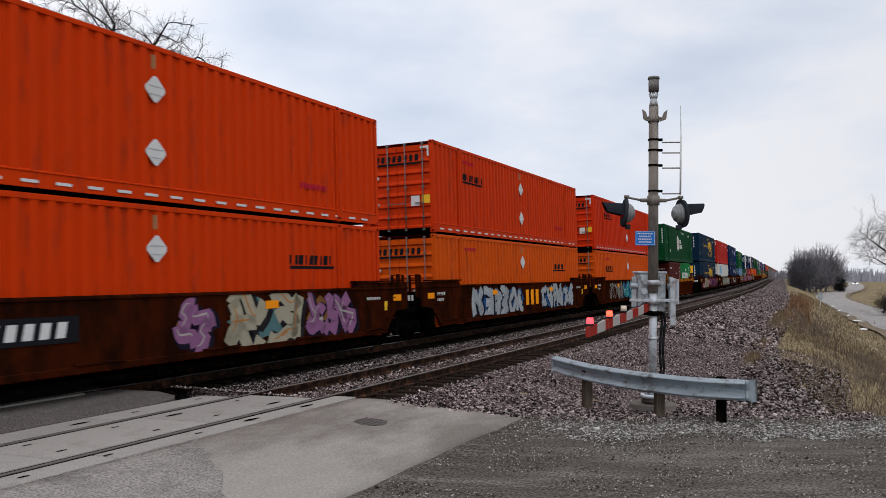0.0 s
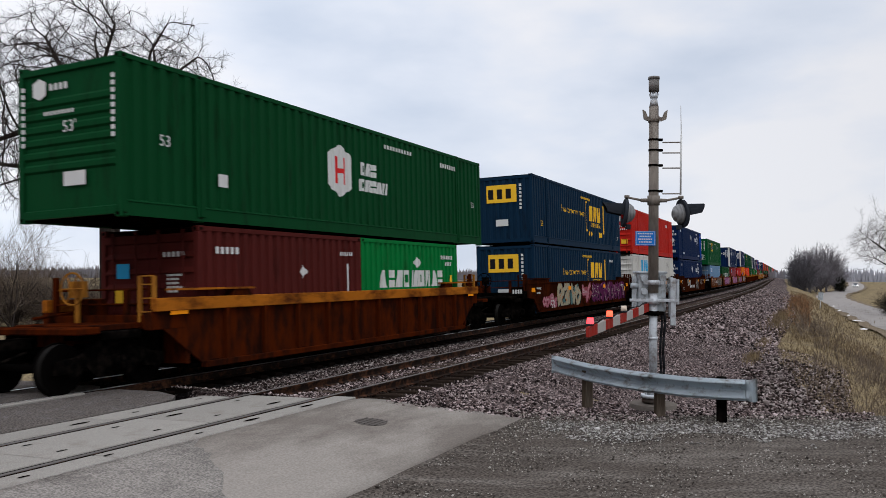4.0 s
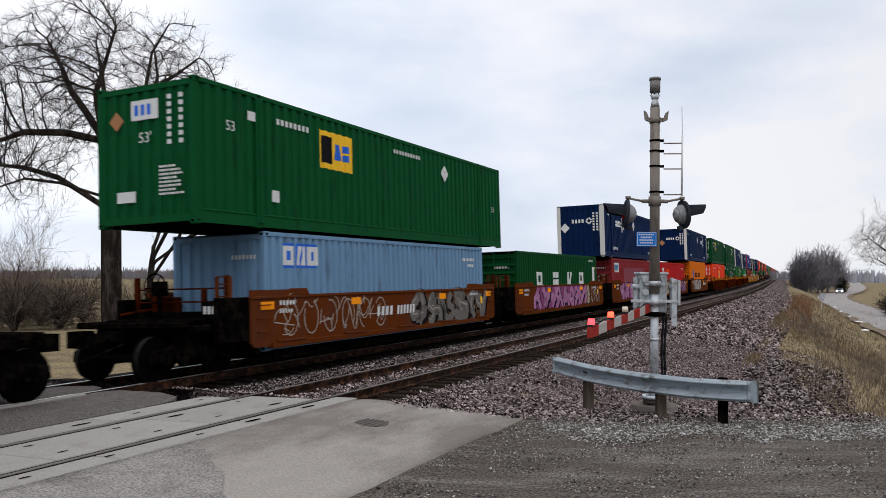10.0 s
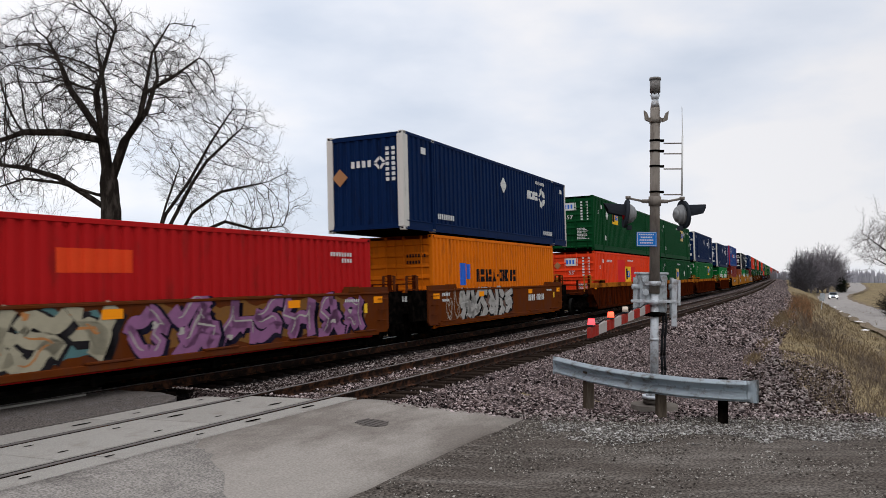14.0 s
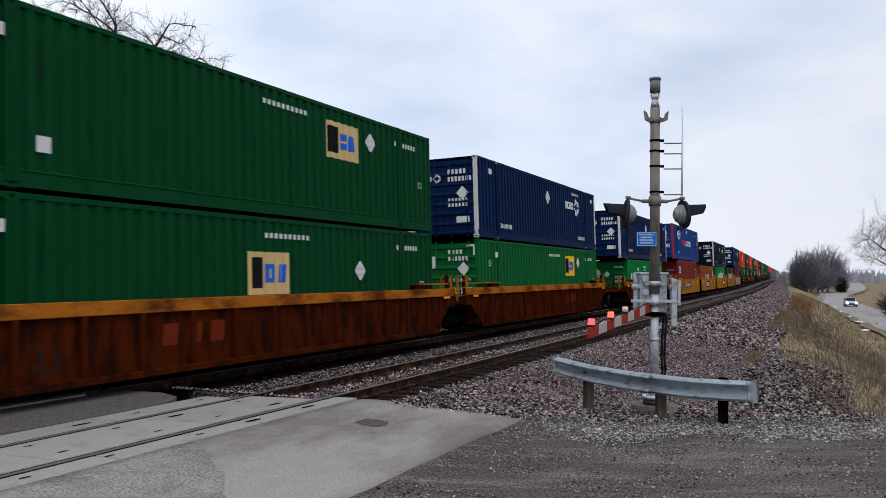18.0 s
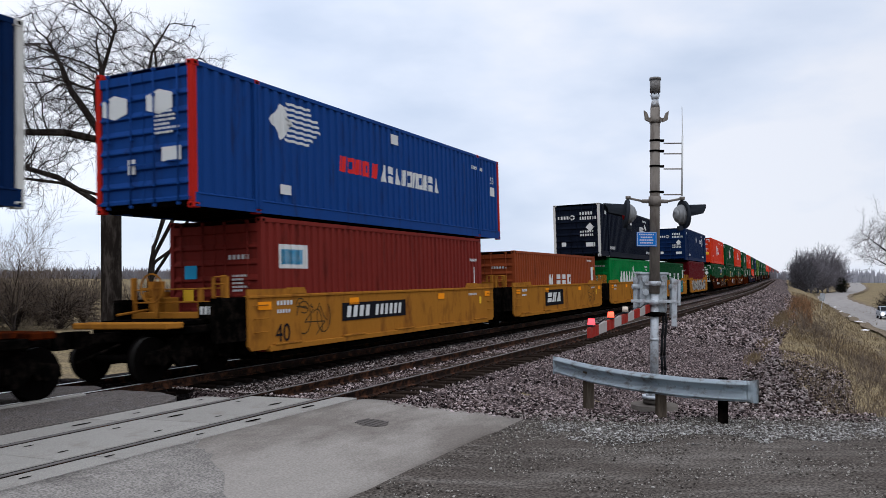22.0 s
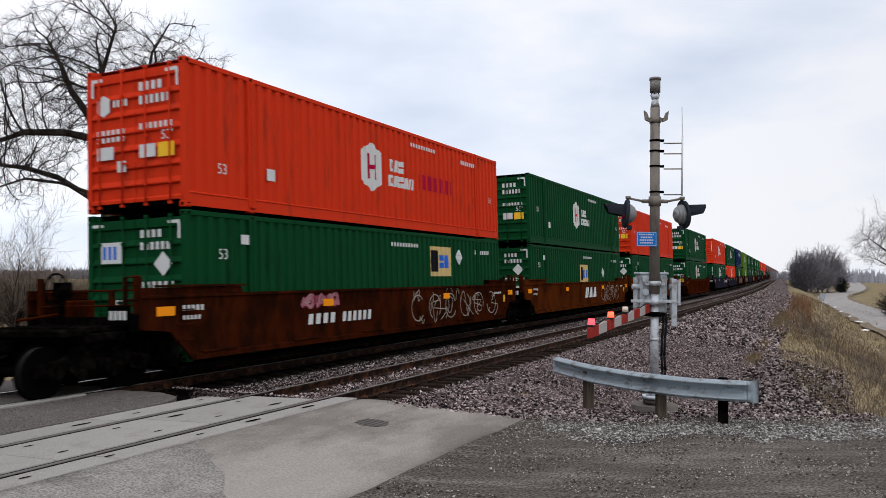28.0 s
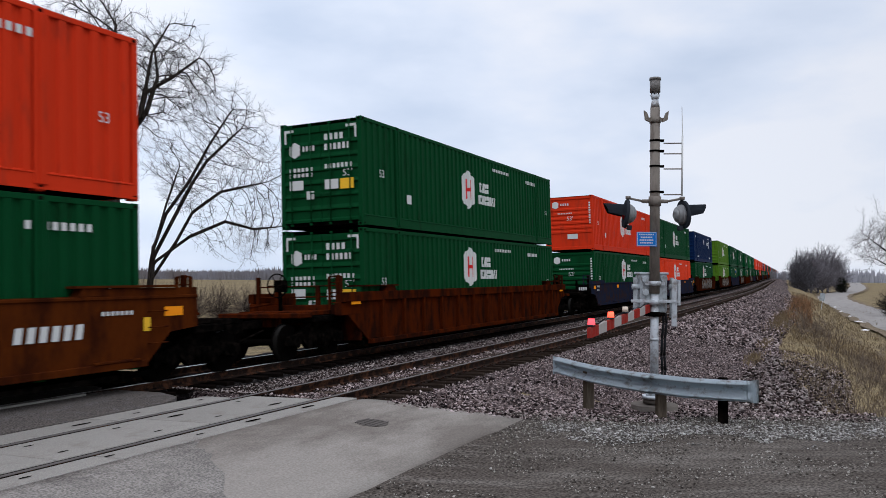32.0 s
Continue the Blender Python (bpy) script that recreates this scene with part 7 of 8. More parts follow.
    part("machine_case", bevelled(bm, 0.02, 2), CABINET, root, "grey cast gate-machine case")
    bm = bmesh.new()
    box(bm, -0.255, 0.245, 0.01, 0.42, 2.07, 2.11)
    part("case_lid", bevelled(bm, 0.008), CABINET, root)
    for x, z in ((-0.155, 1.98), (-0.155, 1.77), (0.16, 2.0)):
        bm = bmesh.new()
        tube(bm, (x, -0.03, z), (x, 0.05, z), 0.055, 0.06, n=14)
        part("round_cover", bm, CABINET, root)
    bm = bmesh.new()
    for x in (-0.30, 0.33):
        box(bm, x - 0.03, x + 0.03, 0.10, 0.16, 1.34, 2.02)
        tube(bm, (x - 0.06, 0.1, 1.86), (x + 0.07, 0.1, 1.86), 0.045, n=10)
    part("arm_support", fixed(bm), CABINET, root)
    bm = bmesh.new()
    box(bm, -0.42, 0.40, -0.105, -0.07, 1.595, 1.645)
    part("crossbar", bevelled(bm, 0.006), GREYPAINT, root)
    bm = bmesh.new()
    box(bm, 0.27, 0.36, -0.09, -0.06, 1.20, 2.0)
    box(bm, 0.40, 0.45, 0.02, 0.06, 1.55, 1.98)
    part("counterweight_link", bevelled(bm, 0.006), GREYPAINT, root)
    for z, r in ((1.92, 0.11), (1.60, 0.11), (1.40, 0.10)):
        bm = bmesh.new()
        tube(bm, (0, 0, z - 0.04), (0, 0, z + 0.04), r, n=16)
        box(bm, -0.17, 0.17, -0.03, 0.03, z - 0.03, z + 0.03)
        part("mast_clamp", fixed(bm), GREYPAINT if z > 1.5 else BLACK, root)
    # flexible conduits
    for off in (0.0, 0.05):
        bm = bmesh.new()
        pts = [(0.15 + off, 0.05, 1.42), (0.16 + off, 0.02, 1.25), (0.13 + off, 0.0, 1.0), (0.12 + off, 0.0, 0.7), (0.14 + off, 0.0, 0.45), (0.12 + off, 0.0, 0.33)]
        for a, b in zip(pts, pts[1:]):
            tube(bm, a, b, 0.022, n=8)
        part("conduit", bm, RUBBER, root, "black flexible cable conduit")
    bm = bmesh.new()
    box(bm, 0.06, 0.24, -0.08, 0.08, 0.28, 0.35)
    tube(bm, (0.13, 0, -0.1), (0.13, 0, 0.3), 0.03, n=8)
    part("cable_post", fixed(bm), BLACK, root)
    return root, root.matrix_basis.inverted()


def build_arm(root, inv):
    pivot, tip = Vector((14.0, 2.86, 1.50)), Vector((10.02, 2.80, 1.335))
    n = 9
    for i in range(n):
        a, b = pivot.lerp(tip, i / n), pivot.lerp(tip, (i + 1) / n)
        ha, hb = 0.068, 0.062
        bm = bmesh.new()
        vs = []
        for p, h in ((a, ha), (b, hb)):
            for y in (-0.02, 0.02):
                for z in (-h, h):
                    vs.append(bm.verts.new(inv @ Vector((p.x, p.y + y, p.z + z))))
        for f in ((0, 1, 3, 2), (4, 6, 7, 5), (0, 4, 5, 1), (2, 3, 7, 6), (0, 2, 6, 4), (1, 5, 7, 3)):
            bm.faces.new([vs[k] for k in f])
        part("arm_section", fixed(bm), ARMRED if i % 2 == 0 else ARMWHITE, root, "red reflective stripe" if i % 2 == 0 else "white reflective stripe")
    for k, m, lab in ((0.965, LAMPRED, "lit red lamp"), (0.70, LAMPAMBER, "lit orange-red lamp"), (0.47, LENSPALE, "pale unlit lamp")):
        p = pivot.lerp(tip, k)
        bm = bmesh.new()
        tube(bm, inv @ (p + Vector((0, 0, 0.072))), inv @ (p + Vector((0, 0, 0.095))), 0.05, 0.045, n=12)
        lamp = part("arm_lamp", bm, HOOD, root)
        bm = bmesh.new()
        tube(bm, inv @ (p + Vector((0, 0, 0.094))), inv @ (p + Vector((0, 0, 0.17))), 0.048, 0.040, n=12)
        part("lens", bm, m, lamp, lab)
    bm = bmesh.new()
    prev = None
    for i in range(13):
        p = pivot.lerp(tip, 0.02 + 0.94 * i / 12) + Vector((0, 0, 0.085 + 0.02 * math.sin(i * 2.1)))
        if prev is not None:
            tube(bm, inv @ prev, inv @ p, 0.008, n=5)
        prev = p
    part("lamp_cable", bm, RUBBER, root)


SIGNAL, SIGNAL_INV = build_signal()
build_arm(SIGNAL, SIGNAL_INV)


def build_foundation():
    bm = bmesh.new()
    tube(bm, (0, 0, -0.6), (0, 0, -0.12), 0.40, 0.39, n=24)
    tube(bm, (0, 0, -0.10), (0, 0, -0.02), 0.19, 0.18, n=20)
    ob = link_mesh("mast_foundation", to_mesh("mast_foundation", bm, mat("old_concrete", (0.12, 0.105, 0.09), 0.9, 0, 0.2, 4, (0.09, 0.075, 0.065), 0.35, 0.5, 50)), m=pose(14.05, 2.79, 0))
    tagged(ob, "round weathered concrete foundation under the signal mast", "foundation")


build_foundation()


# ================= bare trees =================
def grow(out, p, d, r, length, level, rng, last, lift=0.05, wander=0.16, dense=0.55):
    """A limb as a string of rings, with side limbs; out: lists of verts and faces for thick and thin wood."""
    verts, faces = out[0 if r > 0.055 else 1]
    sides = 8 if r > 0.2 else (5 if r > 0.06 else (4 if r > 0.02 else 3))
    n = 6 if level < 3 else 4
    if len(out) > 3 and level > 1:
        n = 3
    base = len(verts)
    u = d.orthogonal().normalized()
    kids = []
    for i in range(n + 1):
        k = i / n
        rr = r * (1 - (0.62 if level < 2 else 0.84) * k)
        w = d.cross(u).normalized()
        u = w.cross(d).normalized()
        for j in range(sides):
            a = 2 * math.pi * j / sides
            verts.append(tuple(p + (u * math.cos(a) + w * math.sin(a)) * rr))
        if i:
            for j in range(sides):
                a, b = base + (i - 1) * sides + j, base + (i - 1) * sides + (j + 1) % sides
                faces.append((a, b, b + sides, a + sides))
        if level < last and i >= (2 if level < 2 else 1):
            kids.append((p.copy(), d.copy(), rr))
        if i < n:
            d = (d + Vector((rng.gauss(0, wander), rng.gauss(0, wander), rng.gauss(0, wander) + lift))).normalized()
            p = p + d * (length / n)
    if level >= last:
        return
    for q, dd, rr in kids:
        for _ in range(2 if level >= 1 and rng.random() < dense else 1):
            side = dd.orthogonal().normalized()
            side.rotate(Matrix.Rotation(rng.uniform(0, 2 * math.pi), 3, dd))
            a = rng.uniform(0.35, 0.95)
            nd = (dd * math.cos(a) + side * math.sin(a) + Vector((0, 0, 0.12))).normalized()
            grow(out, q, nd, max(thin_limit(out), rr * rng.uniform(0.42, 0.68)), length * rng.uniform(0.42, 0.68), level + 1, rng, last, lift, wander, dense)


def thin_limit(out):
    return out[2] if len(out) > 2 else 0.008


def tree_meshes(out, thick, thin):
    a = pydata("trunk", out[0][0], out[0][1], thick)
    b = pydata("crown", out[1][0], out[1][1], thin)
    for me in (a, b):
        for f in me.polygons:
            f.use_smooth = True
    return a, b


RIGHT, AHEAD = Vector((math.sin(YAW), -math.cos(YAW), 0)), Vector((math.cos(YAW), math.sin(YAW), 0))


def limb(out, pts, r0, r1, rng, last, twig, wander=0.11, start=0.25, every=0.33):
    """A main limb through the given bends, with side limbs along it."""
    fine = []
    for i in range(len(pts) - 1):
        p0, p1, p2, p3 = pts[max(0, i - 1)], pts[i], pts[i + 1], pts[min(len(pts) - 1, i + 2)]
        for k in range(5):
            t = k / 5
            q = 0.5 * (2 * p1 + (p2 - p0) * t + (2 * p0 - 5 * p1 + 4 * p2 - p3) * t * t + (3 * p1 - p0 - 3 * p2 + p3) * t ** 3)
            fine.append(q + Vector((rng.gauss(0, 0.05), rng.gauss(0, 0.05), rng.gauss(0, 0.05))))
    fine.append(pts[-1])
    n, sides = len(fine), 8 if r0 > 0.4 else 6
    verts, faces = out[0]
    base = len(verts)
    u = Vector((1, 0, 0))
    gone, due = 0.0, 0.0
    whole = sum((b - a).length for a, b in zip(fine, fine[1:]))
    for i, p in enumerate(fine):
        d = (fine[min(n - 1, i + 1)] - fine[max(0, i - 1)]).normalized()
        w = d.cross(u).normalized()
        u = w.cross(d).normalized()
        if i:
            gone += (p - fine[i - 1]).length
        k = gone / whole
        r = r0 + (r1 - r0) * k ** 0.8
        for j in range(sides):
            a = 2 * math.pi * j / sides
            verts.append(tuple(p + (u * math.cos(a) + w * math.sin(a)) * r))
        if i:
            for j in range(sides):
                a, b = base + (i - 1) * sides + j, base + (i - 1) * sides + (j + 1) % sides
                faces.append((a, b, b + sides, a + sides))
        if twig and k > start and gone > due:
            due = gone + every * rng.uniform(0.6, 1.3)
            side = u.copy()
            side.rotate(Matrix.Rotation(rng.uniform(0, 2 * math.pi), 3, d))
            a = rng.uniform(0.5, 1.2)
            nd = (d * math.cos(a) + side * math.sin(a) + Vector((0, 0, 0.15))).normalized()
            grow(out, p, nd, min(0.042, max(0.02, r * rng.uniform(0.25, 0.45))), twig * (1.5 - 0.6 * k) * rng.uniform(0.7, 1.3), 2, rng, last, 0.05, wander, 0.5)
    if twig:
        grow(out, fine[-1], d, r1, twig * 1.1, 2, rng, last, 0.05, wander, 0.6)


def bough(nodes, parents, pts, start):
    """A main limb through the given bends, as nodes a step apart, joined on to the node nearest to its foot."""
    if start is None:
        nodes.append(pts[0])
        parents.append(-1)
        at = len(nodes) - 1
    else:
        at = min(range(len(nodes)), key=lambda i: (nodes[i] - pts[0]).length)
    for p, q in zip(pts, pts[1:]):
        n = max(1, int((q - p).length / 0.32))
        for k in range(n):
            nodes.append(p.lerp(q, (k + 1) / n))
            parents.append(at)
            at = len(nodes) - 1


def colonise(nodes, parents, goals, step, reach, kill, rng):
    """Grows twigs from the limbs towards points of the crown until each has been reached."""
    goals = list(goals)
    for _ in range(90):
        tree = mathutils.kdtree.KDTree(len(nodes))
        for i, p in enumerate(nodes):
            tree.insert(p, i)
        tree.balance()
        pull, left = {}, []
        for g in goals:
            p, i, d = tree.find(g)
            if d < kill:
                continue
            left.append(g)
            if d < reach:
                pull[i] = pull.get(i, Vector()) + (g - p).normalized()
        goals = left
        if not pull:
            break
        for i, v in pull.items():
            back = nodes[i] - nodes[parents[i]] if parents[i] >= 0 else Vector((0, 0, 1))
            d = v.normalized() + 0.55 * back.normalized() + Vector((rng.gauss(0, 0.16), rng.gauss(0, 0.16), rng.gauss(0, 0.16) + 0.06))
            nodes.append(nodes[i] + d.normalized() * step)
            parents.append(i)


def wood_meshes(nodes, parents, tip, power, most, thick, thin, rng, twig, per):
    """Limbs whose thickness follows what they carry; fine forked twigs on the thin ones."""
    n = len(nodes)
    load = [0.0] * n
    for i in range(n - 1, -1, -1):
        if load[i] == 0.0:
            load[i] = tip ** power
        if parents[i] >= 0:
            load[parents[i]] += load[i]
    rad = [min(most, v ** (1 / power)) for v in load]
    heavy, fine = ([], []), ([], [])

    def rod(p, q, r0, r1, sides, out):
        d = q - p
        if d.length < 1e-5:
            return
        u = d.orthogonal().normalized()
        w = d.normalized().cross(u)
        verts, faces = out
        o = len(verts)
        for c, r in ((p, r0), (q, r1)):
            for j in range(sides):
                a = 2 * math.pi * j / sides
                verts.append(tuple(c + (u * math.cos(a) + w * math.sin(a)) * r))
        for j in range(sides):
            faces.append((o + j, o + (j + 1) % sides, o + sides + (j + 1) % sides, o + sides + j))

    for i in range(n):
        j = parents[i]
        if j < 0:
            continue
        r0, r1 = rad[j], rad[i]
        if r0 > 2.2 * r1:
            r0 = 1.5 * r1
        rod(nodes[j], nodes[i] + (nodes[i] - nodes[j]) * 0.06, r0, r1, 9 if r1 > 0.2 else (6 if r1 > 0.06 else (4 if r1 > 0.025 else 3)), heavy if r1 > 0.06 else fine)
        if r1 < 4.5 * tip:
            d = (nodes[i] - nodes[j]).normalized()
            for _ in range(per if rng.random() < 0.75 else 0):
                side = Vector((rng.gauss(0, 1), rng.gauss(0, 1), rng.gauss(0.35, 1))).normalized()
                e = (d * rng.uniform(0.6, 1.2) + side * 0.75).normalized()
                ln = twig * rng.uniform(0.5, 1.5)
                mid = nodes[i] + e * ln * 0.5
                end = mid + (e + Vector((rng.gauss(0, 0.3), rng.gauss(0, 0.3), rng.gauss(0.1, 0.3)))).normalized() * ln * 0.6
                rod(nodes[i], mid, tip * 0.52, tip * 0.44, 3, fine)
                rod(mid, end, tip * 0.44, tip * 0.26, 3, fine)
                e2 = (e + Vector((rng.gauss(0, 0.6), rng.gauss(0, 0.6), rng.gauss(0, 0.6)))).normalized()
                rod(mid, mid + e2 * ln * 0.5, tip * 0.4, tip * 0.25, 3, fine)
    return pydata("trunk", *heavy, thick), pydata("crown", *fine, thin)


def crown_tree(dist, px, z0, label, limbs, lobes, count, seed, tip=0.0105, power=1.75, most=0.62, step=0.30, thick=BARK, thin=TWIG, twig=0.42, per=2, clumps=60):
    """limbs: bends as (bearing, height) marks on the upright plane at that distance, with metres away; lobes: ellipsoids of the crown."""
    rng = random.Random(seed)
    unit = dist / 1442
    foot = AHEAD * dist + RIGHT * ((px - 784) * unit)
    foot.z = z0
    root = thing("bare_tree", label, "tree", Matrix.Translation(foot))
    spot = lambda b, h, away=0.0: RIGHT * ((b - px) * unit) + AHEAD * away + Vector((0, 0, 2.083 - z0 + (483 - h) * unit))
    nodes, parents = [], []
    for k, pts in enumerate(limbs):
        bough(nodes, parents, [spot(*p) for p in pts], None if k == 0 else 0)
    goals, total = [], sum(l[2] * l[3] for l in lobes)
    for b, h, rb, rh, deep in lobes:
        def inside():
            v = Vector((rng.gauss(0, 1), rng.gauss(0, 1), rng.gauss(0, 1))).normalized() * rng.random() ** 0.26
            return spot(b, h) + RIGHT * (v.x * rb * unit) + AHEAD * (v.y * deep) + Vector((0, 0, v.z * rh * unit))
        share = rb * rh / total
        heads = [inside() for _ in range(max(2, int(clumps * share)))]
        for _ in range(int(count * share)):
            goals.append(inside() if rng.random() < 0.45 else rng.choice(heads) + Vector((rng.gauss(0, 2.0 * step), rng.gauss(0, 2.0 * step), rng.gauss(0, 2.0 * step))))
    colonise(nodes, parents, goals, step, 14 * step, 1.35 * step, rng)
    a, b = wood_meshes(nodes, parents, tip, power, most, thick, thin, rng, twig, per)
    part("trunk", a, None, root)
    part("crown", b, None, root, "fine bare twigs")


crown_tree(42.0, 200, -1.9, "tall bare broad-crowned tree with a thick dark trunk",
           [[(200, 640), (197, 480), (195, 376), (188, 300), (182, 262)],
            [(188, 310), (172, 245, 0.5), (136, 196, 0.9), (105, 155, 1.0), (84, 105, 1.0), (62, 60, 0.8)], [(184, 270), (181, 218, -0.6), (178, 172, -0.9), (195, 118, -1.0), (213, 55, -1.0)],
            [(192, 330), (222, 255, -0.4), (254, 213, -0.8), (263, 172, -0.9), (272, 100, -0.7), (300, 48, -0.6)], [(188, 372), (136, 341, 0.4), (90, 314, 0.6), (27, 296, 0.8), (-30, 290, 0.9)],
            [(180, 350), (120, 330, -1.0), (70, 325, -1.6), (20, 345, -2.0), (-20, 352, -2.2)], [(172, 248, 0.5), (120, 240, -0.6), (60, 243, -1.2), (0, 268, -1.5), (-40, 275, -1.5)],
            [(182, 262), (160, 180, 1.6), (140, 110, 2.4), (125, 50, 2.6)], [(254, 213, -0.8), (300, 208, -1.3), (330, 222, -1.6)], [(263, 172, -0.9), (310, 140, -0.6), (350, 105, -0.3)], [(222, 255, -0.4), (240, 190, 1.2), (250, 120, 2.0), (240, 60, 2.2)]],
           [(158, 135, 188, 126, 5.5), (300, 130, 62, 82, 3.0), (10, 280, 95, 80, 3.5), (60, 190, 120, 100, 4.5)], 4300, 21, tip=0.0115, power=1.82, per=4, clumps=120, twig=0.5)
crown_tree(46.0, 262, -1.9, "bare tree with several stems leaning towards the track",
           [[(262, 640), (262, 560), (268, 480), (272, 430)], [(272, 440), (288, 380, 0.4), (325, 320, 0.8), (360, 250, 1.0), (395, 195, 1.0)], [(270, 460), (310, 390, -0.4), (345, 330, -0.8), (372, 290, -0.9), (425, 240, -1.0)],
            [(268, 470), (330, 420, 0.5), (390, 392, 0.9), (440, 405, 1.1), (490, 400, 1.2)], [(266, 500), (320, 430, -0.8), (350, 380, -1.1), (400, 345, -1.3), (470, 330, -1.4)], [(272, 440), (280, 360, 1.2), (300, 290, 1.5)]],
           [(392, 245, 72, 82, 2.6), (455, 335, 58, 72, 2.2), (325, 310, 55, 78, 2.4), (440, 420, 75, 38, 2.0)], 2800, 8, tip=0.0088, power=1.95, most=0.2, per=3, clumps=70, twig=0.5)
crown_tree(115.0, 1600, -3.3, "large bare tree beside the far road",
           [[(1600, 545), (1600, 500), (1598, 470)], [(1598, 475), (1575, 440, 1), (1545, 415, 1.5)], [(1598, 470), (1592, 430, -1), (1580, 395, -1)], [(1598, 470), (1620, 430), (1640, 400)], [(1598, 490), (1570, 470, -1), (1540, 455, -1.5)]],
           [(1596, 425, 74, 52, 6.0)], 3000, 41, tip=0.0135, power=1.95, most=0.5, step=0.55, thin=PALETWIG, twig=1.0, per=4, clumps=60)


def far_tree(px, dist, tall, spread, seed, thick, thin, name="bare_tree", label="distant bare tree with a rounded twiggy crown", stems=5, z0=-3.4, fat=1.0, last=3, limit=0.012, dense=0.55):
    rng = random.Random(seed)
    out = (([], []), ([], []), limit)
    foot = AHEAD * dist + RIGHT * ((px - 784) / 1442 * dist)
    foot.z = z0
    root = thing(name, label, "tree", Matrix.Translation(foot))
    for i in range(stems):
        a = 2 * math.pi * i / stems + rng.uniform(-0.5, 0.5)
        d = Vector((math.cos(a) * spread, math.sin(a) * spread, 1)).normalized()
        grow(out, Vector((rng.uniform(-0.4, 0.4), rng.uniform(-0.4, 0.4), -0.3)), d, tall * 0.022 * fat, tall * rng.uniform(0.55, 0.80), 1, rng, last, 0.05, 0.14, dense)
    a, b = tree_meshes(out, thick, thin)
    part("trunk", a, None, root)
    part("crown", b, None, root)


def bush_tree(px, dist, tall, wide, seed, thick, thin, name="bare_tree", label="dense leafless tree with a rounded twiggy crown", z0=-3.3, rays=150, twig=1.1, r=0.03, low=0.12, last=3):
    """A rounded crown: limbs fan out of a short bole and break into fine twigs all over the dome."""
    rng = random.Random(seed)
    out = (([], []), ([], []), r * 0.62, "coarse")
    foot = AHEAD * dist + RIGHT * ((px - 784) / 1442 * dist)
    foot.z = z0
    root = thing(name, label, "tree", Matrix.Translation(foot))
    limb(out, [Vector((0, 0, -0.4)), Vector((0.1, 0, tall * 0.15)), Vector((0, 0.1, tall * 0.32))], tall * 0.028, tall * 0.02, rng, 0, 0)
    for i in range(int(rays * 2.3)):
        a, e = rng.uniform(0, 2 * math.pi), rng.uniform(low, 1.0)
        k = rng.uniform(0.45, 0.92) * (1 + 0.10 * math.sin(3 * a + seed))
        h = math.sqrt(max(0.0, 1 - (2 * e - 1) ** 2)) if e > 0.5 else 0.75 + 0.25 * e * 2
        tip = Vector((math.cos(a) * h * wide * k, math.sin(a) * h * wide * k, tall * (0.06 + 0.94 * e * (0.55 + 0.45 * k))))
        foot_ = Vector((0, 0, tall * rng.uniform(0.02, 0.34)))
        mid = foot_.lerp(tip, 0.5) + Vector((rng.gauss(0, 0.06 * wide), rng.gauss(0, 0.06 * wide), 0.06 * tall))
        limb(out, [foot_, mid, tip], r * rng.uniform(1.6, 3.6), r, rng, last, twig * rng.uniform(0.7, 1.3), 0.2, 0.45, twig * 0.8)
    a, b = tree_meshes(out, thick, thin)
    part("trunk", a, None, root)
    part("crown", b, None, root)


# the farther trees take the twig colour with haze in it
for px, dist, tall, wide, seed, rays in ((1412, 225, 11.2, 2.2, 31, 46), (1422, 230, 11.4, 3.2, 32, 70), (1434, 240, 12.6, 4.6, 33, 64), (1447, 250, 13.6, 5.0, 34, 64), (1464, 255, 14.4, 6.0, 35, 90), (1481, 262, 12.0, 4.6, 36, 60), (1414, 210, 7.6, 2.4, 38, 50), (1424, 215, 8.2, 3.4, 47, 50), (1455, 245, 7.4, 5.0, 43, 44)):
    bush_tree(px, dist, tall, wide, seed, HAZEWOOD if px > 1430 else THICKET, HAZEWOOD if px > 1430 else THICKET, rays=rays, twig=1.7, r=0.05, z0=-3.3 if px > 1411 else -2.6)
bush_tree(1489, 245, 4.6, 1.6, 46, BARK, CEDAR, "shrub", "dark evergreen shrub below the bare trees", rays=60, twig=0.7, r=0.06, low=0.0)
bush_tree(1578, 105, 3.2, 1.9, 42, BARK, BARK, "shrub", "dark leafless shrub beside the far road", rays=60, twig=0.6, r=0.02, low=0.0)
for px, dist, tall, wide, seed in ((-55, 54, 4.4, 2.4, 51), (-10, 57, 4.0, 2.2, 52), (30, 55, 4.6, 2.3, 53), (72, 60, 4.2, 2.3, 54), (108, 56, 3.9, 2.1, 55), (148, 62, 4.4, 2.4, 56), (240, 58, 3.6, 2.1, 57), (290, 63, 3.6, 2.1, 58), (335, 60, 3.0, 1.9, 61), (390, 66, 3.0, 2.0, 59), (440, 70, 2.8, 2.0, 60)):
    bush_tree(px, dist, tall, wide, seed, TWIG, WEEDGREY, "shrub", "leafless grey-brown brush behind the railway", z0=-2.1, rays=72 if px < 160 else 46, twig=0.9, r=0.011, low=0.0)
for px, dist, tall, seed in ((28, 52, 8.0, 61), (75, 66, 6.5, 62), (-20, 60, 7.0, 63)):
    far_tree(px, dist, tall, 0.35, seed, TWIG, WEEDGREY, "bare_tree", "thin pale sapling behind the railway", 3, z0=-2.0, fat=0.32, last=4, limit=0.009, dense=0.3)


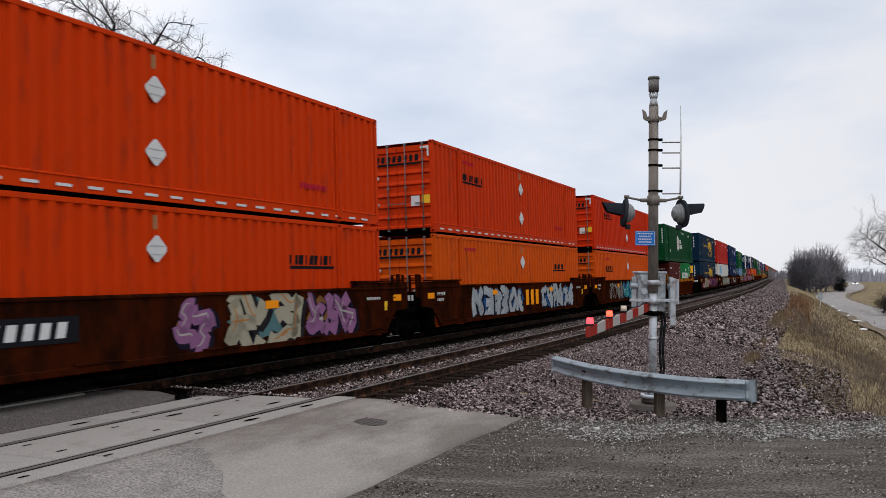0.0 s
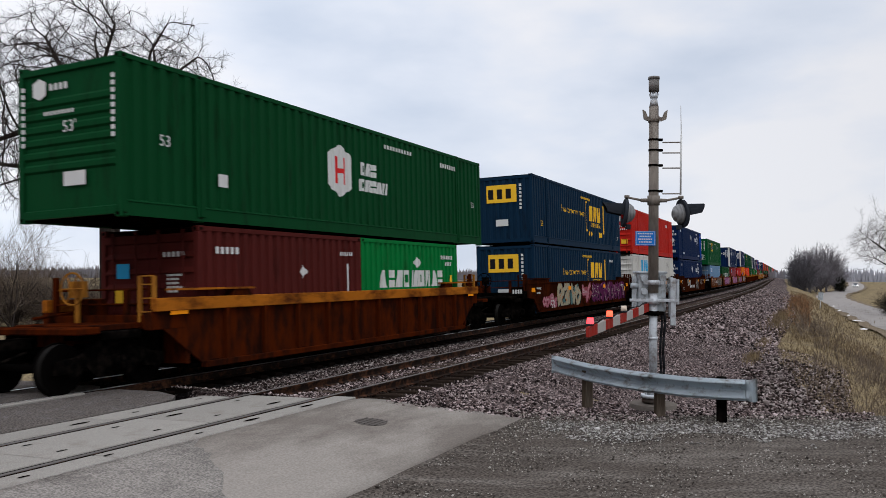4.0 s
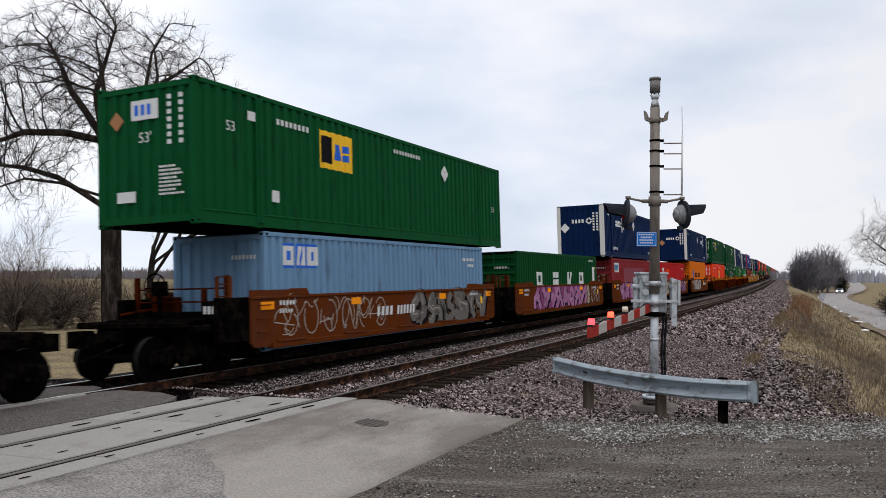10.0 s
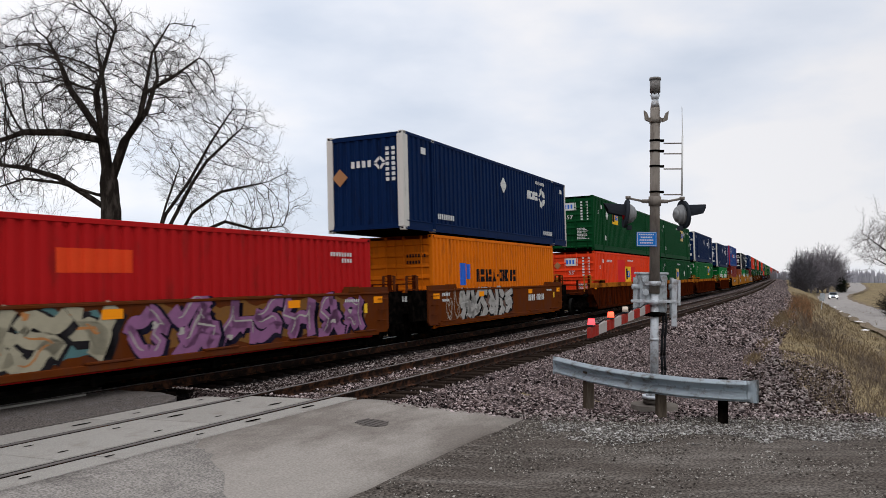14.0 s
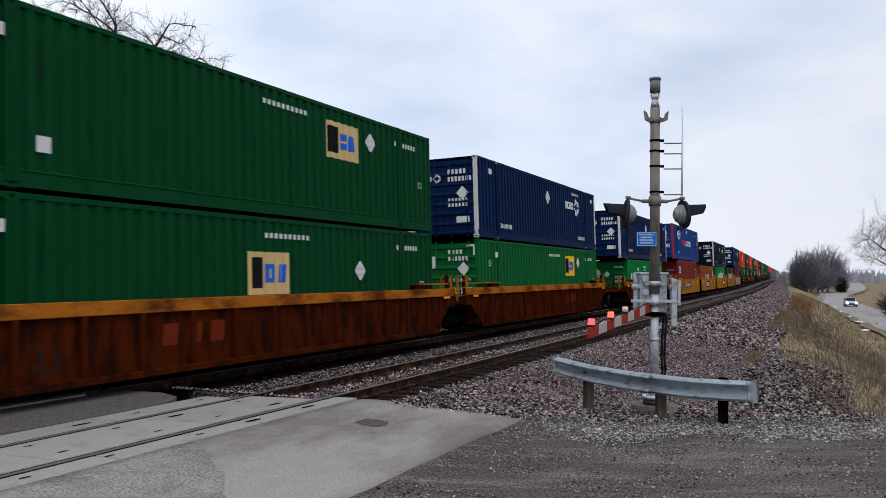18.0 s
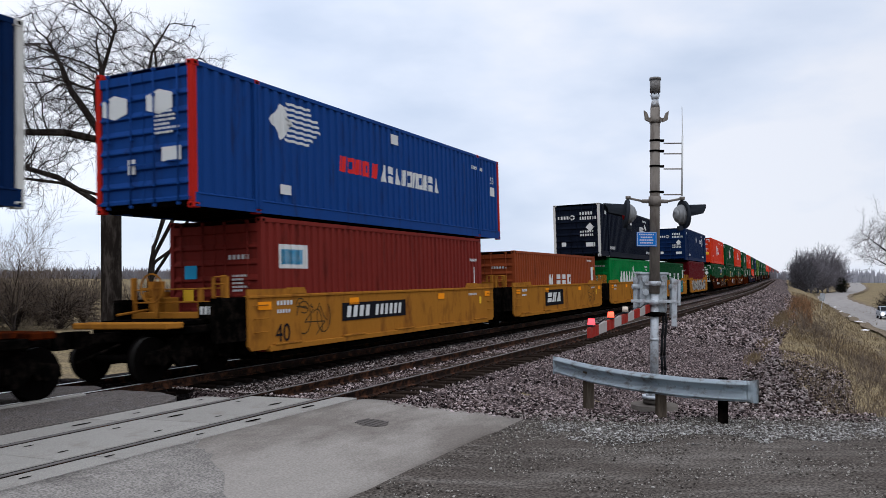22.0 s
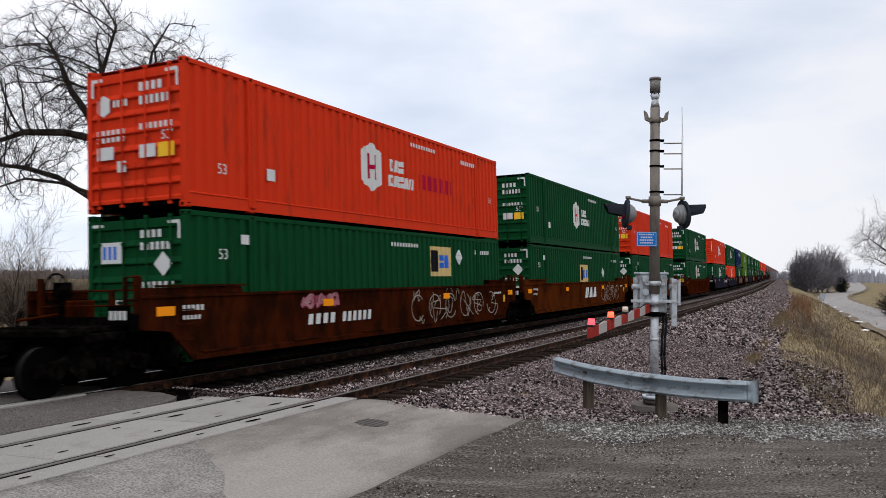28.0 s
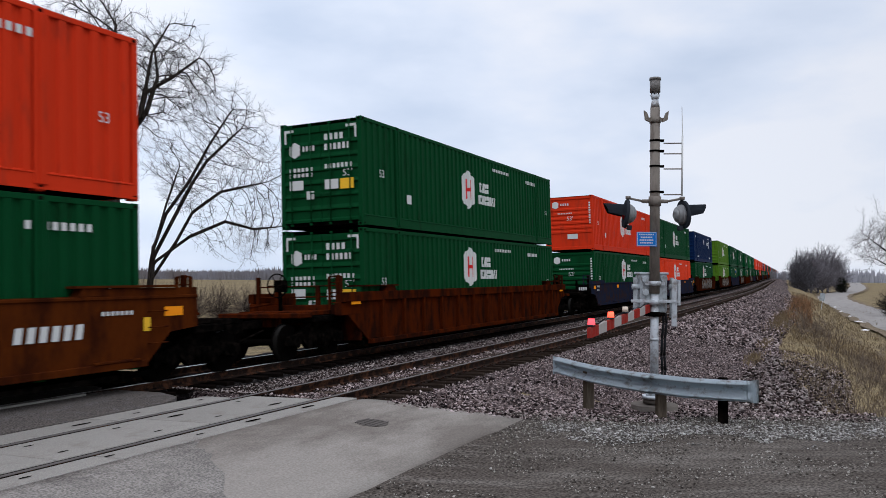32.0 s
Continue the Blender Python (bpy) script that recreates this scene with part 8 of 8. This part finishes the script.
# ================= far woods =================
def woods(name, px0, px1, dist, tall, z0, seed, label, material, step=1.1):
    """Ragged rows of bare treetops, many thin stems."""
    rng = random.Random(seed)
    verts, faces = [], []
    a0, a1 = (px0 - 784) / 1442 * dist, (px1 - 784) / 1442 * dist
    x = a0
    while x < a1:
        for lay in range(3):
            d = dist * (1 + 0.03 * lay) + rng.uniform(-3, 3)
            h = tall * (0.75 + 0.22 * noise.noise((x * 0.02, seed, lay)) + 0.10 * noise.noise((x * 0.11, seed, lay)) + rng.uniform(-0.30, 0.07))
            h = max(tall * 0.35, h) * (1 - 0.12 * lay + 0.1)
            c = AHEAD * d + RIGHT * (x + rng.uniform(-0.5, 0.5))
            w = rng.uniform(0.3, 0.9) * dist / 420
            o = len(verts)
            lean = rng.uniform(-0.7, 0.7)
            for q, z in ((-w, z0), (w, z0), (w * 0.45 + lean * 0.5, z0 + h * 0.7), (lean, z0 + h), (-w * 0.45 + lean * 0.5, z0 + h * 0.66)):
                v = c + RIGHT * q
                verts.append((v.x, v.y, z))
            for q in (-0.6, 0.6):
                v = c + AHEAD * q
                verts.append((v.x, v.y, z0))
            faces += [(o, o + 1, o + 2, o + 3, o + 4), (o + 5, o + 6, o + 3)]
        x += step
    tagged(link_mesh(name, pydata(name, verts, faces, material)), label, "woods", kind="stuff")


# the two skyline rows use the wood colour with more haze painted in
woods("far_woods", -700, 1390, 420, 7.6, -2.2, 3, "grey leafless woods beyond the pale field", FARWOOD, 0.22)
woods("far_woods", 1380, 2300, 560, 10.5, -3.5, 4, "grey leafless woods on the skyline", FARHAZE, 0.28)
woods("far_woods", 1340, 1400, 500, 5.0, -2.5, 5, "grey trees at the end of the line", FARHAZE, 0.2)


# ================= far road =================
def ribbon(pts, width, z, name, material, label, kind="structure"):
    verts, faces = [], []
    fine = []
    for i in range(len(pts) - 1):
        p0, p1, p2, p3 = pts[max(0, i - 1)], pts[i], pts[i + 1], pts[min(len(pts) - 1, i + 2)]
        for k in range(8):
            t = k / 8
            fine.append(tuple(0.5 * (2 * b + (c - a) * t + (2 * a - 5 * b + 4 * c - d) * t * t + (3 * b - a - 3 * c + d) * t ** 3) for a, b, c, d in zip(p0, p1, p2, p3)))
    fine.append(pts[-1])
    for i, (x, y) in enumerate(fine):
        a, b = fine[max(0, i - 1)], fine[min(len(fine) - 1, i + 1)]
        d = Vector((b[0] - a[0], b[1] - a[1])).normalized()
        w = width * (1 + 0.06 * math.sin(i * 1.3))
        for s_ in (-0.5, 0.5):
            verts.append((x - d.y * s_ * w, y + d.x * s_ * w, z))
    for i in range(len(fine) - 1):
        faces.append((2 * i, 2 * i + 2, 2 * i + 3, 2 * i + 1))
    return tagged(link_mesh(name, pydata(name, verts, faces, material)), label, kind=kind)


CAR_ROWS = [(t, 0.9 * x, 0.9 * y) for t, x, y in [(0, 495, -10.4), (3, 430, -9.0), (5.5, 376, -7.2), (8.5, 313, -3.4), (11, 271, 0.1), (13, 234, 0.9), (14.5, 212, 0.4), (16.5, 186, -1.1), (18.5, 165, -2.8), (20.5, 143.5, -4.7), (22, 125.5, -6.1), (24, 101, -8.0), (28, 52, -11.8), (32, 4, -15.5)]]
FAR_ROAD = [(-60.0, -19.5)] + [(x, y) for _, x, y in CAR_ROWS[::-1]] + [(700.0, -12.0)]
ribbon(FAR_ROAD, 8.4, -3.305, "far_verge", DIRT, "bare dirt verge of the far road")
ribbon(FAR_ROAD, 6.3, -3.27, "far_road", ROAD, "pale grey damp paved road below the embankment")


def build_snow():
    rng = random.Random(5)
    for px, d, rx, ry in ((1488, 101, 0.2, 1.1), (1520, 84, 0.32, 1.2), (1503, 92, 0.15, 0.7), (1530, 70, 0.3, 0.9), (1477, 112, 0.2, 0.8)):
        c = AHEAD * d + RIGHT * ((px - 784) / 1442 * d)
        bm = bmesh.new()
        ring = []
        for i in range(18):
            a = 2 * math.pi * i / 18
            k = 1 + rng.uniform(-0.35, 0.35)
            ring.append(bm.verts.new((ry * k * math.cos(a), rx * k * math.sin(a), 0)))
        mid = bm.verts.new((0, 0, 0.10))
        for i in range(18):
            bm.faces.new((ring[i], ring[(i + 1) % 18], mid)).smooth = True
        z = max(lerp_table(BANK, c.y - line(c.x, 0)[1]), -3.3) - 0.03
        ob = link_mesh("snow_patch", to_mesh("snow_patch", bm, mat("old_snow", (0.62, 0.60, 0.58), 0.8, 0, 0.2, 2, (0.35, 0.30, 0.25), 0.35)), m=pose(c.x, c.y, z, 0, 0, rng.uniform(-20, 20)))
        tagged(ob, "dirty remnant of old snow by the far road", "snow", "snow remnants")


build_snow()


def build_car():
    root = thing("car", "pale silver car with its headlights on, driving the far road", "car")
    paintw = mat("car_silver", (0.30, 0.31, 0.33), 0.25, 0, 0.05, 4)
    glass = mat("car_glass", (0.02, 0.022, 0.025), 0.08, 0, 0.1, 4)
    bm = bmesh.new()
    solid(bm, [(-2.25, 0.45), (-2.2, 0.85), (-1.6, 1.0), (1.0, 0.98), (2.05, 0.80), (2.25, 0.60), (2.22, 0.35), (-2.2, 0.32)], -0.9, 0.9)
    part("body", bevelled(bm, 0.06, 2), paintw, root)
    bm = bmesh.new()
    solid(bm, [(-1.9, 0.98), (-1.35, 1.50), (0.2, 1.52), (1.1, 0.97)], -0.76, 0.76)
    part("cabin", bevelled(bm, 0.05, 2), paintw, root)
    bm = bmesh.new()
    solid(bm, [(0.30, 1.47), (1.02, 1.02), (1.06, 1.02), (0.34, 1.48)], -0.68, 0.68)
    part("windscreen", fixed(bm), glass, root)
    for y in (-0.775, 0.765):
        bm = bmesh.new()
        solid(bm, [(-1.65, 1.02), (-1.25, 1.44), (0.15, 1.45), (0.85, 1.02)], y, y + 0.012)
        part("side_window", fixed(bm), glass, root)
    for x in (-1.4, 1.4):
        for y in (-0.8, 0.8):
            bm = bmesh.new()
            tube(bm, (0, -0.1, 0), (0, 0.1, 0), 0.33, n=20)
            w = part("wheel", bm, RUBBER, root, m=pose(x, y, 0.33))
            bm = bmesh.new()
            tube(bm, (0, -0.108, 0), (0, 0.108, 0), 0.2, n=12)
            part("rim", bm, GALV, w)
    lit = glow("headlight_lit", (1.0, 0.95, 0.85), 30.0)
    for y in (-0.66, 0.66):
        bm = bmesh.new()
        tube(bm, (2.18, y, 0.68), (2.30, y, 0.67), 0.15, 0.14, n=12)
        part("headlight", bm, lit, root, "lit headlight")
    bm = bmesh.new()
    box(bm, 2.2, 2.27, -0.45, 0.45, 0.42, 0.62)
    part("grille", bevelled(bm, 0.02), BLACK, root)
    return root


CAR = build_car()


def build_post_sign():
    c = AHEAD * 100 + RIGHT * ((1452 - 784) / 1442 * 100)
    root = thing("marker_sign", "small grey sign leaning on a thin post in dry grass", "sign", pose(c.x, c.y, -2.75, 0, 8, -45) @ Matrix.Scale(1.35, 4))
    bm = bmesh.new()
    tube(bm, (0, 0, -0.4), (0, 0, 1.75), 0.03, n=8)
    part("post", bm, GREYPAINT, root)
    bm = bmesh.new()
    box(bm, -0.06, -0.045, -0.3, 0.3, 1.2, 1.9)
    part("plate", bevelled(bm, 0.004), CABINET, root)


build_post_sign()


# ================= dry weeds =================
def blades(name, count, place, tall, thick, material, seed, label, lean=0.35, fork=0):
    r = np.random.RandomState(seed)
    pts = place(r, count)
    n = len(pts)
    a, l = r.uniform(0, 2 * math.pi, n), np.abs(r.normal(0, lean, n))
    h = tall * np.exp(r.normal(0, 0.35, n))
    tip = np.stack([np.cos(a) * l * h, np.sin(a) * l * h, h], -1)
    side = np.stack([-np.sin(a + 0.7), np.cos(a + 0.7), np.zeros(n)], -1) * (thick * (0.6 + r.uniform(0, 0.8, n)))[:, None]
    mid = tip * 0.5 + np.stack([np.zeros(n), np.zeros(n), h * 0.10], -1)
    co = np.stack([pts - side, pts + side, pts + mid + side * 0.7, pts + mid - side * 0.7, pts + tip], 1)
    co = co.reshape(-1, 3)
    base = 5 * np.arange(n)
    faces = [f for b in base for f in ((b, b + 1, b + 2, b + 3), (b + 3, b + 2, b + 4))]
    tagged(link_mesh(name, pydata(name, co.tolist(), faces, material)), label, "grass", kind="stuff")


def build_weeds():
    def bank(s0, s1, l0, l1, power=1.0, clump=0.0):
        def place(r, n):
            out = []
            while len(out) < n:
                s = s0 + (s1 - s0) * r.uniform() ** power
                la = r.uniform(l0, l1)
                if clump and noise.noise((s * 0.35, la * 0.6, clump)) < 0.05:
                    continue
                x, y, _ = line(s, la)
                if forward(x, y) < 15.6 or la > bank_edge(s) + 0.35:
                    continue
                out.append((x, y, height(x, y, s, la) - 0.06))
            return np.array(out)
        return place

    blades("dry_grass", 16000, bank(17, 60, -9, 2.2, 1.3), 0.15, 0.010, STRAW, 1, "matted straw-coloured dead grass on the embankment", 0.8)
    blades("dry_grass", 9000, bank(45, 160, -9, 2.9, 1.3), 0.20, 0.022, STRAW, 2, "straw-coloured dead grass along the embankment foot", 0.8)
    blades("dead_weeds", 5200, bank(19, 46, -7, 0.6, 1.0, 3.0), 0.32, 0.007, WEEDGREY, 3, "grey-brown tangled dead weeds on the embankment", 0.5)
    blades("dead_weeds", 900, bank(56, 120, 0.9, 2.7, 1.2, 6.0), 0.55, 0.018, WEED, 4, "reddish brown dead weeds along the ballast edge", 0.4)
    for sc, lc, ns, nl, n, h in ((30.8, 2.45, 1.1, 0.12, 420, 0.10), (37.5, 2.5, 1.5, 0.12, 260, 0.12), (60.0, 2.7, 6.0, 0.25, 900, 0.3)):
        def tuft(r, k):
            out = []
            for _ in range(k):
                s, la = r.normal(sc, ns), r.normal(lc, nl)
                x, y, _a = line(s, la)
                out.append((x, y, height(x, y, s, la) + 0.0))
            return np.array(out)
        blades("dry_grass", n, tuft, h, 0.012, STRAW, 5, "straw tuft growing out of the ballast", 0.7)
    # brittle brush
    rng = random.Random(77)
    for i in range(54):
        if i < 42:
            s, la, tall = rng.uniform(22, 40), rng.uniform(-6.5, -0.8), rng.uniform(0.5, 0.95)
        elif i < 48:
            s, la, tall = rng.uniform(44, 58), rng.uniform(-0.6, 1.2), rng.uniform(0.7, 1.1)
        else:
            s, la, tall = rng.uniform(58, 95), rng.uniform(1.0, 2.2), rng.uniform(0.7, 1.25)
        red = i >= 48
        x, y, _ = line(s, la)
        root = thing("brush", "reddish leafless brush beside the ballast" if red else "leafless grey-brown brush in dead grass", "bush", Matrix.Translation((x, y, height(x, y, s, la) - 0.1)), group="brush on the bank")
        out = (([], []), ([], []), 0.0035 if s < 42 else 0.008, "coarse")
        for k in range(9):
            a = rng.uniform(0, 6.28)
            w = rng.uniform(0.2, 0.9)
            grow(out, Vector((rng.uniform(-0.3, 0.3), rng.uniform(-0.3, 0.3), 0)), Vector((math.cos(a) * w, math.sin(a) * w, 1)).normalized(), 0.008 if s < 42 else 0.014, tall * rng.uniform(0.7, 1.2), 2, rng, 4, 0.04, 0.22)
        part("stem", pydata("stem", out[1][0], out[1][1], WEED if red else WEEDGREY), None, root)


build_weeds()

motions()
